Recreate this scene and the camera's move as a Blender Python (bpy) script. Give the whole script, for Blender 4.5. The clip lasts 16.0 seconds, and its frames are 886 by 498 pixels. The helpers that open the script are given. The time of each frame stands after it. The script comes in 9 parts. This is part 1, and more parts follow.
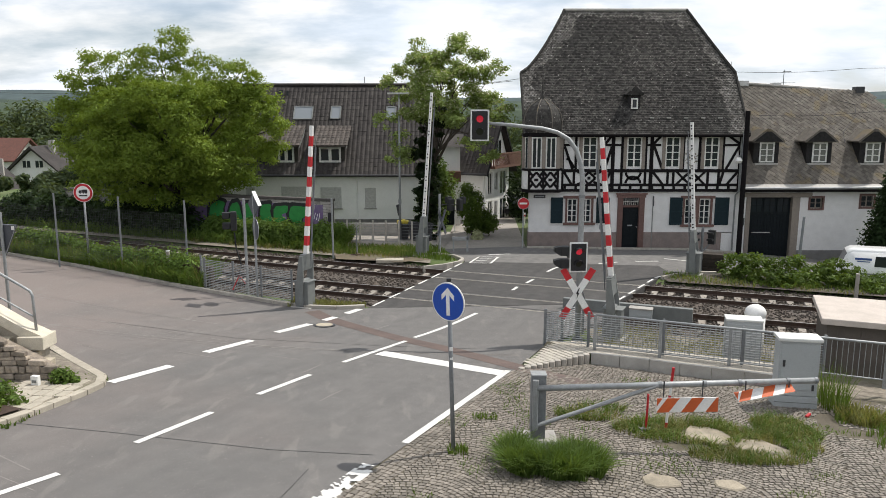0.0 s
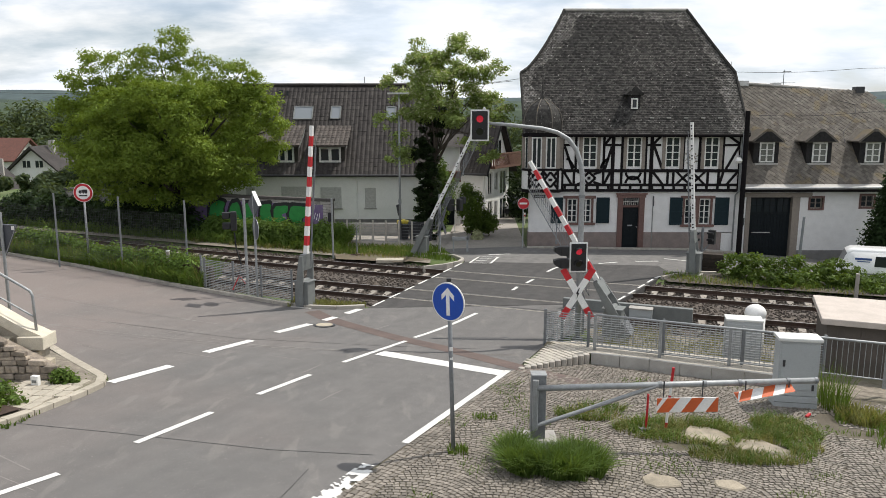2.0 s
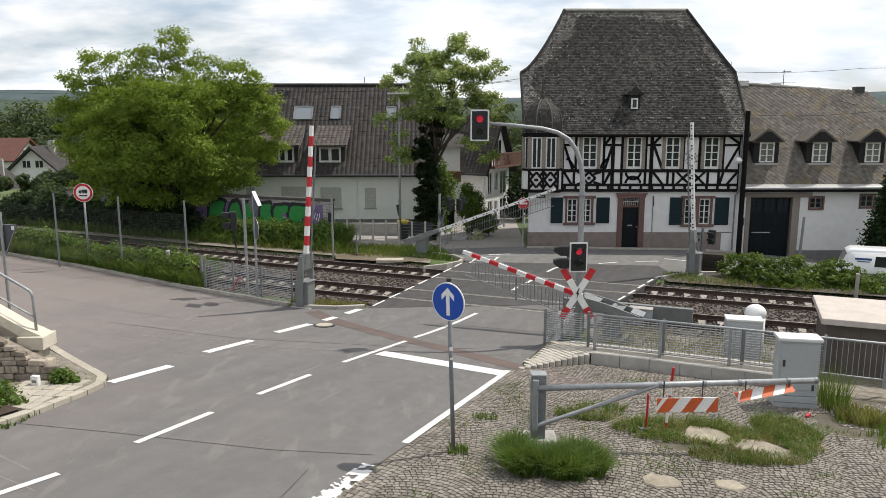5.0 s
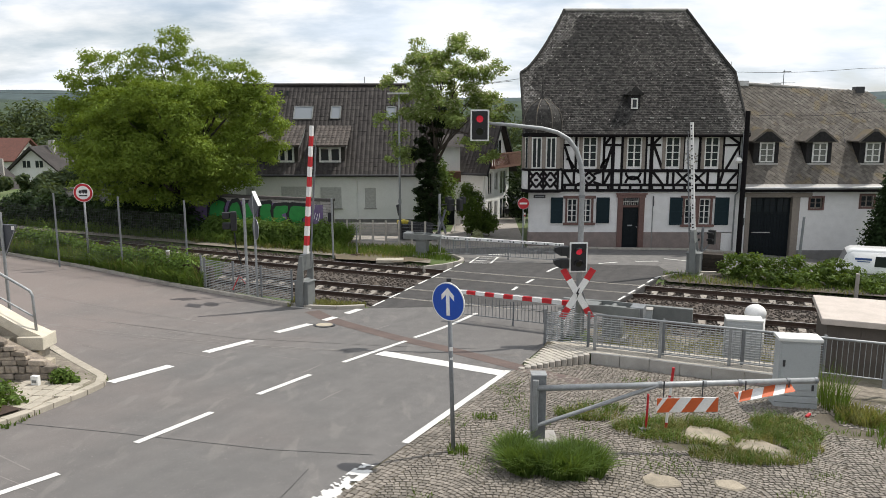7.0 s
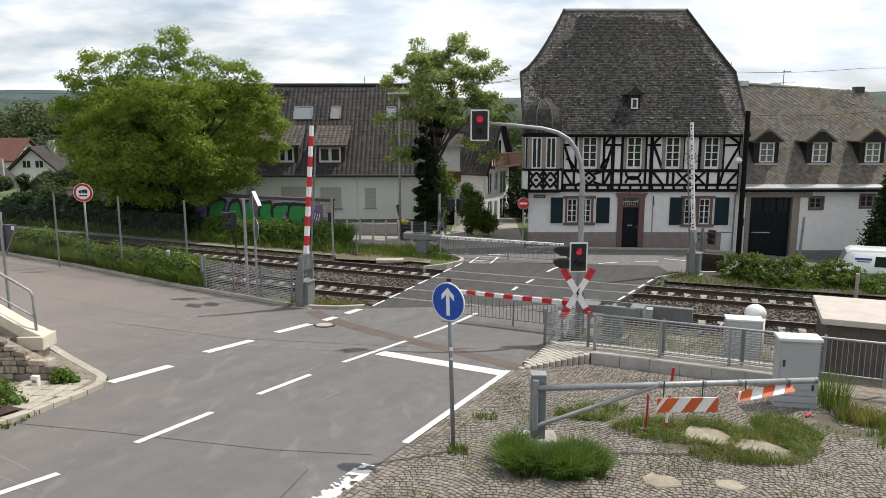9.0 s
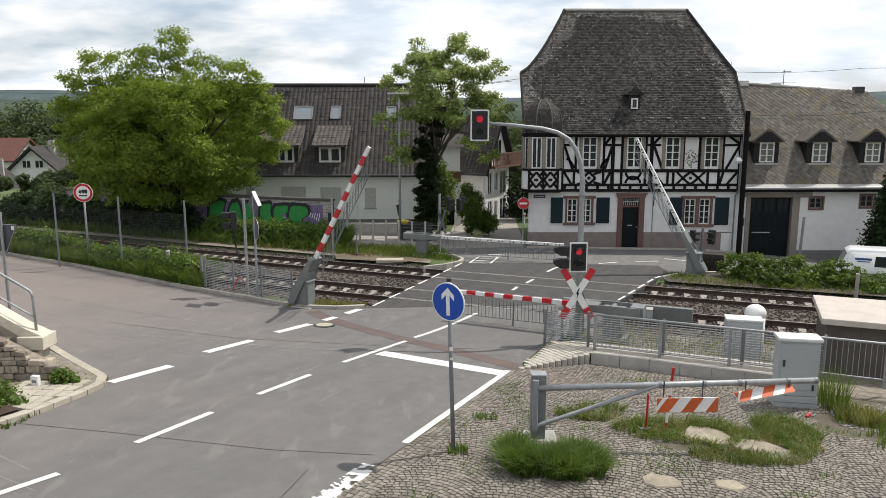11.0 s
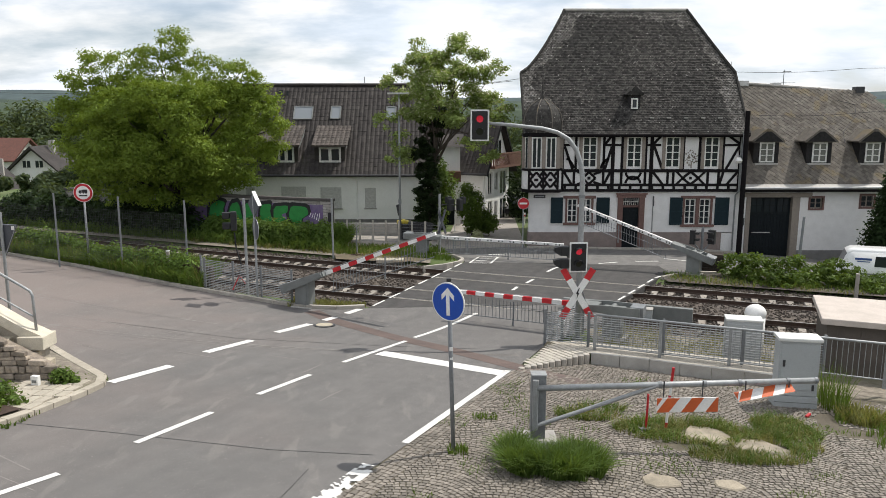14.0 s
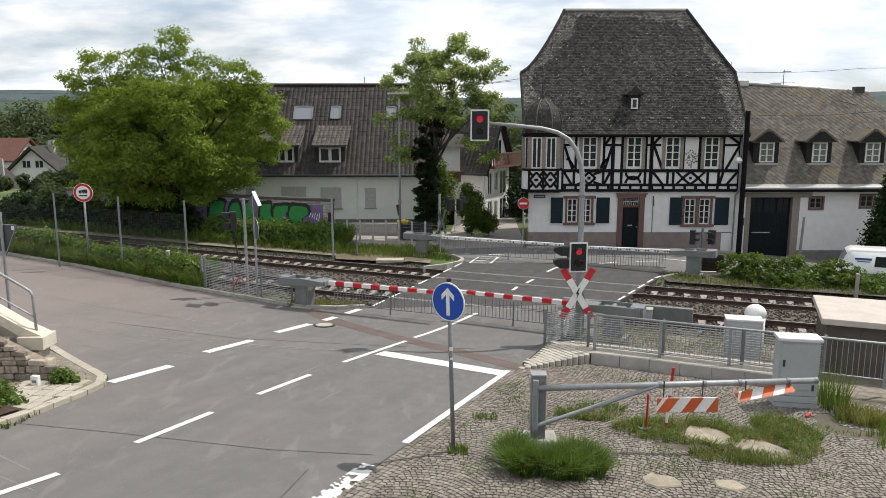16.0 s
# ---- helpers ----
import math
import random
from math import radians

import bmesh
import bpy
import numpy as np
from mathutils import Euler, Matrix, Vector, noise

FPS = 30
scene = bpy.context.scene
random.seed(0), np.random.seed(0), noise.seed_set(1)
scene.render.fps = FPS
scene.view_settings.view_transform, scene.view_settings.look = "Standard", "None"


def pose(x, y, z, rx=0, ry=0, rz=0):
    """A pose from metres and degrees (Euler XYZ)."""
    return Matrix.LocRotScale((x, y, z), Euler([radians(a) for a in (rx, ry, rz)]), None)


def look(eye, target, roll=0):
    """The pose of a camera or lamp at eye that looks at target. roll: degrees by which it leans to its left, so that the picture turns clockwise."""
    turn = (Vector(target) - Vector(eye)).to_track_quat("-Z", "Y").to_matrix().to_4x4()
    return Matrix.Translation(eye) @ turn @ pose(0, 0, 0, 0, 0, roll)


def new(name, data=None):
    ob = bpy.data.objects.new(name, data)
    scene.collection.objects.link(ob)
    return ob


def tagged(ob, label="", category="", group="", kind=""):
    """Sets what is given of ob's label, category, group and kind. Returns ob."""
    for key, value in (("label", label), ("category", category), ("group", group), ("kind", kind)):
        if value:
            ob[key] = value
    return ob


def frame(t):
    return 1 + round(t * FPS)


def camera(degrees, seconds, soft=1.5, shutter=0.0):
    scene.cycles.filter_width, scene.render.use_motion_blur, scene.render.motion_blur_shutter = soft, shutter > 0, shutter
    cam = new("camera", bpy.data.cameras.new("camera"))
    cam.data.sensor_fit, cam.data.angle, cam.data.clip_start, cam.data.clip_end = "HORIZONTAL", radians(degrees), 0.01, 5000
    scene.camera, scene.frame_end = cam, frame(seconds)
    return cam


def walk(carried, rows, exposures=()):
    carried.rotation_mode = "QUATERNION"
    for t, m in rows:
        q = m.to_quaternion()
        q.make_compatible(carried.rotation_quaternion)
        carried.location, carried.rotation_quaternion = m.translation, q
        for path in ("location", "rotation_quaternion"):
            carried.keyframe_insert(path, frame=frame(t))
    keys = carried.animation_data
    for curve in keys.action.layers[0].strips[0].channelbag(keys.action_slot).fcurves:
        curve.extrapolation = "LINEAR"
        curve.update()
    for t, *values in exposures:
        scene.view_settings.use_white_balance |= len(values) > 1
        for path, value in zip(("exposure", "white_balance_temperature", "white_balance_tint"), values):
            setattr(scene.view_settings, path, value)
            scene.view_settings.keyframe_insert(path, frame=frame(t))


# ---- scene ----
# ---------------- camera ----------------
cam = camera(62.2, 16.0, soft=0.8)
EYE = (0.0, 0.0, 6.6)
VIEW = pose(0, 0, 6.6, 90 - 9.905, 0, 0)
walk(cam, [(0.0, VIEW), (16.0, VIEW)])

# ---------------- world, sun, exposure ----------------
SUN_DIR = Vector((0.483, 0.262, 0.836)).normalized()
world = bpy.data.worlds.new("world")
scene.world = world
world.use_nodes = True
wn, wl = world.node_tree.nodes, world.node_tree.links
wn.clear()
w_out = wn.new("ShaderNodeOutputWorld")
w_bg = wn.new("ShaderNodeBackground")
w_sky = wn.new("ShaderNodeTexSky")
w_sky.sky_type = "NISHITA"
w_sky.sun_disc = False
w_sky.sun_elevation = math.asin(SUN_DIR.z)
w_sky.sun_rotation = math.atan2(SUN_DIR.x, SUN_DIR.y)
w_sky.air_density, w_sky.dust_density = 1.0, 1.6
w_co = wn.new("ShaderNodeTexCoord")
w_sep = wn.new("ShaderNodeSeparateXYZ")
w_add = wn.new("ShaderNodeMath"); w_add.operation = "ADD"; w_add.inputs[1].default_value = 0.24
w_div = wn.new("ShaderNodeVectorMath"); w_div.operation = "DIVIDE"
w_cmb = wn.new("ShaderNodeCombineXYZ")
wl.new(w_co.outputs["Generated"], w_sep.inputs[0])
wl.new(w_sep.outputs["Z"], w_add.inputs[0])
for k in range(3):
    wl.new(w_add.outputs[0], w_cmb.inputs[k])
wl.new(w_co.outputs["Generated"], w_div.inputs[0])
wl.new(w_cmb.outputs[0], w_div.inputs[1])
w_no = wn.new("ShaderNodeTexNoise")
w_no.inputs["Scale"].default_value = 1.7
w_no.inputs["Detail"].default_value = 9.0
w_no.inputs["Roughness"].default_value = 0.56
w_map = wn.new("ShaderNodeMapping")
w_map.inputs["Location"].default_value = (3.3, 1.2, 0.0)
w_map.inputs["Scale"].default_value = (0.8, 1.0, 0.0)
wl.new(w_div.outputs[0], w_map.inputs[0])
wl.new(w_map.outputs[0], w_no.inputs["Vector"])
w_rmp = wn.new("ShaderNodeValToRGB")
w_rmp.color_ramp.elements[0].position, w_rmp.color_ramp.elements[0].color = 0.33, (0.32, 0.32, 0.32, 1)
w_rmp.color_ramp.elements[1].position = 0.55
wl.new(w_no.outputs["Fac"], w_rmp.inputs[0])
# grey undersides inside the white clouds
w_no2 = wn.new("ShaderNodeTexNoise")
w_no2.inputs["Scale"].default_value = 3.4
w_no2.inputs["Detail"].default_value = 6.0
wl.new(w_map.outputs[0], w_no2.inputs["Vector"])
w_rmp2 = wn.new("ShaderNodeValToRGB")
w_rmp2.color_ramp.elements[0].position, w_rmp2.color_ramp.elements[0].color = 0.38, (8.1, 8.9, 10.0, 1)
w_rmp2.color_ramp.elements[1].position, w_rmp2.color_ramp.elements[1].color = 0.60, (10.2, 10.3, 10.4, 1)
wl.new(w_no2.outputs["Fac"], w_rmp2.inputs[0])
w_mix = wn.new("ShaderNodeMixRGB")
wl.new(w_rmp.outputs[0], w_mix.inputs[0])
wl.new(w_sky.outputs[0], w_mix.inputs[1])
wl.new(w_rmp2.outputs[0], w_mix.inputs[2])
w_bg.inputs["Strength"].default_value = 0.105
wl.new(w_mix.outputs[0], w_bg.inputs["Color"])
wl.new(w_bg.outputs[0], w_out.inputs["Surface"])

sun = new("sun", bpy.data.lights.new("sun", "SUN"))
sun.data.energy = 4.4
sun.data.angle = radians(0.6)
sun.data.color = (1.0, 0.955, 0.88)
sun.matrix_world = look(SUN_DIR * 200, (0, 0, 0))
scene.view_settings.exposure = 0.0


# ---------------- materials ----------------
def material(name, base, second=None, scale=8.0, detail=5.0, rough=0.8, metal=0.0, bump=0.15, grain=60.0,
             stains=0.25, stain_scale=0.6, stain_col=None, spec=0.4, piece=0.0, island=0.0, streak=0.0, stain_hi=0.75):
    """A surface with grain at one scale, stains at another, and a fine relief."""
    m = bpy.data.materials.new(name)
    m.use_nodes = True
    n, l = m.node_tree.nodes, m.node_tree.links
    b = n["Principled BSDF"]
    b.inputs["Roughness"].default_value = rough
    b.inputs["Metallic"].default_value = metal
    b.inputs["Specular IOR Level"].default_value = spec
    co = n.new("ShaderNodeTexCoord")
    geo = n.new("ShaderNodeNewGeometry")
    n1 = n.new("ShaderNodeTexNoise")
    n1.inputs["Scale"].default_value, n1.inputs["Detail"].default_value = scale, detail
    n2 = n.new("ShaderNodeTexNoise")
    n2.inputs["Scale"].default_value, n2.inputs["Detail"].default_value = stain_scale, 6.0
    n3 = n.new("ShaderNodeTexNoise")
    n3.inputs["Scale"].default_value, n3.inputs["Detail"].default_value = grain, 3.0
    for k in (n1, n2, n3):
        l.new(geo.outputs["Position"], k.inputs["Vector"])
    second = second or tuple(c * 0.72 for c in base)
    stain_col = stain_col or tuple(c * 0.5 for c in base)
    r1 = n.new("ShaderNodeValToRGB")
    r1.color_ramp.elements[0].position, r1.color_ramp.elements[0].color = 0.32, (*second, 1)
    r1.color_ramp.elements[1].position, r1.color_ramp.elements[1].color = 0.68, (*base, 1)
    l.new(n1.outputs["Fac"], r1.inputs[0])
    r2 = n.new("ShaderNodeValToRGB")
    r2.color_ramp.elements[0].position, r2.color_ramp.elements[0].color = 0.45, (0, 0, 0, 1)
    r2.color_ramp.elements[1].position, r2.color_ramp.elements[1].color = stain_hi, (stains, stains, stains, 1)
    l.new(n2.outputs["Fac"], r2.inputs[0])
    mx = n.new("ShaderNodeMixRGB")
    l.new(r2.outputs[0], mx.inputs[0])
    l.new(r1.outputs[0], mx.inputs[1])
    mx.inputs[2].default_value = (*stain_col, 1)
    col = mx.outputs[0]
    if streak:
        mp = n.new("ShaderNodeMapping")
        mp.vector_type = "TEXTURE"
        mp.inputs["Rotation"].default_value = (0, 0, radians(65))
        mp.inputs["Scale"].default_value = (4.0, 0.35, 1.0)
        ns = n.new("ShaderNodeTexNoise")
        ns.inputs["Scale"].default_value, ns.inputs["Detail"].default_value = 0.8, 8.0
        l.new(geo.outputs["Position"], mp.inputs[0])
        l.new(mp.outputs[0], ns.inputs["Vector"])
        rs = n.new("ShaderNodeValToRGB")
        rs.color_ramp.elements[0].position, rs.color_ramp.elements[0].color = 0.35, (0.72, 0.72, 0.72, 1)
        rs.color_ramp.elements[1].position, rs.color_ramp.elements[1].color = 0.68, (1.22, 1.2, 1.18, 1)
        l.new(ns.outputs["Fac"], rs.inputs[0])
        sm = n.new("ShaderNodeMixRGB")
        sm.blend_type = "MULTIPLY"
        sm.inputs[0].default_value = streak
        l.new(col, sm.inputs[1])
        l.new(rs.outputs[0], sm.inputs[2])
        col = sm.outputs[0]
    gm = n.new("ShaderNodeMixRGB")
    gm.blend_type = "MULTIPLY"
    gm.inputs[0].default_value = 0.35
    gr = n.new("ShaderNodeValToRGB")
    gr.color_ramp.elements[0].position, gr.color_ramp.elements[0].color = 0.3, (0.45, 0.45, 0.45, 1)
    gr.color_ramp.elements[1].position, gr.color_ramp.elements[1].color = 0.7, (1.15, 1.15, 1.15, 1)
    l.new(n3.outputs["Fac"], gr.inputs[0])
    l.new(col, gm.inputs[1])
    l.new(gr.outputs[0], gm.inputs[2])
    col = gm.outputs[0]
    if piece or island:
        hs = n.new("ShaderNodeHueSaturation")
        mr = n.new("ShaderNodeMapRange")
        amount = piece or island
        mr.inputs["To Min"].default_value, mr.inputs["To Max"].default_value = 1 - amount, 1 + amount
        if piece:
            oi = n.new("ShaderNodeObjectInfo")
            l.new(oi.outputs["Random"], mr.inputs["Value"])
        else:
            l.new(geo.outputs["Random Per Island"], mr.inputs["Value"])
        l.new(mr.outputs[0], hs.inputs["Value"])
        l.new(col, hs.inputs["Color"])
        col = hs.outputs[0]
    l.new(col, b.inputs["Base Color"])
    if bump:
        bp = n.new("ShaderNodeBump")
        bp.inputs["Strength"].default_value, bp.inputs["Distance"].default_value = bump, 0.02
        l.new(n3.outputs["Fac"], bp.inputs["Height"])
        l.new(bp.outputs[0], b.inputs["Normal"])
    return m


def specks(m, colour, scale, cut, amount=0.8, stretch=(1, 1, 1)):
    """Lichen, grit or wear: small spots of another colour over a surface."""
    n, l = m.node_tree.nodes, m.node_tree.links
    b = n["Principled BSDF"]
    old = b.inputs["Base Color"].links[0].from_socket
    geo = n.new("ShaderNodeNewGeometry")
    mp = n.new("ShaderNodeMapping")
    mp.inputs["Scale"].default_value = stretch
    no = n.new("ShaderNodeTexNoise")
    no.inputs["Scale"].default_value, no.inputs["Detail"].default_value = scale, 4.0
    ra = n.new("ShaderNodeValToRGB")
    ra.color_ramp.elements[0].position, ra.color_ramp.elements[0].color = cut, (0, 0, 0, 1)
    ra.color_ramp.elements[1].position, ra.color_ramp.elements[1].color = cut + 0.07, (amount, amount, amount, 1)
    mx = n.new("ShaderNodeMixRGB")
    mx.inputs[2].default_value = (*colour, 1)
    l.new(geo.outputs["Position"], mp.inputs[0])
    l.new(mp.outputs[0], no.inputs["Vector"])
    l.new(no.outputs["Fac"], ra.inputs[0])
    l.new(ra.outputs[0], mx.inputs[0])
    l.new(old, mx.inputs[1])
    l.new(mx.outputs[0], b.inputs["Base Color"])
    return m


def side_tone(m, colour, x_from, x_to, amount):
    """The older, redder surfacing of the side road, blending raggedly into the main road."""
    n, l = m.node_tree.nodes, m.node_tree.links
    b = n["Principled BSDF"]
    old = b.inputs["Base Color"].links[0].from_socket
    geo = n.new("ShaderNodeNewGeometry")
    sp = n.new("ShaderNodeSeparateXYZ")
    no = n.new("ShaderNodeTexNoise")
    no.inputs["Scale"].default_value, no.inputs["Detail"].default_value = 0.35, 7.0
    sc = n.new("ShaderNodeMath"); sc.operation = "MULTIPLY_ADD"
    sc.inputs[1].default_value, sc.inputs[2].default_value = 14.0, -7.0
    ad = n.new("ShaderNodeMath"); ad.operation = "ADD"
    mr = n.new("ShaderNodeMapRange")
    mr.inputs["From Min"].default_value, mr.inputs["From Max"].default_value = x_from, x_to
    mr.inputs["To Max"].default_value = amount
    mx = n.new("ShaderNodeMixRGB")
    mx.inputs[2].default_value = (*colour, 1)
    l.new(geo.outputs["Position"], sp.inputs[0])
    l.new(geo.outputs["Position"], no.inputs["Vector"])
    l.new(no.outputs["Fac"], sc.inputs[0])
    l.new(sp.outputs["X"], ad.inputs[0])
    l.new(sc.outputs[0], ad.inputs[1])
    l.new(ad.outputs[0], mr.inputs["Value"])
    l.new(mr.outputs[0], mx.inputs[0])
    l.new(old, mx.inputs[1])
    l.new(mx.outputs[0], b.inputs["Base Color"])
    return m


def glowing(name, col, strength):
    m = bpy.data.materials.new(name)
    m.use_nodes = True
    b = m.node_tree.nodes["Principled BSDF"]
    b.inputs["Base Color"].default_value = (*[c * 0.5 for c in col], 1)
    b.inputs["Emission Color"].default_value = (*col, 1)
    b.inputs["Emission Strength"].default_value = strength
    return m


def glassy(name, tint=(0.02, 0.025, 0.03)):
    """A pane over a dark room: it mirrors the sky."""
    m = bpy.data.materials.new(name)
    m.use_nodes = True
    b = m.node_tree.nodes["Principled BSDF"]
    b.inputs["Base Color"].default_value = (*tint, 1)
    b.inputs["Roughness"].default_value = 0.06
    b.inputs["Specular IOR Level"].default_value = 0.4
    return m


def leafy(name, a, b2, island=0.45):
    m = material(name, a, b2, scale=1.2, rough=0.55, bump=0.0, stains=0.3, stain_scale=0.35,
                 stain_col=tuple(c * 0.6 for c in b2), island=island, spec=0.12, grain=25)
    n, l = m.node_tree.nodes, m.node_tree.links
    bs, out = n["Principled BSDF"], n["Material Output"]
    tr = n.new("ShaderNodeBsdfTranslucent")
    tr.inputs["Color"].default_value = (a[0] * 1.6, a[1] * 1.5, a[2] * 0.8, 1)
    ms = n.new("ShaderNodeMixShader")
    ms.inputs[0].default_value = 0.30
    l.new(bs.outputs[0], ms.inputs[1])
    l.new(tr.outputs[0], ms.inputs[2])
    l.new(ms.outputs[0], out.inputs["Surface"])
    return m


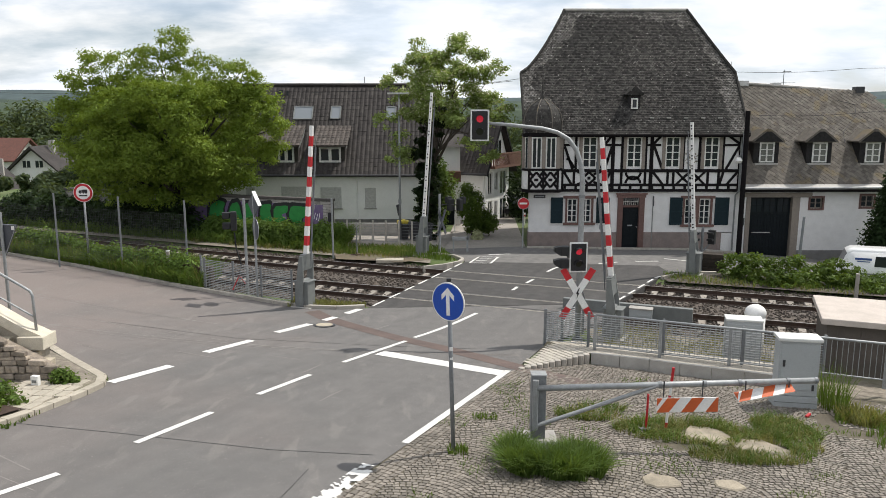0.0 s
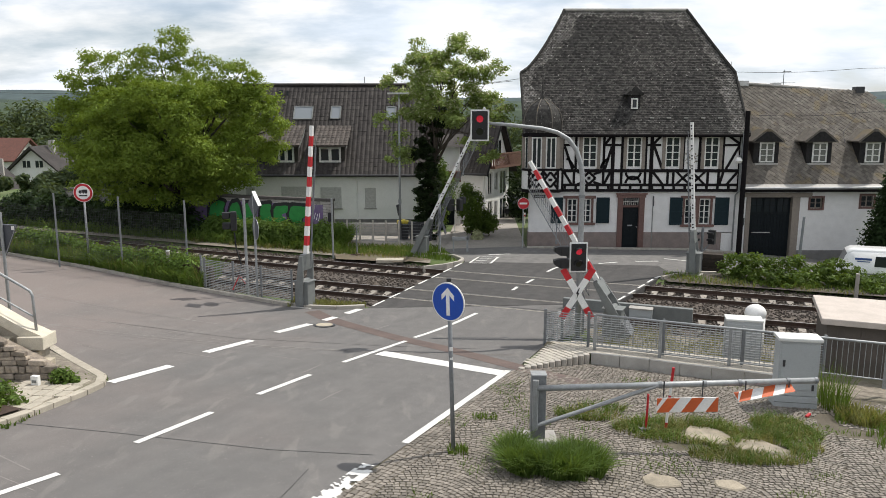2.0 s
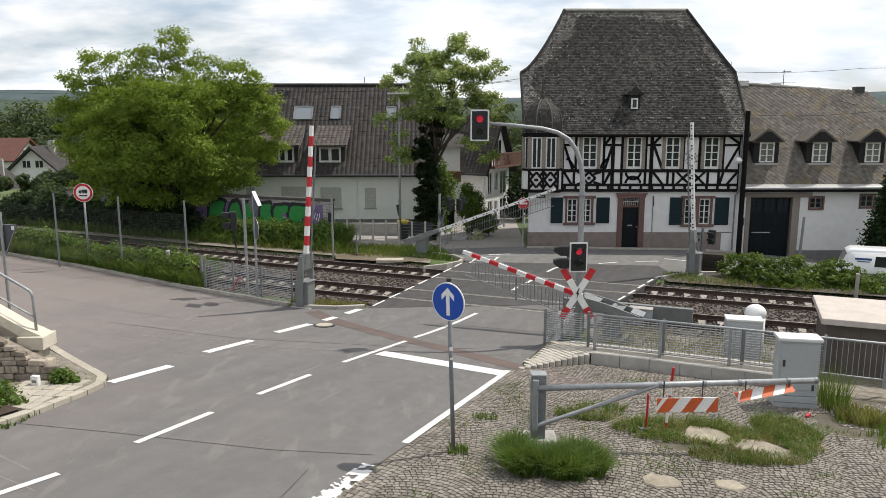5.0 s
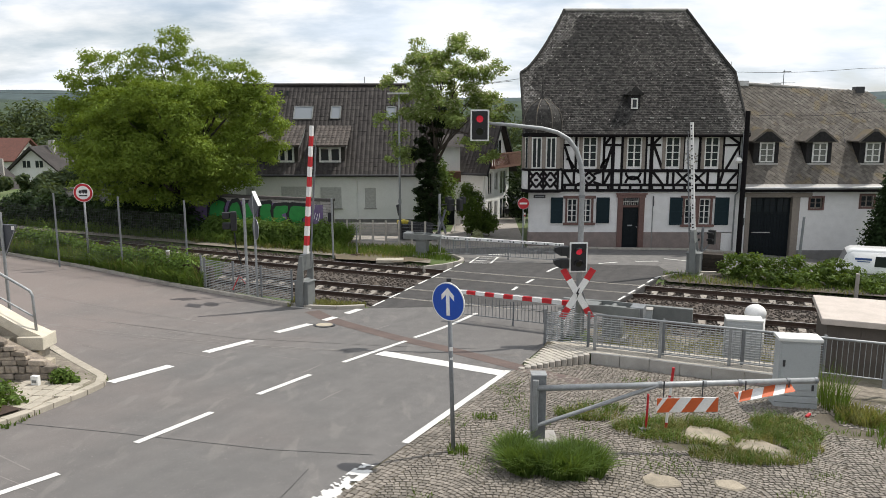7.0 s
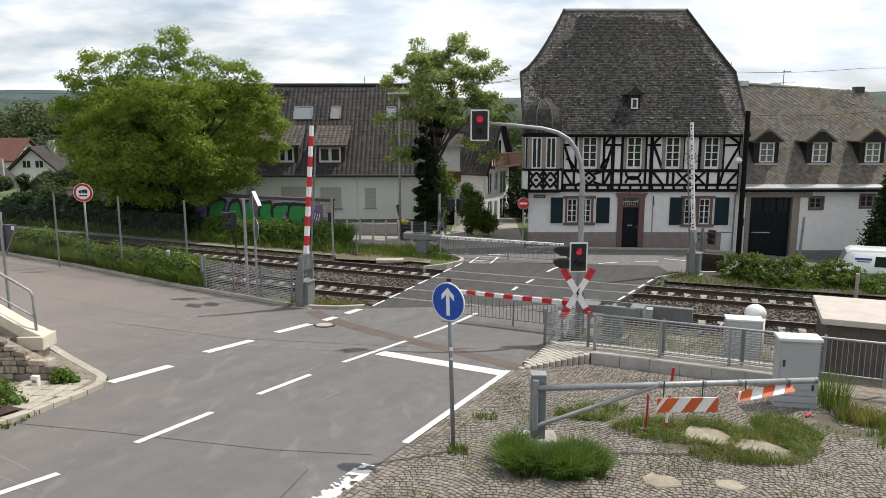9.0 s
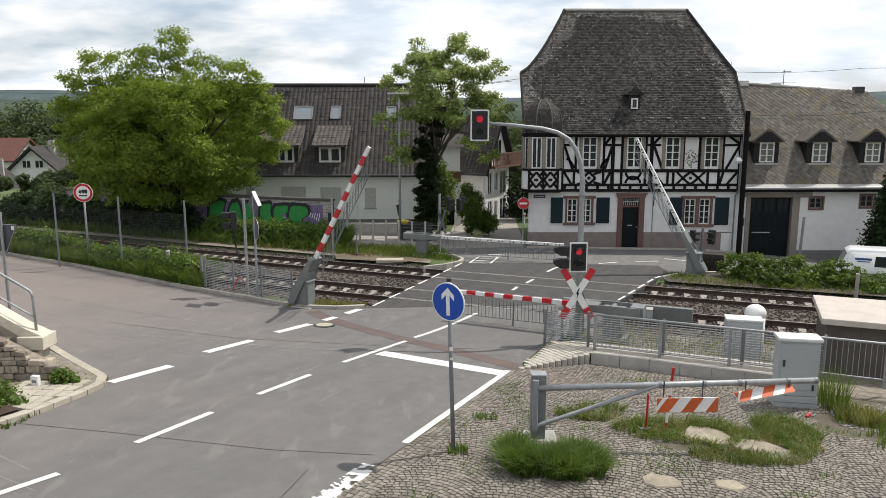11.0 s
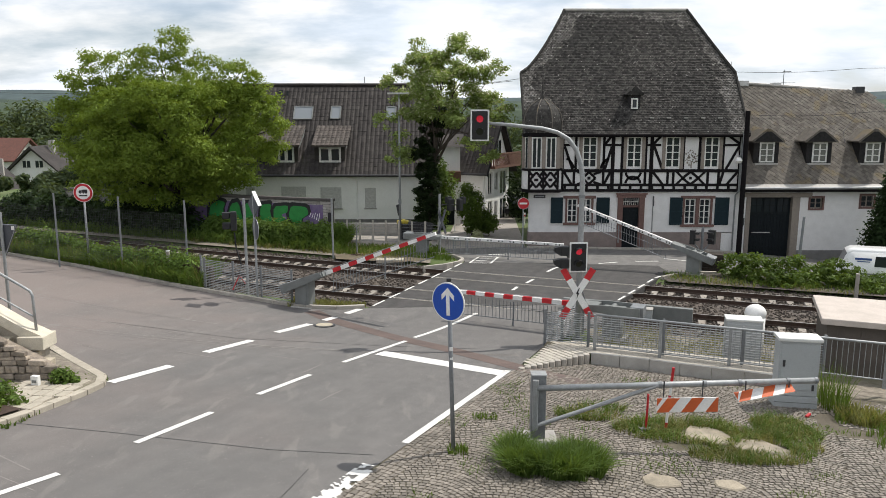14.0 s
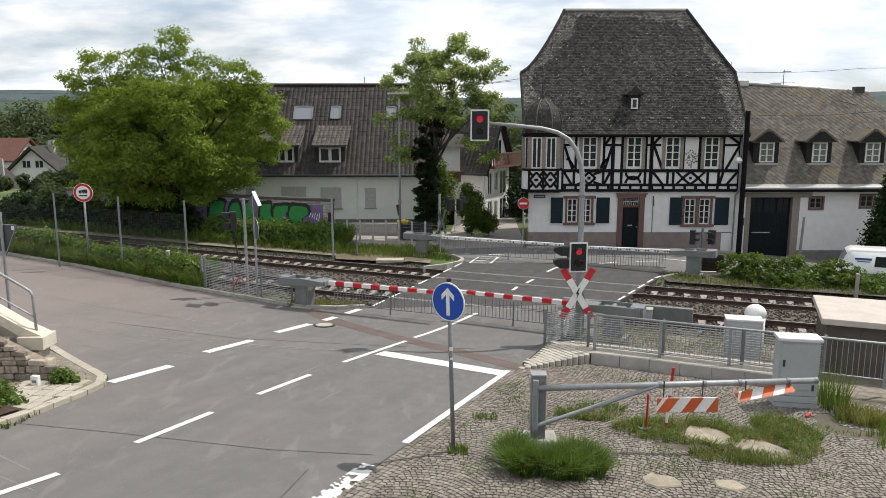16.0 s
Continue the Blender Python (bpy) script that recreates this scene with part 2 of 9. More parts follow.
M = dict(
    asphalt=specks(specks(side_tone(material("asphalt", (0.150, 0.143, 0.138), (0.128, 0.122, 0.118), scale=2.2, detail=12, rough=0.9, bump=0.35, grain=140,
                     stains=0.45, stain_scale=0.22, stain_col=(0.115, 0.111, 0.108), streak=0.30), (0.190, 0.158, 0.144), -4.0, -14.0, 0.85),
                     (0.21, 0.195, 0.18), 2.6, 0.60, 0.30, (1.0, 0.28, 1.0)), (0.27, 0.25, 0.23), 30.0, 0.64, 0.55),
    asphalt_dark=material("dark_asphalt", (0.075, 0.071, 0.069), (0.05, 0.048, 0.047), scale=2.5, streak=0.4, rough=0.9, bump=0.2, grain=150,
                          stains=0.3, stain_scale=0.5),
    asphalt_red=material("reddish_asphalt", (0.135, 0.098, 0.086), (0.105, 0.08, 0.072), scale=2, rough=0.9, bump=0.2, grain=150, stains=0.3),
    street=material("street_asphalt", (0.18, 0.173, 0.166), (0.132, 0.128, 0.123), scale=3.0, detail=10, streak=0.3, rough=0.9, bump=0.2, grain=150, stains=0.4, stain_scale=0.2),
    paint=material("road_paint", (0.74, 0.73, 0.70), (0.62, 0.61, 0.58), scale=5, rough=0.7, bump=0.1, grain=90, stains=0.35, stain_scale=1.5, stain_col=(0.4, 0.39, 0.37)),
    scuff=material("pale_tyre_scuff", (0.24, 0.222, 0.207), (0.20, 0.184, 0.172), scale=6, rough=0.9, bump=0.1, stains=0.7, stain_scale=1.8, stain_col=(0.185, 0.17, 0.16), stain_hi=0.6),
    tar=material("tar_seam", (0.085, 0.082, 0.08), rough=0.7),
    soil=material("soil", (0.16, 0.12, 0.085), (0.10, 0.08, 0.055), scale=3, rough=0.95, bump=0.4, grain=40, stains=0.4, stain_col=(0.09, 0.12, 0.04)),
    meadow=material("meadow", (0.09, 0.125, 0.035), (0.055, 0.085, 0.022), scale=0.5, rough=0.9, bump=0.3, grain=30, stains=0.5, stain_scale=0.12, stain_col=(0.12, 0.12, 0.05)),
    cobble=material("cobble", (0.235, 0.207, 0.176), (0.172, 0.152, 0.128), scale=9, rough=0.85, bump=0.3, grain=70, stains=0.5, stain_scale=0.5, island=0.28),
    joint=material("joint_sand", (0.125, 0.104, 0.078), (0.085, 0.072, 0.054), scale=4, rough=0.95, bump=0.3, grain=50, stains=0.4, stain_col=(0.09, 0.10, 0.05)),
    slab_stone=material("weathered_sandstone", (0.40, 0.345, 0.265), (0.27, 0.235, 0.18), scale=5, rough=0.92, bump=0.5, grain=45, stains=0.65, stain_scale=3.0, piece=0.12),
    stone=material("sandstone", (0.50, 0.44, 0.34), (0.40, 0.35, 0.27), scale=7, rough=0.9, bump=0.35, grain=50, stains=0.4, stain_scale=2.0, piece=0.12),
    kerb=material("kerb_concrete", (0.44, 0.405, 0.355), (0.33, 0.305, 0.27), scale=5, rough=0.9, bump=0.25, grain=70, stains=0.4, piece=0.1),
    concrete=material("concrete", (0.42, 0.40, 0.37), (0.34, 0.325, 0.30), scale=4, rough=0.9, bump=0.25, grain=80, stains=0.4, stain_scale=1.5, piece=0.08),
    paver=material("light_paver", (0.47, 0.43, 0.37), (0.39, 0.36, 0.31), scale=9, rough=0.9, bump=0.2, grain=80, stains=0.3, island=0.12),
    ballast=material("ballast", (0.100, 0.083, 0.070), (0.046, 0.038, 0.033), scale=9, rough=0.95, bump=0.4, grain=60, stains=0.4, stain_scale=0.8, stain_col=(0.10, 0.075, 0.055), island=0.4),
    rail=material("rusty_rail", (0.085, 0.055, 0.042), (0.055, 0.036, 0.028), scale=14, rough=0.8, metal=0.2, bump=0.2, grain=70, stains=0.3),
    rail_top=material("worn_rail_top", (0.42, 0.40, 0.38), rough=0.45, metal=0.8, bump=0.0, stains=0.2),
    sleeper=material("concrete_sleeper", (0.34, 0.305, 0.265), (0.26, 0.235, 0.205), scale=6, rough=0.9, bump=0.25, grain=60, stains=0.4, stain_scale=1.6, stain_col=(0.2, 0.15, 0.11), piece=0.12),
    galv=material("galvanised_steel", (0.37, 0.38, 0.385), (0.29, 0.30, 0.305), scale=9, rough=0.55, metal=0.5, bump=0.05, stains=0.25, stain_scale=1.4),
    galv_dull=material("dull_galvanised_steel", (0.25, 0.26, 0.27), (0.19, 0.20, 0.21), scale=9, rough=0.6, metal=0.4, bump=0.05, stains=0.3, stain_scale=1.4),
    grey_metal=material("grey_painted_steel", (0.21, 0.22, 0.215), (0.17, 0.18, 0.175), scale=4, rough=0.55, metal=0.1, bump=0.04, stains=0.25, stain_scale=1.5),
    dark_metal=material("dark_steel", (0.06, 0.06, 0.065), rough=0.55, metal=0.2, bump=0.03, stains=0.2),
    black=material("black_plastic", (0.018, 0.018, 0.02), rough=0.5, bump=0.02, stains=0.1),
    white_paint=material("white_lacquer", (0.80, 0.79, 0.77), (0.74, 0.73, 0.71), scale=3, rough=0.45, bump=0.02, stains=0.15, stain_scale=2),
    red_paint=material("red_lacquer", (0.55, 0.02, 0.03), (0.45, 0.02, 0.025), scale=3, rough=0.45, bump=0.02, stains=0.15, stain_scale=2),
    orange=material("orange_lacquer", (0.62, 0.12, 0.03), (0.5, 0.1, 0.03), scale=4, rough=0.5, bump=0.02, stains=0.3, stain_scale=3),
    blue_sign=material("blue_sign_face", (0.012, 0.075, 0.42), (0.012, 0.07, 0.38), scale=3, rough=0.35, bump=0.0, stains=0.1),
    red_sign=material("red_sign_face", (0.55, 0.025, 0.035), rough=0.4, bump=0.0, stains=0.1),
    sign_back=material("grey_sign_back", (0.09, 0.095, 0.11), (0.075, 0.08, 0.095), scale=3, rough=0.6, metal=0.1, bump=0.02, stains=0.2),
    cabinet=material("cabinet_grey", (0.42, 0.44, 0.445), (0.37, 0.39, 0.395), scale=2, rough=0.6, bump=0.05, stains=0.25, stain_scale=1.0),
    cabinet_cap=material("cabinet_cap", (0.68, 0.68, 0.66), (0.6, 0.6, 0.58), scale=3, rough=0.6, bump=0.05, stains=0.25, stain_scale=1.5),
    beige=material("beige_concrete", (0.54, 0.475, 0.425), (0.46, 0.405, 0.36), scale=3, rough=0.85, bump=0.1, stains=0.2, stain_scale=1.0),
    # cream stone brightened in colour to show the coping as sunlit
    cream_lit_stone=material("sunlit_cream_sandstone", (0.66, 0.60, 0.49), (0.56, 0.51, 0.41), scale=6, rough=0.9, bump=0.2, grain=60, stains=0.3, stain_scale=1.5),
    lane_paving=material("lane_paving", (0.34, 0.31, 0.275), (0.27, 0.245, 0.22), scale=5, rough=0.9, bump=0.25, grain=30, stains=0.4, stain_scale=0.5),
    balcony_wood=material("red_brown_balcony_wood", (0.16, 0.075, 0.05), (0.11, 0.055, 0.04), scale=9, rough=0.75, bump=0.15, stains=0.25),
    old_wood=material("old_dark_wood", (0.055, 0.042, 0.033), (0.03, 0.024, 0.019), scale=8, rough=0.9, bump=0.3, grain=40, stains=0.3, piece=0.3),
    brown_panel=material("brown_grey_panel", (0.115, 0.098, 0.084), (0.09, 0.077, 0.067), scale=3, rough=0.8, bump=0.1, stains=0.25),
    plaster=material("white_plaster", (0.70, 0.69, 0.68), (0.64, 0.63, 0.62), scale=3, rough=0.95, bump=0.12, grain=60, stains=0.22, stain_scale=0.7, stain_col=(0.56, 0.54, 0.51)),
    plaster_bright=material("fresh_white_plaster", (0.84, 0.83, 0.81), (0.80, 0.79, 0.77), scale=3, rough=0.95, bump=0.1, grain=60, stains=0.15, stain_scale=0.7, stain_col=(0.6, 0.58, 0.55)),
    plinth=material("pink_plinth_render", (0.255, 0.205, 0.185), (0.19, 0.157, 0.145), scale=3, rough=0.95, bump=0.25, grain=40, stains=0.5, stain_scale=1.2, stain_col=(0.17, 0.15, 0.14)),
    plinth_grey=material("grey_plinth_render", (0.20, 0.195, 0.19), (0.16, 0.155, 0.15), scale=3, rough=0.95, bump=0.2, stains=0.3),
    beam=material("dark_timber", (0.013, 0.011, 0.012), (0.007, 0.006, 0.007), spec=0.1, scale=12, rough=0.75, bump=0.3, grain=45, stains=0.2, stain_scale=2.0, stain_col=(0.035, 0.03, 0.03), piece=0.25),
    red_stone=material("red_sandstone", (0.175, 0.102, 0.088), (0.135, 0.08, 0.07), scale=9, rough=0.9, bump=0.25, grain=55, stains=0.3, stain_scale=2.0, piece=0.1),
    shutter=material("dark_shutter_paint", (0.013, 0.027, 0.034), (0.010, 0.021, 0.026), spec=0.15, scale=7, rough=0.7, bump=0.08, stains=0.2, piece=0.25),
    window_white=material("white_window_frame", (0.76, 0.75, 0.72), rough=0.6, bump=0.02, stains=0.15),
    shutter_grey=material("pale_roller_shutter", (0.60, 0.59, 0.57), rough=0.7, bump=0.0, stains=0.15),
    window_trim=material("taupe_window_trim", (0.26, 0.225, 0.19), (0.21, 0.18, 0.155), scale=9, rough=0.8, bump=0.15, stains=0.2),
    door_dark=material("dark_door_paint", (0.010, 0.014, 0.017), (0.007, 0.010, 0.012), spec=0.15, scale=8, rough=0.7, bump=0.1, stains=0.2),
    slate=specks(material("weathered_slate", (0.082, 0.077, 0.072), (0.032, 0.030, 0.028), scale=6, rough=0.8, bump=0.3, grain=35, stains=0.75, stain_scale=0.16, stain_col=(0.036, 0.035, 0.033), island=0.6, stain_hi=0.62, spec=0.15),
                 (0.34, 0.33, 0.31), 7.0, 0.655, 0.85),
    slate_pale=specks(material("lichen_grown_slate", (0.165, 0.156, 0.145), (0.085, 0.08, 0.074), scale=6, rough=0.85, bump=0.3, grain=35, stains=0.4, stain_scale=0.5, stain_col=(0.06, 0.058, 0.054), island=0.5, spec=0.15), (0.36, 0.35, 0.33), 7.0, 0.62, 0.8),
    slate_brown=specks(material("brown_slate", (0.165, 0.147, 0.127), (0.115, 0.103, 0.09), spec=0.15, scale=5, rough=0.8, bump=0.3, grain=35, stains=0.45, stain_scale=0.5, stain_col=(0.10, 0.085, 0.065), island=0.25), (0.175, 0.135, 0.075), 1.1, 0.56, 0.55),
    slate_dark=material("dark_slate", (0.035, 0.033, 0.034), (0.020, 0.019, 0.019), spec=0.15, scale=7, rough=0.75, bump=0.3, grain=35, stains=0.3, stain_scale=0.9, island=0.3),
    lead=material("lead_sheet", (0.42, 0.40, 0.38), (0.33, 0.32, 0.30), scale=5, rough=0.6, metal=0.3, bump=0.1, stains=0.3),
    zinc=material("zinc_gutter", (0.36, 0.36, 0.36), rough=0.45, metal=0.6, bump=0.03, stains=0.25),
    # lighter tile colour used on the shed dormer roofs
    tile_pale=material("paler_roof_tile", (0.105, 0.088, 0.078), (0.065, 0.055, 0.05), spec=0.2, scale=5, rough=0.75, bump=0.15, grain=40, stains=0.35, stain_scale=0.9, stain_col=(0.14, 0.125, 0.11), island=0.25),
    tile_dark=material("dark_roof_tile", (0.052, 0.045, 0.042), (0.030, 0.026, 0.025), spec=0.2, scale=5, rough=0.7, bump=0.15, grain=40, stains=0.35, stain_scale=0.7, stain_col=(0.10, 0.09, 0.08), island=0.25),
    tile_red=material("red_roof_tile", (0.15, 0.062, 0.045), (0.11, 0.048, 0.037), scale=3, rough=0.8, bump=0.15, stains=0.3),
    bark=material("bark", (0.075, 0.06, 0.045), (0.04, 0.032, 0.025), scale=9, rough=0.95, bump=0.5, grain=25, stains=0.3),
    cobble_piece=material("cobble_single", (0.235, 0.207, 0.176), (0.172, 0.152, 0.128), scale=9, rough=0.85, bump=0.3, grain=70, stains=0.5, stain_scale=0.5, piece=0.28),
    paver_piece=material("light_paver_single", (0.47, 0.43, 0.37), (0.39, 0.36, 0.31), scale=9, rough=0.9, bump=0.2, grain=80, stains=0.3, piece=0.12),
    stone_pale=material("pale_sandstone", (0.44, 0.395, 0.325), (0.36, 0.325, 0.265), scale=6, rough=0.9, bump=0.2, grain=60, stains=0.3, stain_scale=1.5, piece=0.08),
    rubble=material("rubble_stone", (0.40, 0.335, 0.265), (0.22, 0.187, 0.155), scale=9, rough=0.95, bump=0.5, grain=40, stains=0.5, stain_scale=1.8, piece=0.35),
    logo_blue=material("blue_lettering", (0.05, 0.10, 0.32), rough=0.5, bump=0.0),
    leaf=leafy("maple_leaf", (0.215, 0.29, 0.05), (0.125, 0.185, 0.03), 0.35),
    weed=leafy("nettle_leaf", (0.13, 0.20, 0.045), (0.065, 0.11, 0.024)),
    leaf_light=leafy("locust_leaf", (0.25, 0.325, 0.105), (0.15, 0.21, 0.06)),
    leaf_far=leafy("valley_leaf", (0.075, 0.10, 0.045), (0.04, 0.06, 0.03)),
    gravel=material("dry_gravel", (0.27, 0.235, 0.19), (0.15, 0.13, 0.105), scale=6, detail=10, rough=0.95, bump=0.5, grain=35, stains=0.5, stain_scale=0.7, stain_col=(0.13, 0.14, 0.06)),
    blossom=leafy("locust_blossom", (0.50, 0.52, 0.36), (0.36, 0.40, 0.24)),
    ivy=leafy("ivy_leaf", (0.018, 0.032, 0.010), (0.009, 0.017, 0.005)),
    hedge=leafy("hedge_leaf", (0.115, 0.175, 0.034), (0.045, 0.075, 0.015)),
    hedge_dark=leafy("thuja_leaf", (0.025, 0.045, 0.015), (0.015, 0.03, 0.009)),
    grass=leafy("grass_blade", (0.115, 0.175, 0.038), (0.055, 0.095, 0.020)),
    grass_dry=leafy("dry_grass_blade", (0.20, 0.20, 0.075), (0.13, 0.14, 0.05)),
    far_wood=material("far_wood", (0.045, 0.07, 0.042), (0.022, 0.038, 0.027), scale=0.03, rough=1.0, bump=0.0, grain=0.4, stains=0.5, stain_scale=0.01, stain_col=(0.10, 0.13, 0.06)),
    # the ridge's blue tint is distance haze put into the base colour
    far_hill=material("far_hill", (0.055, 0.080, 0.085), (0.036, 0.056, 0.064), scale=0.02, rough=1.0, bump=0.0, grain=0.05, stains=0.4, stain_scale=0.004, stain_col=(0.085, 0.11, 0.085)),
    brick_wall=material("dirty_wall_brick", (0.42, 0.39, 0.36), (0.32, 0.30, 0.28), scale=5, rough=0.9, bump=0.2, stains=0.4, stain_scale=1.1, island=0.18),
    mortar=material("dark_mortar", (0.10, 0.09, 0.085), rough=0.95),
    spray_green=material("green_spray_paint", (0.03, 0.27, 0.055), (0.022, 0.21, 0.045), scale=4, rough=0.6, bump=0.0, stains=0.3, stain_scale=2),
    spray_purple=material("purple_spray_paint", (0.17, 0.11, 0.24), (0.13, 0.09, 0.19), scale=3, rough=0.7, bump=0.0, stains=0.4, stain_scale=2, stain_col=(0.3, 0.28, 0.3)),
    rubber=material("black_rubber", (0.02, 0.02, 0.02), rough=0.8),
    car_white=material("white_car_paint", (0.80, 0.80, 0.80), (0.78, 0.78, 0.78), rough=0.25, bump=0.0, stains=0.08),
    car_dark=material("dark_car_paint", (0.03, 0.032, 0.036), rough=0.3, bump=0.0, stains=0.1),
    bin_dark=material("dark_bin_plastic", (0.03, 0.03, 0.034), rough=0.6, bump=0.02),
    bin_yellow=material("yellow_bin_lid", (0.45, 0.36, 0.03), rough=0.6, bump=0.02),
    glass=glassy("window_glass"),
    curtain_glass=glassy("curtained_glass", (0.14, 0.14, 0.13)),
    red_glow=glowing("red_signal_lens", (1.0, 0.03, 0.07), 0.26),
    lens_dark=glassy("dark_signal_lens", (0.02, 0.02, 0.015)),
    skylight=glassy("skylight_glass", (0.20, 0.22, 0.24)),
)


# ---------------- building helpers ----------------
def part(name, bm, mat, parent=None, label="", smooth=False):
    """Links a bmesh as one mesh object under a thing or a part."""
    me = bpy.data.meshes.new(name)
    bm.to_mesh(me)
    bm.free()
    me.materials.append(mat if not isinstance(mat, str) else M[mat])
    if smooth:
        me.polygons.foreach_set("use_smooth", [True] * len(me.polygons))
    ob = new(name, me)
    ob.parent = parent
    if label:
        ob["label"] = label
    return ob


def raw(name, verts, faces, mat, parent=None, label=""):
    me = bpy.data.meshes.new(name)
    me.from_pydata(verts, [], faces)
    me.materials.append(M[mat] if isinstance(mat, str) else mat)
    ob = new(name, me)
    ob.parent = parent
    if label:
        ob["label"] = label
    return ob


def shared(name, ob, parent, m):
    """Another object on the same mesh."""
    o = new(name, ob.data)
    o.parent = parent
    o.matrix_basis = m
    return o


def thing(name, label, category, m=None, group="", kind=""):
    ob = new(name)
    if m is not None:
        ob.matrix_basis = m
    return tagged(ob, label, category, group, kind)


def box(bm, x0, x1, y0, y1, z0, z1, bevel=0.0):
    r = bmesh.ops.create_cube(bm, size=1.0, matrix=Matrix.Translation(((x0 + x1) / 2, (y0 + y1) / 2, (z0 + z1) / 2)) @
                              Matrix.Diagonal((abs(x1 - x0), abs(y1 - y0), abs(z1 - z0), 1)))
    if bevel:
        es = list({e for v in r["verts"] for e in v.link_edges})
        bmesh.ops.bevel(bm, geom=es, offset=bevel, segments=2, affect="EDGES", profile=0.6)
    return bm


def rod(bm, p, q, r, r2=None, seg=10, caps=True):
    p, q = Vector(p), Vector(q)
    d = q - p
    m = Matrix.Translation((p + q) / 2) @ d.to_track_quat("Z", "Y").to_matrix().to_4x4()
    bmesh.ops.create_cone(bm, cap_ends=caps, segments=seg, radius1=r, radius2=r if r2 is None else r2, depth=d.length, matrix=m)
    return bm


def prism(bm, outline, axis, a, b):
    """An outline of (u, v) pushed from a to b along x, y or z."""
    def at(u, v, w):
        return {"x": (w, u, v), "y": (u, w, v), "z": (u, v, w)}[axis]
    lo = [bm.verts.new(at(u, v, a)) for u, v in outline]
    hi = [bm.verts.new(at(u, v, b)) for u, v in outline]
    n = len(outline)
    bm.faces.new(lo)
    bm.faces.new(hi[::-1])
    for i in range(n):
        bm.faces.new((lo[i], hi[i], hi[(i + 1) % n], lo[(i + 1) % n]))
    bmesh.ops.recalc_face_normals(bm, faces=bm.faces[:])
    return bm


def tube(bm, pts, r, seg=8):
    """A round bar through points."""
    pts = [Vector(p) for p in pts]
    rings = []
    for i, p in enumerate(pts):
        d = (pts[min(i + 1, len(pts) - 1)] - pts[max(i - 1, 0)]).normalized()
        a = d.orthogonal().normalized() if not rings else (rings[-1][1] - d * rings[-1][1].dot(d)).normalized()
        b = d.cross(a)
        rad = r[i] if isinstance(r, (list, tuple)) else r
        ring = [bm.verts.new(p + a * math.cos(2 * math.pi * k / seg) * rad + b * math.sin(2 * math.pi * k / seg) * rad) for k in range(seg)]
        rings.append((ring, a))
    for (u, _), (v, _) in zip(rings, rings[1:]):
        for k in range(seg):
            bm.faces.new((u[k], u[(k + 1) % seg], v[(k + 1) % seg], v[k]))
    bm.faces.new(rings[0][0][::-1])
    bm.faces.new(rings[-1][0])
    return bm


def BM():
    return bmesh.new()


# ---------------- lie of the land ----------------
def far_rail(x):
    return 0.00151542 * x * x - 0.39802 * x + 32.29654


def ramp(d, w):
    return 0.0 if d <= 0 else (d * d / (2 * w) if d < w else d - w / 2)


def land(x, y):
    """Height of the ground: it falls to the tracks, is level there, and falls on to the village street."""
    xx = max(-60.0, min(60.0, x))
    yr = far_rail(xx)
    z = 0.085 * ramp((yr - 6.9 - max(y, -12.0)) * 0.94 - 1.0, 3)
    b = (min(y, 75.0) - yr - 2.0) * 0.94
    z -= 0.03 * ramp(b, 3) + 0.08 * ramp(min(xx, 26) - 12, 3) * max(0.0, min(1.0, b / 4))
    if y > 70:
        z -= min(9.0, (y - 70) * 0.06)
    return z


def draped(polys, lift, step=0.5, skirt=0.0):
    """Sheets that follow the ground, cut to convex outlines; skirt: depth of their sides."""
    bm = BM()
    for poly in polys:
        t = BM()
        xs, ys = [p[0] for p in poly], [p[1] for p in poly]
        x0, y0 = math.floor(min(xs) / step) * step, math.floor(min(ys) / step) * step
        nx, ny = int((max(xs) - x0) / step) + 2, int((max(ys) - y0) / step) + 2
        g = [[t.verts.new((x0 + i * step, y0 + j * step, 0)) for i in range(nx)] for j in range(ny)]
        for j in range(ny - 1):
            for i in range(nx - 1):
                t.faces.new((g[j][i], g[j][i + 1], g[j + 1][i + 1], g[j + 1][i]))
        area = sum(poly[i][0] * poly[(i + 1) % len(poly)][1] - poly[(i + 1) % len(poly)][0] * poly[i][1] for i in range(len(poly)))
        for i in range(len(poly)):
            a, b = Vector((*poly[i], 0)), Vector((*poly[(i + 1) % len(poly)], 0))
            d = (b - a).normalized()
            nrm = Vector((d.y, -d.x, 0)) * (1 if area > 0 else -1)
            bmesh.ops.bisect_plane(t, geom=t.verts[:] + t.edges[:] + t.faces[:], plane_co=a, plane_no=nrm, clear_outer=True)
        vm = {v: bm.verts.new((v.co.x, v.co.y, land(v.co.x, v.co.y) + lift)) for v in t.verts}
        for f in t.faces:
            bm.faces.new([vm[v] for v in f.verts])
        t.free()
    if skirt:
        rim = [e for e in bm.edges if len(e.link_faces) == 1]
        made = bmesh.ops.extrude_edge_only(bm, edges=rim)["geom"]
        for v in made:
            if isinstance(v, bmesh.types.BMVert):
                v.co.z -= skirt
    return bm


def track_dip(x, y):
    """How much lower the track bed lies than the crossing."""
    o = (far_rail(max(-60.0, min(60.0, x))) - y) * 0.93
    if o < -1.6 or o > 7.0:
        return 0.0
    return 0.34 * min(1.0, (o + 1.6) / 0.7, (7.0 - o) / 0.7)
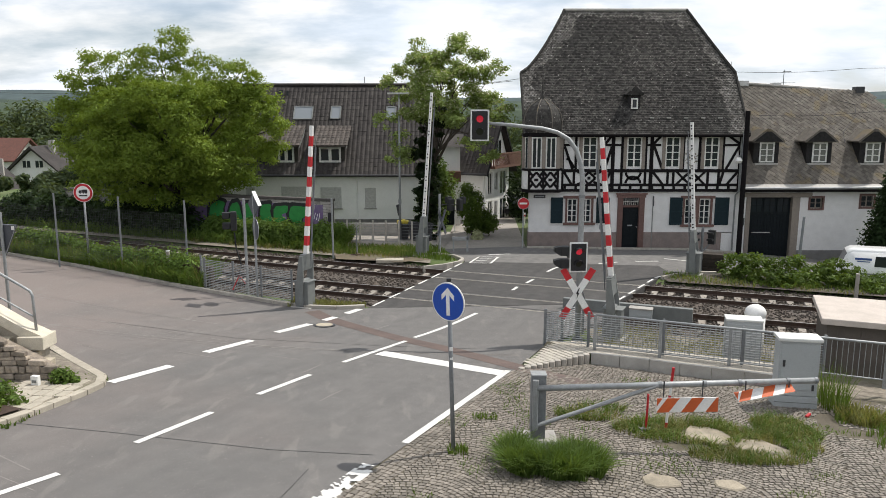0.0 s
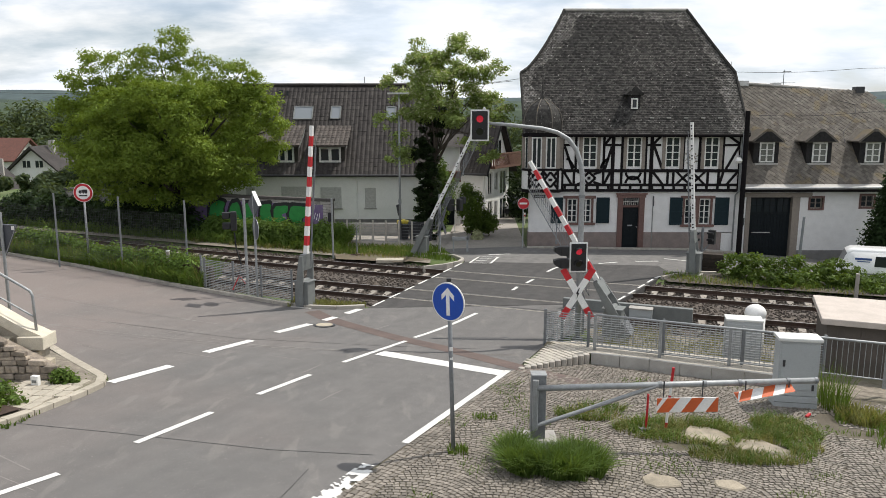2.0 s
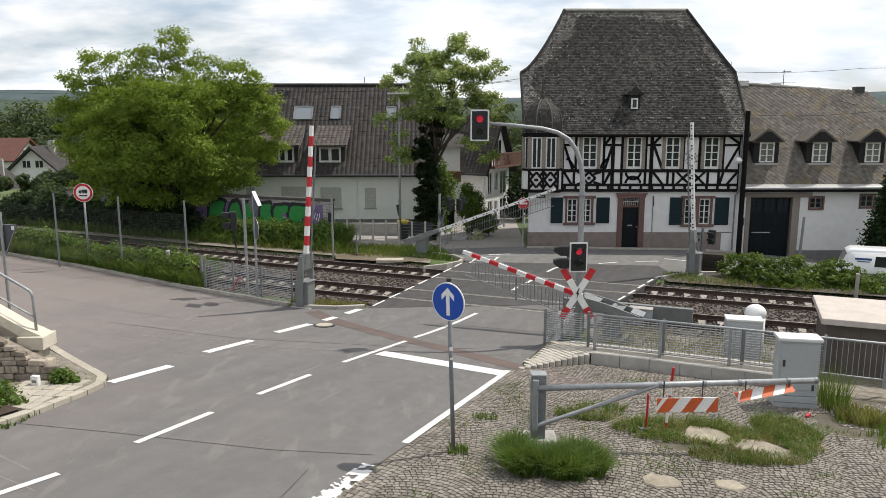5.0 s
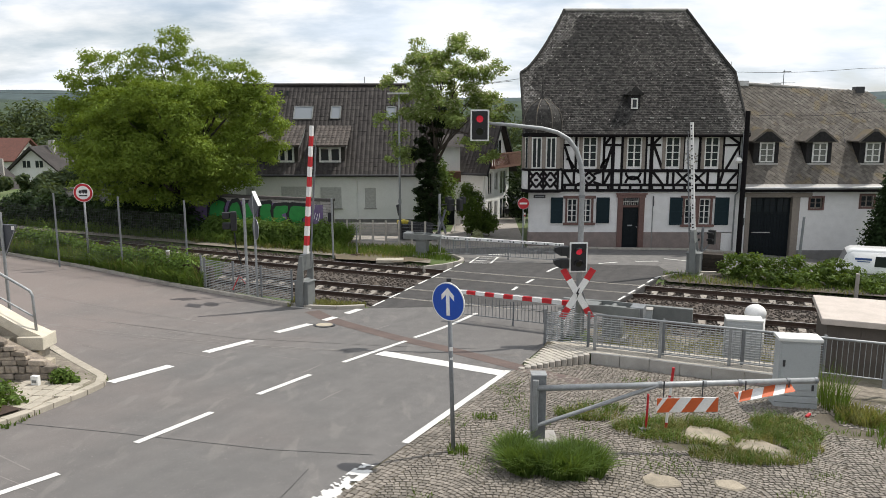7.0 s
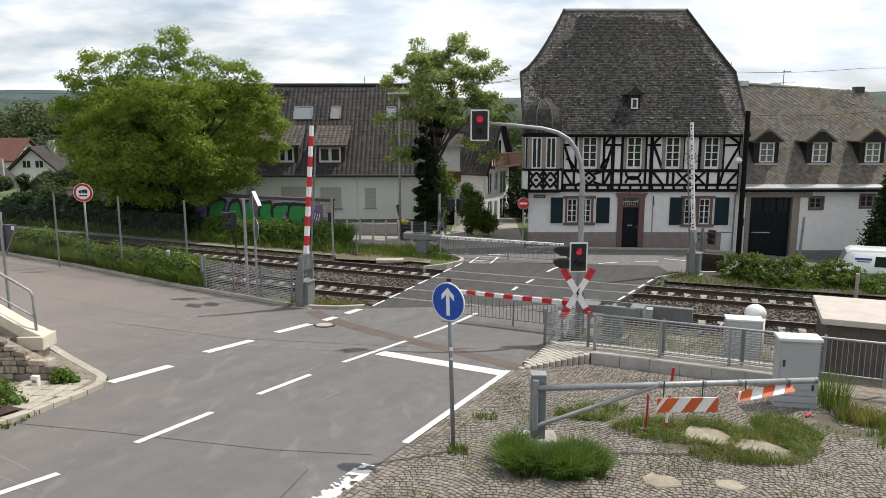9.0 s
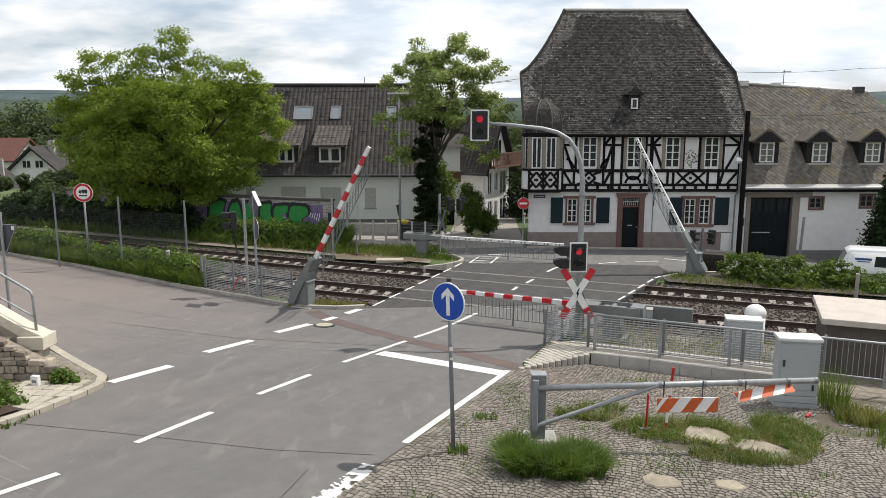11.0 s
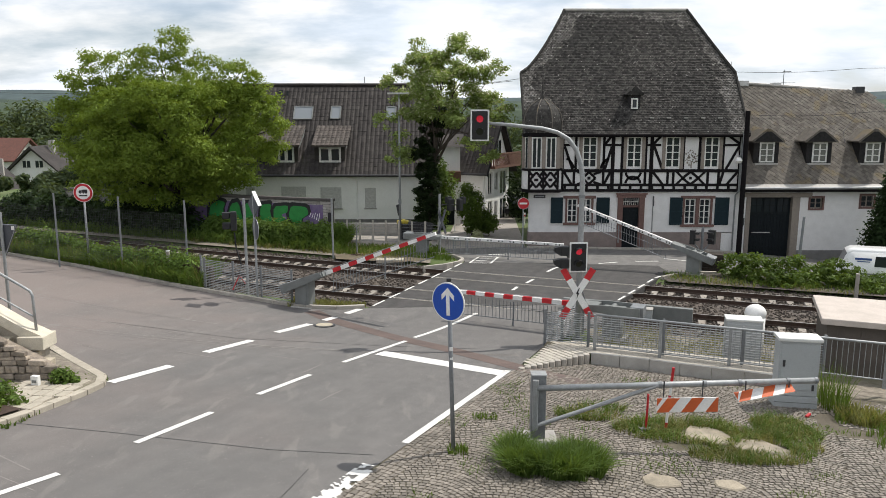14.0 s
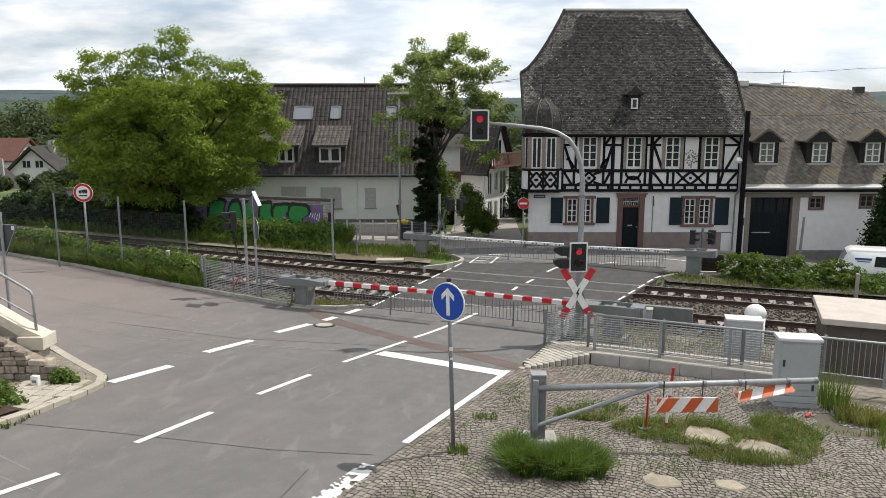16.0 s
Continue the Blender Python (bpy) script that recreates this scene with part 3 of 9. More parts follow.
# ---------------- ground ----------------
def steps(spans):
    out = []
    for a, b, s in spans:
        n = max(1, round((b - a) / s))
        out += [a + (b - a) * i / n for i in range(n)]
    return out + [spans[-1][1]]


def build_ground():
    xs = steps([(-3000, -300, 300), (-300, -60, 20), (-60, -30, 2), (-30, 30, 0.5), (30, 60, 2), (60, 300, 20), (300, 3000, 300)])
    ys = steps([(-600, -60, 90), (-60, 2, 4), (2, 60, 0.5), (60, 90, 2), (90, 400, 20), (400, 3600, 200)])
    verts = [(x, y, land(x, y) - 0.03 - track_dip(x, y)) for y in ys for x in xs]
    n = len(xs)
    faces = [(j * n + i, j * n + i + 1, (j + 1) * n + i + 1, (j + 1) * n + i) for j in range(len(ys) - 1) for i in range(n - 1)]
    g = raw("ground", verts, faces, "meadow")
    tagged(g, "grassy ground that falls gently towards the valley", "ground", kind="structure")


build_ground()

KERB = [(-45.0, 50.6), (-30.0, 41.3), (-22.35, 36.47), (-16.27, 32.72), (-11.1, 29.13), (-7.8, 27.1), (-4.9, 25.4), (-2.7, 25.5)]


def build_roads():
    polys = []
    for (xa, ya), (xb, yb) in zip(KERB, KERB[1:]):
        polys.append([(xa, -16.0), (xb, -16.0), (xb, yb), (xa, ya)])
    polys.append([(-2.7, 7.94), (1.80, 17.9), (3.0, 20.9), (3.0, 25.9), (-2.7, 25.5)])
    polys.append([(3.0, 20.9), (5.6, 24.2), (6.35, 26.2), (3.0, 25.9)])
    r = part("road", draped(polys, 0.0, skirt=0.2), "asphalt")
    tagged(r, "worn grey asphalt road sloping down to the crossing", "road", kind="structure")
    r = part("crossing_road", draped([[(-2.7, 25.5), (6.35, 26.2), (9.15, 30.55), (10.0, 31.9), (10.0, 33.5), (1.05, 34.3)]], 0.003, skirt=0.4), "asphalt_dark")
    tagged(r, "dark asphalt roadway across the two railway tracks", "road", kind="structure")
    far = [[(1.05, 34.3), (10.0, 33.0), (30.0, 33.6), (40.0, 39.7), (16.0, 39.5), (4.5, 39.5), (0.0, 38.2)], [(9.2, 30.9), (11.2, 31.9), (30.0, 33.6), (10.0, 33.0)],
           [(0.0, 38.2), (4.5, 39.5), (5.8, 62.0), (1.5, 62.0)], [(-8.0, 39.2), (0.0, 38.0), (1.0, 46.0), (-8.0, 43.4)]]
    r = part("street", draped([far[0], far[1]], 0.0, skirt=0.2), "street")
    tagged(r, "light grey asphalt village street before the houses", "road", kind="structure")
    r = part("lane", draped([far[2], far[3]], -0.006, skirt=0.2), "lane_paving")
    tagged(r, "paved side lane between the houses", "road", kind="structure")
    # trench seam of reddish asphalt
    seam = [(-4.6, 25.0), (-3.95, 24.0), (-3.0, 22.95), (-1.42, 21.35), (0.25, 19.95), (1.7, 18.5), (2.6, 17.6), (3.4, 17.0)]
    quads = []
    for a, b in zip(seam, seam[1:]):
        a, b = Vector(a), Vector(b)
        d = (b - a).normalized()
        n = Vector((-d.y, d.x)) * 0.28
        quads.append([tuple(a - n), tuple(b - n + d * 0.05), tuple(b + n + d * 0.05), tuple(a + n)])
    r = part("trench_patch", draped(quads, 0.006), "asphalt_red")
    tagged(r, "reddish brown asphalt trench patch across the road", "road patch", kind="structure")
    for pts in ([(-9.0, 13.1), (-6.0, 12.6), (-3.0, 12.0), (-1.2, 11.9)], [(-2.6, 9.2), (-2.35, 10.4), (-2.2, 11.2)], [(-10.5, 22.3), (-6.0, 20.6), (-1.6, 20.2), (1.0, 20.2)]):
        q = []
        for a, b in zip(pts, pts[1:]):
            a, b = Vector(a), Vector(b)
            d = (b - a).normalized()
            n = Vector((-d.y, d.x)) * 0.011
            q.append([tuple(a - n), tuple(b - n), tuple(b + n), tuple(a + n)])
        tagged(part("road_seam", draped(q, 0.005), "tar"), "thin dark tar seam in the asphalt", "road seam", kind="structure")


build_roads()


def build_scuffs():
    """Faint pale tyre scuffs and long wheel tracks on the asphalt."""
    rng = random.Random(31)

    def track(pts, w):
        q = []
        for a, b in zip(pts, pts[1:]):
            a, b = Vector(a), Vector(b)
            if b.y > kerb_limit(b.x) - 0.6 or b.x > -0.85 + (b.y - 12.52) * 0.438:
                break
            d = (b - a).normalized()
            n = Vector((-d.y, d.x)) * w
            q.append([tuple(a - n), tuple(b - n), tuple(b + n), tuple(a + n)])
        if q:
            tagged(part("tyre_scuff", draped(q, 0.004), "scuff"), "faint pale tyre scuff on the asphalt", "road scuff", kind="structure")
    # long arcs where wheels turn out of the side road
    for k, (x0, y0, a0, bend) in enumerate(((-22.0, 31.5, -37, 0.35), (-21.5, 30.6, -36, 0.42), (-19.0, 27.0, -32, 0.30), (-13.5, 22.3, -24, 0.9), (-12.6, 21.6, -22, 1.0))):
        p, a, pts = Vector((x0, y0)), radians(a0), []
        for i in range(34):
            pts.append((p.x + rng.uniform(-.012, .012), p.y + rng.uniform(-.012, .012)))
            p = p + Vector((math.cos(a), math.sin(a))) * 0.5
            a += radians(bend)
        track(pts, 0.016 + 0.006 * (k % 2))
    for i in range(26):
        p = Vector((rng.uniform(-17, 0.5), rng.uniform(9.5, 24)))
        if p.y > kerb_limit(p.x) - 1.2 or p.x > -1.2 + (p.y - 12.52) * 0.438:
            continue
        a = radians(rng.choice((-33, -28, 66, 64, 62, 68, 20)) + rng.uniform(-8, 8))
        bend = rng.uniform(-0.10, 0.10)
        pts = [tuple(p)]
        for k in range(rng.randint(1, 6)):
            p = p + Vector((math.cos(a), math.sin(a))) * 0.45
            pts.append(tuple(p))
            a += bend
        track(pts, rng.uniform(0.006, 0.015))


def kerb_limit(x):
    for (xa, ya), (xb, yb) in zip(KERB, KERB[1:]):
        if xa <= x <= xb:
            return ya + (yb - ya) * (x - xa) / (xb - xa)
    return 24.0


build_scuffs()


def stripe(p, q, w, label="white painted road line", lift=0.008):
    p, q = Vector(p), Vector(q)
    d = (q - p).normalized()
    n = Vector((-d.y, d.x)) * w / 2
    r = part("road_marking", draped([[tuple(p - n), tuple(q - n), tuple(q + n), tuple(p + n)]], lift), "paint")
    return tagged(r, label, "road marking", group="road markings", kind="structure")


def build_markings():
    for p, q in (((-6.95, 9.2), (-6.02, 10.72)), ((-5.40, 12.12), (-4.62, 13.9)), ((-4.02, 15.2), (-3.2, 16.92)), ((-2.58, 18.2), (-1.1, 20.93)), ((-0.87, 21.44), (1.16, 24.78))):
        stripe(p, q, 0.14, "white dashed lane line")
    for p, q in (((-7.48, 15.75), (-6.70, 17.33)), ((-6.32, 18.8), (-5.5, 20.38)), ((-5.06, 21.55), (-4.3, 22.98)), ((-3.95, 23.6), (-3.65, 24.15)), ((-3.35, 24.7), (-2.95, 25.35))):
        stripe(p, q, 0.27, "broad white dashed line of the side road mouth")
    stripe((-1.74, 19.36), (1.52, 17.58), 0.50, "broad white stop line before the crossing")
    stripe((-0.69, 12.52), (1.66, 17.88), 0.15, "white edge line beside the cobbles")
    # the worn end of the edge line: flakes of paint left on the asphalt
    bm = BM()
    a, d = Vector((-2.38, 8.7)), Vector((0.394, 0.919))
    nn = Vector((0.919, -0.394))
    c = 0.034
    for i in range(int(3.0 / c)):
        for j in range(-5, 5):
            p = a + d * (i * c) + nn * (j * c)
            v = noise.noise((p.x * 5.0, p.y * 5.0, 2.0)) + 0.55 * noise.noise((p.x * 14, p.y * 14, 5.0))
            if v > -0.22 + 0.25 * max(0.0, (i * c - 2.3)) + 0.03 * abs(j + 0.5):
                k = [p, p + d * c, p + d * c + nn * c, p + nn * c]
                bm.faces.new([bm.verts.new((q.x, q.y, land(q.x, q.y) + 0.008)) for q in k][::-1])
    bmesh.ops.remove_doubles(bm, verts=bm.verts[:], dist=0.001)
    bmesh.ops.recalc_face_normals(bm, faces=bm.faces[:])
    for f in bm.faces:
        if f.normal.z < 0:
            f.normal_flip()
    tagged(part("road_marking", bm, "paint"), "worn flaking white line", "road marking", group="road markings", kind="structure")
    # dashed guides along both sides of the crossing
    for a, b, n in (((-2.55, 25.75), (1.02, 34.2), 7), ((6.5, 26.6), (9.06, 30.65), 4)):
        a, b = Vector(a), Vector(b)
        for i in range(n):
            stripe(a.lerp(b, (i + 0.05) / n), a.lerp(b, (i + 0.72) / n), 0.09, "white dashed guide line of the crossing", 0.012)
    stripe((9.06, 30.65), (10.2, 31.5), 0.13, "white guide line of the crossing", 0.012)
    for p, q in (((2.75, 28.3), (3.0, 28.9)), ((3.45, 29.6), (3.8, 30.3)), ((4.62, 31.9), (5.1, 32.75)), ((5.1, 32.75), (5.9, 33.5)), ((5.9, 33.5), (6.6, 33.9)), ((7.3, 33.9), (8.3, 34.35)), ((9.25, 34.65), (10.4, 34.8)), ((10.9, 35.6), (12.4, 34.6)), ((2.3, 36.3), (3.4, 36.6)), ((13.4, 34.9), (15.0, 34.7))):
        stripe(p, q, 0.13, "white lane line on the village street", 0.012)
    for p, q in (((1.25, 33.95), (2.25, 33.9)), ((1.72, 35.55), (2.7, 35.6)), ((1.25, 33.95), (1.75, 35.55)), ((2.25, 33.9), (2.72, 35.6)), ((1.6, 34.5), (2.1, 34.5)), ((1.8, 35.0), (2.35, 35.05))):
        stripe(p, q, 0.10, "white paving frame at the kerb", 0.012)
    z = land(-3.82, 22.85)
    m = thing("manhole_cover", "round pale manhole cover with an iron rim in the road", "manhole cover", pose(-3.82, 22.85, z + 0.02, math.degrees(math.atan(-0.085 * 0.94)), 0, 0))
    part("cover", rod(BM(), (0, 0, -0.03), (0, 0, 0.012), 0.27, seg=28), "stone", m)
    bm = BM()
    bmesh.ops.create_cone(bm, cap_ends=True, segments=28, radius1=0.35, radius2=0.35, depth=0.05)
    part("rim", bm, "dark_metal", m).location = (0, 0, -0.025)


build_markings()


# ---------------- kerbs ----------------
def kerb_line(points, w=0.15, h=0.12, name="kerb", label="pale concrete kerb stones along the road", mat="kerb", length=1.0):
    k = thing(name, label, "kerb", kind="structure")
    for a, b in zip(points, points[1:]):
        a, b = Vector(a), Vector(b)
        n = max(1, round((b - a).length / length))
        for i in range(n):
            p, q = a.lerp(b, i / n), a.lerp(b, (i + 1) / n)
            zp, zq = land(*p), land(*q)
            d = Vector((q.x - p.x, q.y - p.y, zq - zp))
            s = part("kerb_stone", box(BM(), 0.006, d.length - 0.006, -w / 2, w / 2, -0.2, h, 0.015), mat, k)
            s.matrix_basis = Matrix.Translation((p.x, p.y, zp)) @ d.to_track_quat("X", "Z").to_matrix().to_4x4()
    return k


kerb_line([(-30.0, 41.4), (-22.35, 36.57), (-16.27, 32.82), (-11.1, 29.23), (-7.8, 27.2), (-6.2, 26.2), (-4.9, 25.5), (-3.8, 25.35), (-2.8, 25.55)])
kerb_line([(-0.9, 32.6), (0.1, 33.2), (0.75, 33.9), (0.95, 34.6), (0.6, 35.5), (-0.5, 36.3)], length=0.6)
kerb_line([(9.3, 30.5), (10.0, 31.1), (11.0, 31.5), (12.0, 31.6)], h=0.10, length=0.8)
kerb_line([(4.5, 38.9), (9.2, 38.75), (16.0, 38.75)], h=0.10)


# ---------------- tracks ----------------
def track_frame(x, off):
    m = 2 * 0.00151542 * x - 0.39802
    t = Vector((1, m)).normalized()
    n = Vector((t.y, -t.x))
    return Vector((x, far_rail(x))) + n * off, t


def build_tracks():
    prof = [(-0.07, -0.172), (0.07, -0.172), (0.07, -0.155), (0.012, -0.13), (0.012, -0.045), (0.036, -0.035), (0.036, -0.004), (-0.036, -0.004), (-0.036, -0.035), (-0.012, -0.045), (-0.012, -0.13), (-0.07, -0.155)]
    xs = [-58 + i * 1.0 for i in range(117)]
    sl = None
    for k, base in enumerate((0.0, 3.95)):
        tr = thing("railway_track", "rusty railway track on concrete sleepers in brown ballast", "railway track", group="railway tracks")
        for off in (base, base + 1.5):
            bm = BM()
            rings = []
            for x in xs:
                c, t = track_frame(x, off)
                n = Vector((t.y, -t.x))
                rings.append([bm.verts.new((c.x + n.x * u, c.y + n.y * u, v)) for u, v in prof])
            for a, b in zip(rings, rings[1:]):
                for i in range(12):
                    bm.faces.new((a[i], b[i], b[(i + 1) % 12], a[(i + 1) % 12]))
            rail = part("rail", bm, "rail", tr)
            bm = BM()
            rings = []
            for x in xs:
                c, t = track_frame(x, off)
                n = Vector((t.y, -t.x))
                rings.append([bm.verts.new((c.x + n.x * u, c.y + n.y * u, 0.001 + (0.008 if -2 < x < 9 else 0))) for u in (-0.033, 0.033)])
            for a, b in zip(rings, rings[1:]):
                bm.faces.new((a[0], b[0], b[1], a[1]))
            part("running_surface", bm, "rail_top", rail, "worn bright running surface")
        x = -34.0
        while x < 30.0:
            c, t = track_frame(x, base + 0.75)
            x += 0.62 * t.x
            if (c.y - 25.5) > (c.x + 2.7) * 2.37 - 0.3 or c.x > 6.0 + (c.y - 25.7) * 0.63:
                m = Matrix.Translation((c.x, c.y, -0.172)) @ Matrix.Rotation(math.atan2(t.y, t.x), 4, "Z")
                if sl is None:
                    bm = BM()
                    v = []
                    for y, w, z in ((-1.3, 0.12, -0.03), (-0.95, 0.12, 0.0), (-0.55, 0.12, 0.0), (-0.3, 0.09, -0.05), (0.3, 0.09, -0.05), (0.55, 0.12, 0.0), (0.95, 0.12, 0.0), (1.3, 0.12, -0.03)):
                        v.append([bm.verts.new(p) for p in ((-w - 0.03, y, -0.2), (-w, y, z), (w, y, z), (w + 0.03, y, -0.2))])
                    for a, b in zip(v, v[1:]):
                        for i in range(3):
                            bm.faces.new((a[i], a[i + 1], b[i + 1], b[i]))
                    bm.faces.new(v[0][::-1])
                    bm.faces.new(v[-1])
                    bmesh.ops.recalc_face_normals(bm, faces=bm.faces[:])
                    sl = part("sleeper", bm, "sleeper", tr)
                    sl.matrix_basis = m
                else:
                    shared("sleeper", sl, tr, m)
    # pale edge strips along the rails in the roadway
    edge = thing("crossing_edge_strips", "thin pale concrete strips along the rails in the roadway", "crossing panel", kind="structure")
    for off in (0.0, 1.5, 3.95, 5.45):
        for side in (-0.11, 0.11):
            row = []
            for i in range(200):
                c, t = track_frame(-4 + i * 0.08, off + side)
                if (c.y - 25.5) < (c.x + 2.7) * 2.37 - 0.2 and c.x < 6.2 + (c.y - 25.7) * 0.63:
                    row.append(c)
            bm = BM()
            pr = None
            for c in row[::4] + row[-1:]:
                now = [bm.verts.new((c.x, c.y - 0.03, 0.010)), bm.verts.new((c.x, c.y + 0.03, 0.010))]
                if pr:
                    bm.faces.new((pr[0], now[0], now[1], pr[1]))
                pr = now
            part("edge_strip", bm, "kerb" if side > 0 else "tar", edge)
    # ballast stones over the bed
    rng = np.random.RandomState(3)
    n = 34000
    x = rng.uniform(-34, 28, n)
    off = rng.uniform(-1.7, 7.1, n)
    m = 2 * 0.00151542 * x - 0.39802
    tl = np.sqrt(1 + m * m)
    cx, cy = x + m / tl * off, far_rail(x) - off / tl
    keep = ((cy - 25.5) > (cx + 2.7) * 2.37) | (cx > 6.1 + (cy - 25.7) * 0.63)
    cx, cy, off = cx[keep], cy[keep], off[keep]
    n = len(cx)
    # a heap of ballast between the sleepers, sloping off at both shoulders
    gauge = ((off > -0.19) & (off < 1.69)) | ((off > 3.76) & (off < 5.64))
    top = np.where(gauge, -0.235, np.minimum(-0.145, np.minimum((off + 1.9) * 0.4 - 0.28, (7.3 - off) * 0.4 - 0.28))) + rng.uniform(-0.03, 0.015, n)
    s = rng.uniform(0.035, 0.075, n)
    base = np.array([(-1, -.6, -.6), (1, -.7, -.5), (.8, .8, -.6), (-.8, .7, -.5), (-.5, -.4, .6), (.6, -.3, .5), (.3, .6, .7)], float)
    v = np.zeros((n, 7, 3))
    ang = rng.uniform(0, 6.28, n)
    jit = rng.uniform(0.75, 1.25, (n, 7, 3))
    b = base[None] * jit * s[:, None, None]
    v[..., 0] = cx[:, None] + b[..., 0] * np.cos(ang)[:, None] - b[..., 1] * np.sin(ang)[:, None]
    v[..., 1] = cy[:, None] + b[..., 0] * np.sin(ang)[:, None] + b[..., 1] * np.cos(ang)[:, None]
    v[..., 2] = top[:, None] + b[..., 2]
    fs = [(0, 1, 5, 4), (1, 2, 6, 5), (2, 3, 6), (3, 0, 4, 6), (4, 5, 6)]
    faces = [tuple(7 * i + k for k in f) for i in range(n) for f in fs]
    o = raw("ballast_stones", v.reshape(-1, 3).tolist(), faces, "ballast")
    tagged(o, "loose brown ballast stones of the railway bed", "ballast", kind="stuff")
    bm = BM()
    rings = []
    for x in [-60 + 0.5 * i for i in range(241)]:
        row = []
        for off, z in ((-2.1, -0.36), (-1.2, -0.16), (-0.22, -0.155), (-0.16, -0.245), (1.66, -0.245), (1.72, -0.155), (3.73, -0.155), (3.79, -0.245), (5.61, -0.245), (5.67, -0.155), (6.7, -0.16), (7.5, -0.36)):
            c, t = track_frame(x, off)
            row.append(bm.verts.new((c.x, c.y, z + 0.012 * noise.noise((c.x * 2, c.y * 2, 0)))))
        rings.append(row)
    for a, b in zip(rings, rings[1:]):
        for i in range(11):
            bm.faces.new((a[i], a[i + 1], b[i + 1], b[i]))
    bmesh.ops.recalc_face_normals(bm, faces=bm.faces[:])
    tagged(part("ballast_bed", bm, "ballast"), "brown ballast bed under both tracks", "ballast", kind="structure")


build_tracks()
# ---------------- roofs and walls ----------------
def roof_tiles(name, origin, u, v, inside, size, mat, parent, seed, length, height, thick=0.02, scallop=False, jitter=0.012):
    """Rows of overlapping tiles on a slope; u runs along the eaves, v up the slope."""
    rng = random.Random(seed)
    o, u, v = Vector(origin), Vector(u).normalized(), Vector(v).normalized()
    n = u.cross(v).normalized()
    verts, faces = [], []
    w, h = size
    rows = int(height / h)
    for j in range(rows):
        shift = (j % 2) * w / 2 if scallop else 0.0
        for i in range(int(length / w) + 1):
            a = i * w - shift
            uc, vc = a + w / 2, j * h + h / 2
            if not inside(uc, vc):
                continue
            k = len(verts)
            g = w * 0.04
            lift = thick + rng.uniform(0, jitter)
            dz = rng.uniform(-0.06, 0.06) * h
            skew = rng.uniform(-1, 1) * h * 0.05
            lo, hi = j * h + dz, j * h + h * 1.12
            if scallop == "diamond":
                pts = [(a, lo + h, lift * 0.7), (a + w / 2, lo + h * 0.06, lift), (a + w, lo + h, lift * 0.7), (a + w, lo + h * 1.05, lift * 0.6), (a + w / 2, lo + h * 2.0, 0.002), (a, lo + h * 1.05, lift * 0.6)]
            elif scallop:
                pts = [(a + g, lo + h * 0.35, lift), (a + w * 0.3, lo + skew, lift), (a + w * 0.75, lo + h * 0.05, lift), (a + w - g, lo + h * 0.4, lift), (a + w - g, hi, 0.004), (a + g, hi, 0.004)]
            else:
                pts = None
            if pts is None:
                cols = [(a + g, 0.7), (a + w * 0.3, 1.1), (a + w * 0.6, 1.1), (a + w * 0.78, 0.72), (a + w - g, 0.7)]
                verts += [o + u * x + v * lo + n * (lift * q) for x, q in cols] + [o + u * x + v * hi + n * (lift * q * 0.9 - 0.006) for x, q in cols]
                verts += [o + u * x + v * lo + n * (lift * q - thick) for x, q in cols]
                for q in range(4):
                    faces.append((k + q, k + q + 1, k + q + 6, k + q + 5))
                    faces.append((k + 10 + q, k + 11 + q, k + q + 1, k + q))
                continue
            m = len(pts)
            verts += [o + u * x + v * y + n * z for x, y, z in pts]
            verts += [o + u * x + v * y + n * (z - thick) for x, y, z in pts[:m - 2]]
            faces.append(tuple(range(k, k + m)))
            for q in range(m - 3):
                faces.append((k + q, k + m + q, k + m + q + 1, k + q + 1))
    ob = raw(name, [tuple(p) for p in verts], faces, mat, parent)
    ob["kind"] = "stuff"
    return ob


def slab(outline, thick):
    """A flat slab from an outline of points in space, thickened downwards."""
    bm = BM()
    top = [bm.verts.new(p) for p in outline]
    low = [bm.verts.new((p[0], p[1], p[2] - thick)) for p in outline]
    bm.faces.new(top)
    bm.faces.new(low[::-1])
    for i in range(len(top)):
        bm.faces.new((top[i], low[i], low[(i + 1) % len(top)], top[(i + 1) % len(top)]))
    bmesh.ops.recalc_face_normals(bm, faces=bm.faces[:])
    return bm


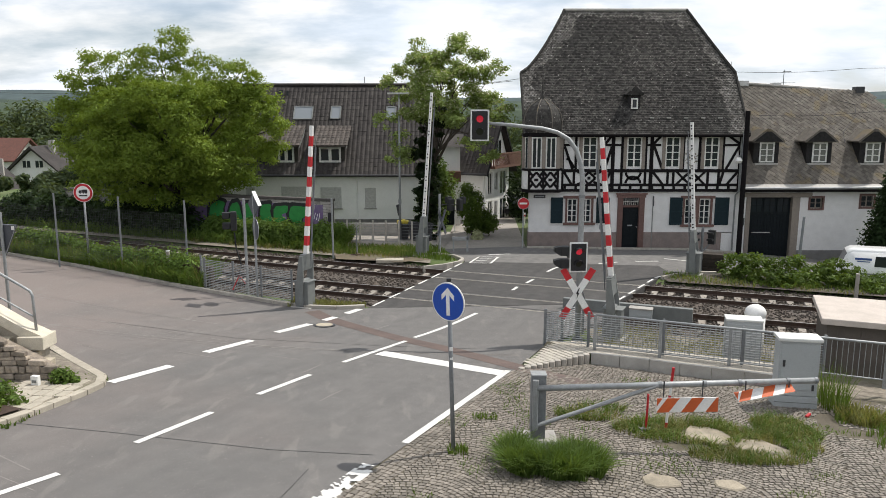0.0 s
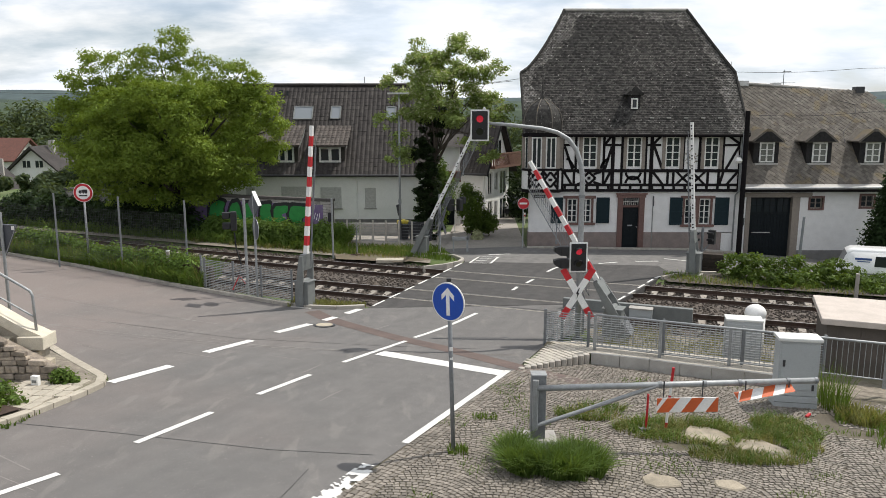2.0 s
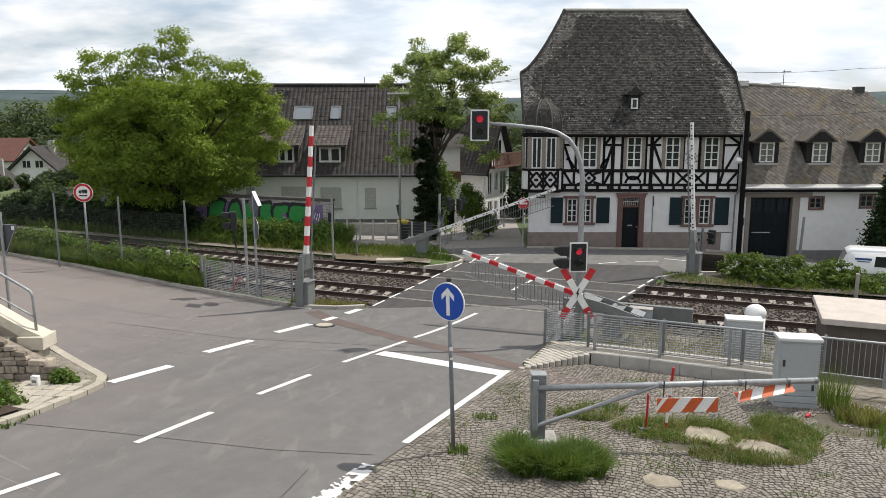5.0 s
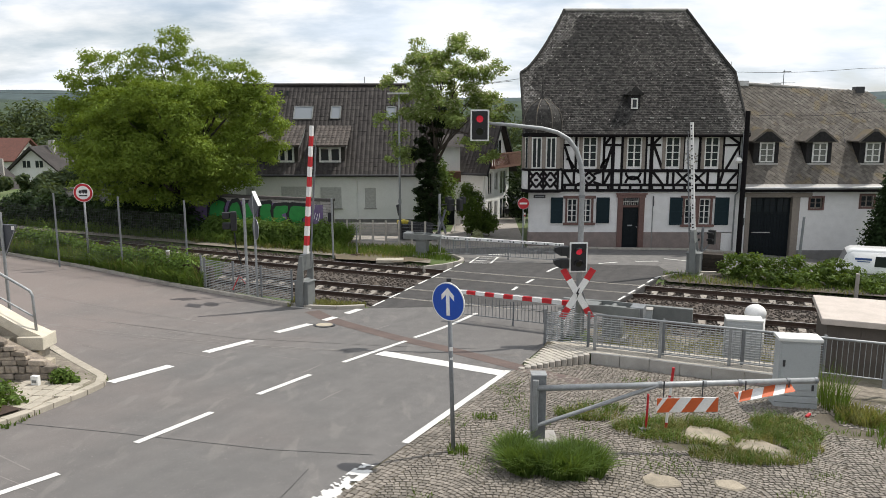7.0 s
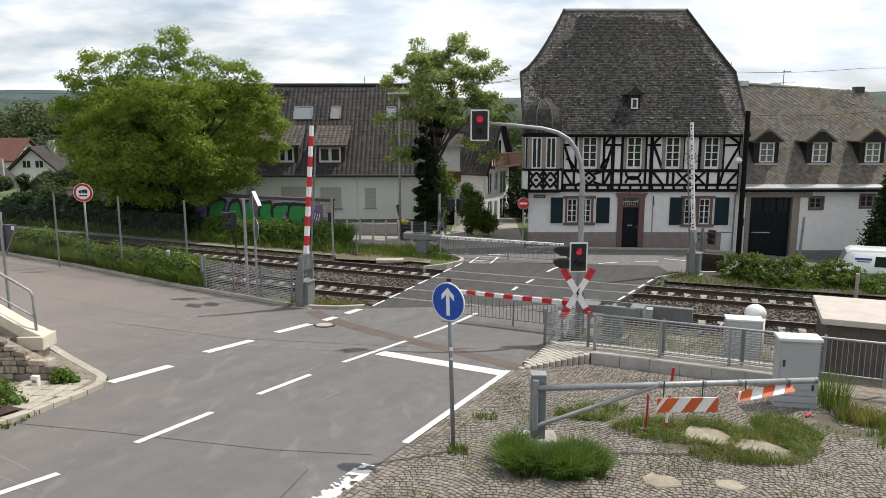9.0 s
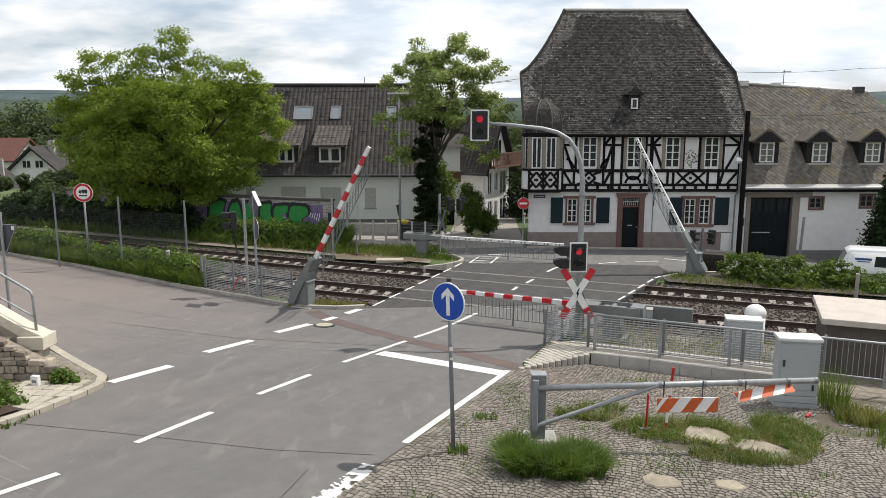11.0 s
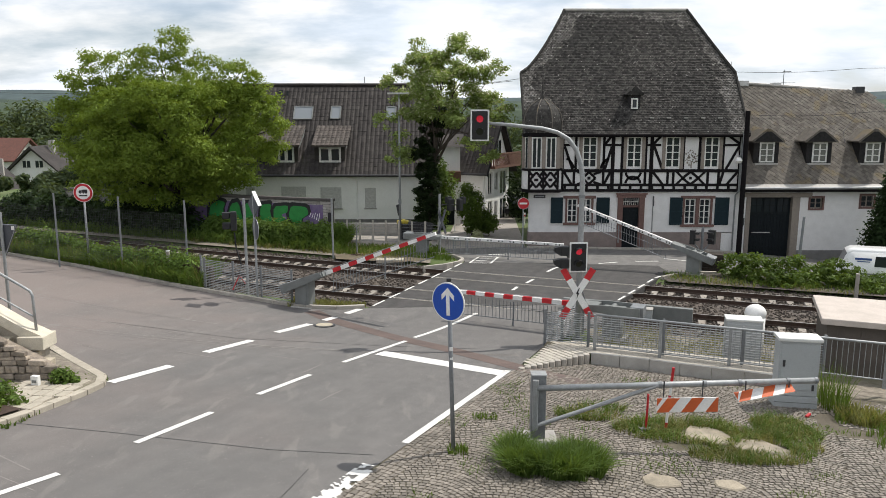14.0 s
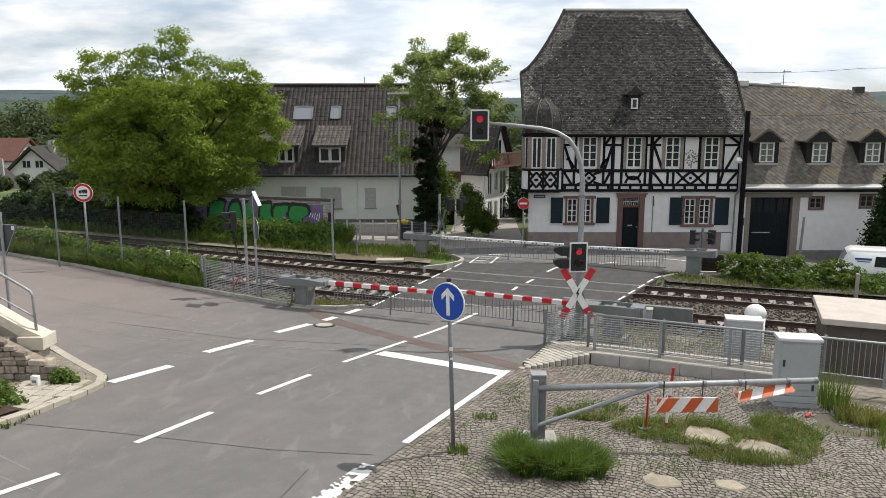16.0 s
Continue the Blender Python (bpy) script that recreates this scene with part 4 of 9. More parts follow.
def wall_with_holes(x0, x1, y0, y1, z0, z1, holes):
    """A wall along x between y0 (front) and y1, with openings (xa, xb, za, zb) through it."""
    xs = sorted({x for x in (x0, x1, *[h[0] for h in holes], *[h[1] for h in holes]) if x0 <= x <= x1})
    zs = sorted({z for z in (z0, z1, *[h[2] for h in holes], *[h[3] for h in holes]) if z0 <= z <= z1})
    bm = BM()
    at = {}

    def v(i, k, j):
        if (i, k, j) not in at:
            at[i, k, j] = bm.verts.new((xs[i], y0 if k == 0 else y1, zs[j]))
        return at[i, k, j]

    def solid(i, j):
        if not (0 <= i < len(xs) - 1 and 0 <= j < len(zs) - 1):
            return False
        mx, mz = (xs[i] + xs[i + 1]) / 2, (zs[j] + zs[j + 1]) / 2
        return not any(h[0] < mx < h[1] and h[2] < mz < h[3] for h in holes)
    for i in range(len(xs) - 1):
        for j in range(len(zs) - 1):
            if not solid(i, j):
                continue
            bm.faces.new((v(i, 0, j), v(i + 1, 0, j), v(i + 1, 0, j + 1), v(i, 0, j + 1)))
            bm.faces.new((v(i, 1, j), v(i, 1, j + 1), v(i + 1, 1, j + 1), v(i + 1, 1, j)))
            for (ni, nj), (a, b) in (((i - 1, j), ((i, j), (i, j + 1))), ((i + 1, j), ((i + 1, j), (i + 1, j + 1))), ((i, j - 1), ((i, j), (i + 1, j))), ((i, j + 1), ((i, j + 1), (i + 1, j + 1)))):
                if not solid(ni, nj):
                    bm.faces.new((v(a[0], 0, a[1]), v(b[0], 0, b[1]), v(b[0], 1, b[1]), v(a[0], 1, a[1])))
    bmesh.ops.recalc_face_normals(bm, faces=bm.faces[:])
    return bm


def casement(parent, x0, x1, y, z0, z1, cols, rows, fr=0.055, bar=0.025, pane="glass", frame_mat="window_white", leaves_n=1):
    """A window set in a wall that faces -y: frame, bars and panes."""
    w = thing("window", "", "")
    w.parent = parent
    del_keys = [k for k in ("label", "category") if k in w]
    for k in del_keys:
        del w[k]
    bm = BM()
    for a, b, c, d in ((x0, x0 + fr, z0, z1), (x1 - fr, x1, z0, z1), (x0 + fr, x1 - fr, z0, z0 + fr), (x0 + fr, x1 - fr, z1 - fr, z1)):
        box(bm, a, b, y, y + 0.06, c, d)
    part("window_frame", bm, frame_mat, w)
    xi, xj, zi, zj = x0 + fr, x1 - fr, z0 + fr, z1 - fr
    for i in range(1, cols):
        x = xi + (xj - xi) * i / cols
        t = bar if i * 2 != cols else bar * 2
        part("glazing_bar", box(BM(), x - t / 2, x + t / 2, y + 0.008, y + 0.05, zi, zj), frame_mat, w)
    for j in range(1, rows):
        z = zi + (zj - zi) * j / rows
        part("glazing_bar", box(BM(), xi, xj, y + 0.012, y + 0.046, z - bar / 2, z + bar / 2), frame_mat, w)
    part("pane", box(BM(), xi, xj, y + 0.03, y + 0.036, zi, zj), pane, w)
    return w


def beam_bm(bm, p, q, w, y0, y1):
    """A flat timber in a wall plane from p=(x,z) to q=(x,z), w wide."""
    p, q = Vector(p), Vector(q)
    d = (q - p).normalized()
    n = Vector((-d.y, d.x)) * w / 2
    return prism(bm, [tuple(p + n), tuple(p - n), tuple(q - n), tuple(q + n)], "y", y0, y1)


def arc_timber(bm, cx, cz, r, a0, a1, w, y0, y1, n=7):
    out = [(cx + (r + w / 2) * math.cos(a0 + (a1 - a0) * i / n), cz + (r + w / 2) * math.sin(a0 + (a1 - a0) * i / n)) for i in range(n + 1)]
    inn = [(cx + (r - w / 2) * math.cos(a0 + (a1 - a0) * i / n), cz + (r - w / 2) * math.sin(a0 + (a1 - a0) * i / n)) for i in range(n + 1)]
    for i in range(n):
        prism(bm, [out[i], inn[i], inn[i + 1], out[i + 1]], "y", y0, y1)
    return bm


# ---------------- the half-timbered house ----------------
def build_timber_house():
    h = thing("house", "old half-timbered house with white infill and a tall steep slate roof", "house")
    YF, YU = 39.2, 39.08
    # ground floor
    w1, w2, dr = (6.56, 8.06, 1.20, 2.50), (12.86, 14.45, 1.10, 2.50), (9.54, 10.62, -0.25, 2.55)
    part("wall", wall_with_holes(4.62, 15.62, YF, YF + 0.45, 0.68, 2.90, [w1, w2, (9.54, 10.62, 0.68, 2.55)]), "plaster", h)
    part("wall", prism(BM(), [(4.62, YF + 0.45), (6.10, 48.6), (6.55, 48.6), (5.07, YF + 0.45)], "z", 0.68, 2.9), "plaster", h)
    part("wall", box(BM(), 15.17, 15.62, YF + 0.45, 48.6, 0.68, 5.6), "plaster", h)
    part("wall", box(BM(), 6.10, 15.62, 48.6, 49.0, -0.8, 5.6), "plaster", h)
    part("plinth", wall_with_holes(4.58, 15.0, YF - 0.04, YF + 0.45, -1.2, 0.68, [dr]), "plinth", h, "stained pinkish rendered plinth")
    part("plinth", box(BM(), 15.0, 15.66, YF - 0.045, YF + 0.45, -1.2, 0.62), "plaster", h, "white corner plinth")
    part("plinth", prism(BM(), [(4.58, YF + 0.45), (6.06, 48.6), (6.55, 48.6), (5.07, YF + 0.45)], "z", -1.2, 0.68), "plinth", h)
    part("floor_slab", box(BM(), 6.6, 15.1, YF + 0.5, 48.5, -0.6, -0.3), "concrete", h)
    # stone-framed windows with shutters
    for (a, b, c, d), shut in ((w1, ((5.78, 6.42), (8.22, 8.92))), (w2, ((12.16, 12.82), (14.58, 15.32)))):
        bm = BM()
        for q in ((a, a + 0.1, c, d), (b - 0.1, b, c, d), ((a + b) / 2 - 0.09, (a + b) / 2 + 0.09, c, d)):
            box(bm, q[0], q[1], YF - 0.05, YF + 0.2, q[2], q[3], 0.01)
        part("window_surround", bm, "red_stone", h, "red sandstone window surround")
        part("lintel", box(BM(), a - 0.12, b + 0.12, YF - 0.06, YF + 0.2, d, d + 0.15, 0.012), "red_stone", h)
        part("window_sill", box(BM(), a - 0.1, b + 0.1, YF - 0.12, YF + 0.2, c - 0.13, c, 0.015), "red_stone", h)
        mid = (a + b) / 2
        casement(h, a + 0.1, mid - 0.09, YF + 0.06, c, d, 2, 4, 0.07, 0.03)
        casement(h, mid + 0.09, b - 0.1, YF + 0.06, c, d, 2, 4, 0.07, 0.03)
        for s0, s1 in shut:
            s = part("shutter", box(BM(), s0, s1, YF - 0.07, YF - 0.02, c - 0.02, d + 0.06, 0.006), "shutter", h, "dark green-blue wooden shutter")
            bm = BM()
            for q in ((s0, s0 + 0.07, c, d), (s1 - 0.07, s1, c, d), (s0 + 0.07, s1 - 0.07, c, c + 0.08), (s0 + 0.07, s1 - 0.07, d - 0.06, d), (s0 + 0.07, s1 - 0.07, (c + d) / 2 - 0.03, (c + d) / 2 + 0.03)):
                box(bm, q[0], q[1], YF - 0.085, YF - 0.071, q[2], q[3])
            part("rail", bm, "shutter", s)
    # door
    d = part("door", box(BM(), 9.64, 10.52, YF + 0.12, YF + 0.18, -0.20, 2.02, 0.005), "door_dark", h, "dark painted panelled house door")
    bm = BM()
    for z0, z1 in ((0.0, 0.55), (0.7, 1.25), (1.38, 1.85)):
        for x0, x1 in ((9.72, 10.03), (10.13, 10.44)):
            box(bm, x0, x1, YF + 0.095, YF + 0.119, z0, z1, 0.012)
    part("door_panel", bm, "door_dark", d)
    part("letter_slot", box(BM(), 9.95, 10.22, YF + 0.085, YF + 0.094, 1.0, 1.07), "galv", d)
    part("door_knob", rod(BM(), (10.44, YF + 0.12, 0.95), (10.44, YF + 0.04, 0.95), 0.03), "galv", d)
    bm = BM()
    for a, b, c, e in ((9.36, 9.64, -0.35, 2.55), (10.52, 10.80, -0.35, 2.55)):
        box(bm, a, b, YF - 0.08, YF + 0.22, c, e, 0.012)
    part("door_surround", bm, "red_stone", h, "red sandstone door surround")
    part("door_cornice", box(box(BM(), 9.30, 10.86, YF - 0.10, YF + 0.22, 2.55, 2.72, 0.01), 9.24, 10.92, YF - 0.16, YF + 0.22, 2.72, 2.80, 0.01), "red_stone", h)
    part("door_step", box(BM(), 9.35, 10.85, YF - 0.42, YF + 0.2, -0.65, -0.27, 0.015), "red_stone", h)
    part("transom_bar", box(BM(), 9.64, 10.52, YF + 0.05, YF + 0.15, 2.02, 2.12), "red_stone", h)
    tr = part("transom", box(BM(), 9.64, 10.52, YF + 0.14, YF + 0.15, 2.12, 2.55), "glass", h)
    bm = BM()
    for i in range(8):
        x = 9.70 + i * 0.108
        box(bm, x, x + 0.025, YF + 0.08, YF + 0.1, 2.14, 2.52)
    box(bm, 9.66, 10.50, YF + 0.085, YF + 0.105, 2.30, 2.33)
    part("grille", bm, "window_white", tr, "white iron transom grille")
    # upper floor: plaster panels behind timbers
    wins = [(7.36, 8.14), (9.70, 10.50), (11.74, 12.52), (13.80, 14.58)]
    zw0, zw1 = 4.14, 5.78
    part("wall", wall_with_holes(4.95, 15.78, YU, YU + 0.3, 2.90, 5.90, [(a, b, zw0, zw1) for a, b in wins]), "plaster", h)
    T0, T1 = YU - 0.035, YU + 0.05

    def timber(p, q, w=0.15, lift=0.0):
        part("timber", beam_bm(BM(), p, q, w, T0 - lift, T1), "beam", h)

    for z, w in ((2.95, 0.15), (3.24, 0.14), (3.99, 0.17), (5.87, 0.14)):
        timber((4.95, z), (15.82, z), w, 0.012)
    for x in [6.30, 8.98, 11.02, 15.72]:
        timber((x, 2.95), (x, 5.87), 0.19, 0.006)
    for x in (7.02, 8.50, 9.46, 10.72, 12.70, 13.55, 14.80):
        timber((x, 4.02), (x, 5.85), 0.13)
    for x in (6.95, 8.50, 9.46, 10.72, 11.92, 12.22, 14.05, 14.62):
        timber((x, 3.26), (x, 3.95), 0.13)
    for a, b in ((6.39, 6.95), (8.56, 8.89), (9.07, 9.40), (10.78, 10.93), (11.11, 11.50), (14.86, 15.63)):
        timber((a, 5.34), (b, 5.34), 0.12)
    for p, q in (((6.42, 5.28), (6.86, 4.06)), ((8.85, 5.78), (8.56, 5.4)), ((8.90, 5.25), (8.58, 4.08)),
                 ((11.14, 5.28), (11.62, 4.06)), ((15.62, 5.28), (14.98, 4.06)), ((11.12, 5.42), (11.45, 5.78)), ((15.62, 5.42), (15.1, 5.78)),
                 ((6.42, 3.92), (6.82, 3.28)), ((8.86, 3.92), (8.56, 3.28)), ((11.14, 3.92), (11.66, 3.28)), ((15.60, 3.92), (15.10, 3.28)),
                 ((14.86, 3.92), (14.7, 3.3))):
        timber(p, q, 0.13)
    # curved braces beside the first posts
    for cx, a0, a1 in ((6.30, 0.1, 1.2), (8.98, 1.95, 3.05)):
        part("timber", arc_timber(BM(), cx, 4.05, 0.62, a0, a1, 0.11, T0, T1), "beam", h)
    # ornamental parapet fields: rings, saltires, diamonds
    for cx in (7.75,):
        for s in (1, -1):
            timber((cx - 0.34, 3.6), (cx, 3.6 + s * 0.32), 0.12, 0.004)
            timber((cx + 0.34, 3.6), (cx, 3.6 + s * 0.32), 0.12, 0.004)
        for sx in (1, -1):
            for sz in (1, -1):
                timber((cx + sx * 0.24, 3.6 + sz * 0.2), (cx + sx * 0.62, 3.6 + sz * 0.33), 0.12)
        part("timber", box(BM(), cx - 0.08, cx + 0.08, T0, T1, 3.52, 3.68), "beam", h)
    for cz in (3.28, 3.94):
        part("timber", arc_timber(BM(), 10.09, cz, 0.40, (0.12 if cz < 3.6 else math.pi + 0.12), (math.pi - 0.12 if cz < 3.6 else 2 * math.pi - 0.12), 0.12, T0, T1, 9), "beam", h)
    cx = 13.14
    for s in (1, -1):
        timber((cx - 0.42, 3.6), (cx, 3.6 + s * 0.34), 0.13, 0.004)
        timber((cx + 0.42, 3.6), (cx, 3.6 + s * 0.34), 0.13, 0.004)
        timber((cx - 0.75, 3.6 - s * 0.33), (cx - 0.3, 3.6 + s * 0.1), 0.11)
        timber((cx + 0.75, 3.6 - s * 0.33), (cx + 0.3, 3.6 + s * 0.1), 0.11)
    part("timber", box(BM(), cx - 0.07, cx + 0.07, T0, T1, 3.53, 3.67), "beam", h)
    # joist ends between the two sill beams
    for i in range(17):
        x = 5.9 + i * 0.58
        part("joist_end", box(BM(), x - 0.07, x + 0.07, T0 - 0.004, T1, 3.03, 3.17), "beam", h)
    # painted tree ornament and its plaque
    bm = BM()
    rng = random.Random(4)
    for i in range(46):
        a, r = rng.uniform(0, 6.28), 0.36 * math.sqrt(rng.random())
        x, z = 13.14 + math.cos(a) * r, 4.66 + math.sin(a) * r * 1.15
        s = rng.uniform(0.03, 0.06)
        prism(bm, [(x - s, z), (x, z - s), (x + s, z), (x, z + s)], "y", YU - 0.02, YU + 0.01)
    box(bm, 13.11, 13.17, YU - 0.02, YU + 0.01, 4.12, 4.5)
    part("wall_ornament", bm, "window_trim", h, "brown painted tree relief")
    part("plaque", box(BM(), 12.80, 13.48, YU - 0.03, YU + 0.01, 5.40, 5.70, 0.006), "plaster", h)
    for a, b in wins:
        for q in ((a - 0.17, a, zw0 - 0.06, zw1), (b, b + 0.17, zw0 - 0.06, zw1)):
            part("window_jamb", box(BM(), q[0], q[1], YU - 0.05, YU + 0.12, q[2], q[3]), "window_trim", h, "taupe wooden window jamb")
        casement(h, a, b, YU - 0.02, zw0, zw1, 2, 4, 0.075, 0.04)
    # corner oriel
    part("oriel_wall", prism(BM(), [(4.22, 39.5), (4.22, 38.82), (4.50, 38.50), (6.02, 38.50), (6.24, 38.82), (6.24, 39.5)], "z", 3.0, 4.08), "plaster", h)
    part("oriel_head", prism(BM(), [(4.18, 39.5), (4.18, 38.80), (4.47, 38.46), (6.05, 38.46), (6.28, 38.80), (6.28, 39.5)], "z", 5.78, 5.98), "beam", h)
    part("oriel_sill", prism(BM(), [(4.18, 39.5), (4.18, 38.80), (4.47, 38.46), (6.05, 38.46), (6.28, 38.80), (6.28, 39.5)], "z", 4.02, 4.14), "beam", h)
    part("oriel_base", prism(BM(), [(4.18, 39.5), (4.18, 38.80), (4.47, 38.46), (6.05, 38.46), (6.28, 38.80), (6.28, 39.5)], "z", 2.88, 3.05), "beam", h)
    part("oriel_back", box(BM(), 4.3, 6.2, 39.1, 39.3, 4.1, 5.8), "glass", h)
    for x, y in ((4.24, 38.84), (4.52, 38.52), (5.25, 38.50), (6.0, 38.52), (6.22, 38.84)):
        part("oriel_post", box(BM(), x - 0.09, x + 0.09, y - 0.03, y + 0.14, 4.1, 5.8), "window_trim", h)
    for a, b in ((4.62, 5.15), (5.36, 5.90)):
        casement(h, a, b, 38.52, 4.14, 5.76, 2, 1, 0.065, 0.03, "glass")
    casement(h, 4.29, 4.45, 38.68, 4.14, 5.76, 1, 1, 0.03, 0.03, "glass")
    for cx in (4.88, 5.62):
        for s in (1, -1):
            part("timber", beam_bm(BM(), (cx - 0.33, 3.55), (cx, 3.55 + s * 0.40), 0.12, 38.465, 38.52), "beam", h)
            part("timber", beam_bm(BM(), (cx + 0.33, 3.55), (cx, 3.55 + s * 0.40), 0.12, 38.465, 38.52), "beam", h)
        for sx in (1, -1):
            for sz in (1, -1):
                part("timber", beam_bm(BM(), (cx + sx * 0.2, 3.55 + sz * 0.22), (cx + sx * 0.36, 3.55 + sz * 0.42), 0.13, 38.468, 38.52), "beam", h)
        part("timber", beam_bm(BM(), (cx - 0.1, 3.55), (cx + 0.1, 3.55), 0.14, 38.465, 38.52), "beam", h)
    for x in (4.5, 5.25, 6.0):
        part("timber", box(BM(), x - 0.06, x + 0.06, 38.462, 38.52, 3.05, 4.02), "beam", h)
    bm = BM()
    prof = [(1.0, 5.98), (1.06, 6.15), (1.07, 6.55), (1.0, 6.9), (0.87, 7.18), (0.66, 7.42), (0.38, 7.60), (0.16, 7.72), (0.06, 8.0), (0.012, 8.9)]
    rings = []
    for r, z in prof:
        rings.append([bm.verts.new((5.22 + r * math.cos(math.pi / 8 + k * math.pi / 4), 39.25 + 0.85 * r * math.sin(math.pi / 8 + k * math.pi / 4), z)) for k in range(8)])
    for a, b in zip(rings, rings[1:]):
        for k in range(8):
            bm.faces.new((a[k], a[(k + 1) % 8], b[(k + 1) % 8], b[k]))
    bm.faces.new(rings[-1])
    bm.faces.new(rings[0][::-1])
    dome = part("dome", bm, "slate", h, "slate-clad onion dome over the oriel")
    for k in range(8):
        a = math.pi / 8 + k * math.pi / 4
        part("lead_ridge", tube(BM(), [(5.22 + (r + .01) * math.cos(a), 39.25 + 0.85 * (r + .01) * math.sin(a), z) for r, z in prof[:8]], 0.03, 5), "slate_brown", dome)
    # roof: steep slopes with half hips, flared at the foot
    z0, y0, zr, yr = 5.90, 38.72, 12.85, 44.0
    xl, xr, hl, hr, zh = 4.25, 15.98, 6.98, 14.02, 9.15
    yh = y0 + (zh - z0) / (zr - z0) * (yr - y0)
    core = BM()
    rows_ = []
    for k in range(13):
        q = k / 12
        zz = zh + (zr - zh) * q
        yy = yh + (yr - yh) * q
        a, b = xl + (hl - xl) * q ** 0.74, xr - (xr - hr) * q ** 0.95
        rows_.append([core.verts.new(p) for p in ((a, yy, zz), (b, yy, zz), (b, 2 * yr - yy + 0.001, zz), (a + 0.17 * 2 * (yr - yy), 2 * yr - yy + 0.001, zz))])
    low = [core.verts.new(p) for p in ((xl, y0, z0), (xr, y0, z0), (xr, 2 * yr - y0, z0), (xl + 0.17 * 2 * (yr - y0), 2 * yr - y0, z0))]
    rows_.insert(0, low)
    for r1, r2 in zip(rows_, rows_[1:]):
        for k in range(4):
            core.faces.new((r1[k], r1[(k + 1) % 4], r2[(k + 1) % 4], r2[k]))
    core.faces.new(low[::-1])
    core.faces.new(rows_[-1])
    bmesh.ops.recalc_face_normals(core, faces=core.faces[:])
    roof = part("roof", core, "slate_dark", h)
    sl = math.hypot(zr - z0, yr - y0)
    vh = sl * (zh - z0) / (zr - z0)

    def front(u, v):
        if not (0.0 <= u <= xr - xl) or v > sl:
            return False
        if 0.05 < u < 1.95 and v < 1.9 and (u - 0.97) ** 2 / 0.9 + (v - 0.2) ** 2 / 2.6 < 1:
            return False
        if v > vh:
            k = (v - vh) / (sl - vh)
            return k ** 0.74 * (hl - xl) < u < (xr - xl) - k ** 0.95 * (xr - hr)
        return True

    def pale(u, v):
        k = max(0.0, (v - vh) / (sl - vh))
        d = min(u - k ** 0.74 * (hl - xl), (xr - xl) - k ** 0.95 * (xr - hr) - u, (sl - v) * 1.6)
        return d + 1.1 * noise.noise((u * 0.55, v * 0.55, 3.0)) + 0.5 * noise.noise((u * 2.6, v * 2.6, 1.0)) < 0.95

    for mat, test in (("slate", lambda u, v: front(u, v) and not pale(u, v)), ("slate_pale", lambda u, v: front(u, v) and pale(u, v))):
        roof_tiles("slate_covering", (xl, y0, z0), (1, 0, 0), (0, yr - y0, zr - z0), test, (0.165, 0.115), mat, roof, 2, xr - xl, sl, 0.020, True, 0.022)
    part("ridge_cap", tube(BM(), [(hl - 0.05, yr, zr + 0.02), (hr + 0.05, yr, zr + 0.02)], 0.1, 8), "lead", roof)
    for sgn, (xa, xb, ex) in ((-1, (xl, hl, 0.74)), (1, (xr, hr, 0.95))):
        line = []
        for k in range(13):
            q = k / 12
            line.append((xa + (xb - xa) * q ** ex, yh + (yr - yh) * q - 0.03, zh + (zr - zh) * q + 0.03))
        part("hip_cap", tube(BM(), line, 0.085, 6), "slate", roof)
        part("verge_cap", tube(BM(), [(xa, y0, z0 + 0.03), (xa, yh, zh + 0.03)], 0.07, 6), "slate", roof)
    part("eaves_board", box(BM(), 4.2, 16.0, 38.70, 38.78, 5.76, 5.93), "beam", h)
    part("eaves_soffit", box(BM(), 4.2, 16.0, 38.78, 39.2, 5.86, 5.92), "beam", h)
    part("gutter", tube(BM(), [(6.3, 38.66, 5.88), (16.0, 38.66, 5.86)], 0.05, 8), "beam", h)
    part("downpipe", tube(BM(), [(15.70, 39.02, 5.8), (15.72, 39.02, 2.9), (15.60, 39.1, 2.7), (15.60, 39.1, -0.3)], 0.045, 8), "grey_metal", h)
    # small roof dormer
    dm = part("roof_dormer", box(BM(), 9.86, 10.46, 39.72, 41.2, 7.08, 8.05), "slate_dark", h)
    part("dormer_roof", prism(BM(), [(9.70, 8.00), (10.16, 8.42), (10.62, 8.00), (10.62, 7.94), (9.70, 7.94)], "y", 39.58, 41.6), "slate", dm)
    casement(dm, 9.98, 10.34, 39.68, 7.22, 7.78, 1, 1, 0.07, 0.03)
    bm = BM()
    for i in range(5):
        x = 10.9 + i * 0.9
        box(bm, x, x + 0.22, 39.28, 39.42, 6.72, 6.78)
    box(bm, 12.1, 12.35, 39.9, 40.1, 7.3, 7.36)
    part("snow_hooks", bm, "lead", roof)
    # name plate: plain bars
    pl = part("street_plate", box(BM(), 4.85, 5.48, YF - 0.025, YF - 0.005, 2.52, 2.70), "dark_metal", h, "small dark street name plate")
    part("text_bar", box(BM(), 4.92, 5.41, YF - 0.03, YF - 0.026, 2.58, 2.64), "galv", pl)
    part("lightning_rod", tube(BM(), [(11.25, YF - 0.03, 2.6), (11.25, YF - 0.03, -0.4)], 0.02, 6), "grey_metal", h)
    part("wall_bracket", tube(BM(), [(11.25, YF, 2.55), (11.25, YF - 0.1, 2.65), (11.27, YF - 0.1, 2.1)], 0.025, 6), "dark_metal", h)


build_timber_house()


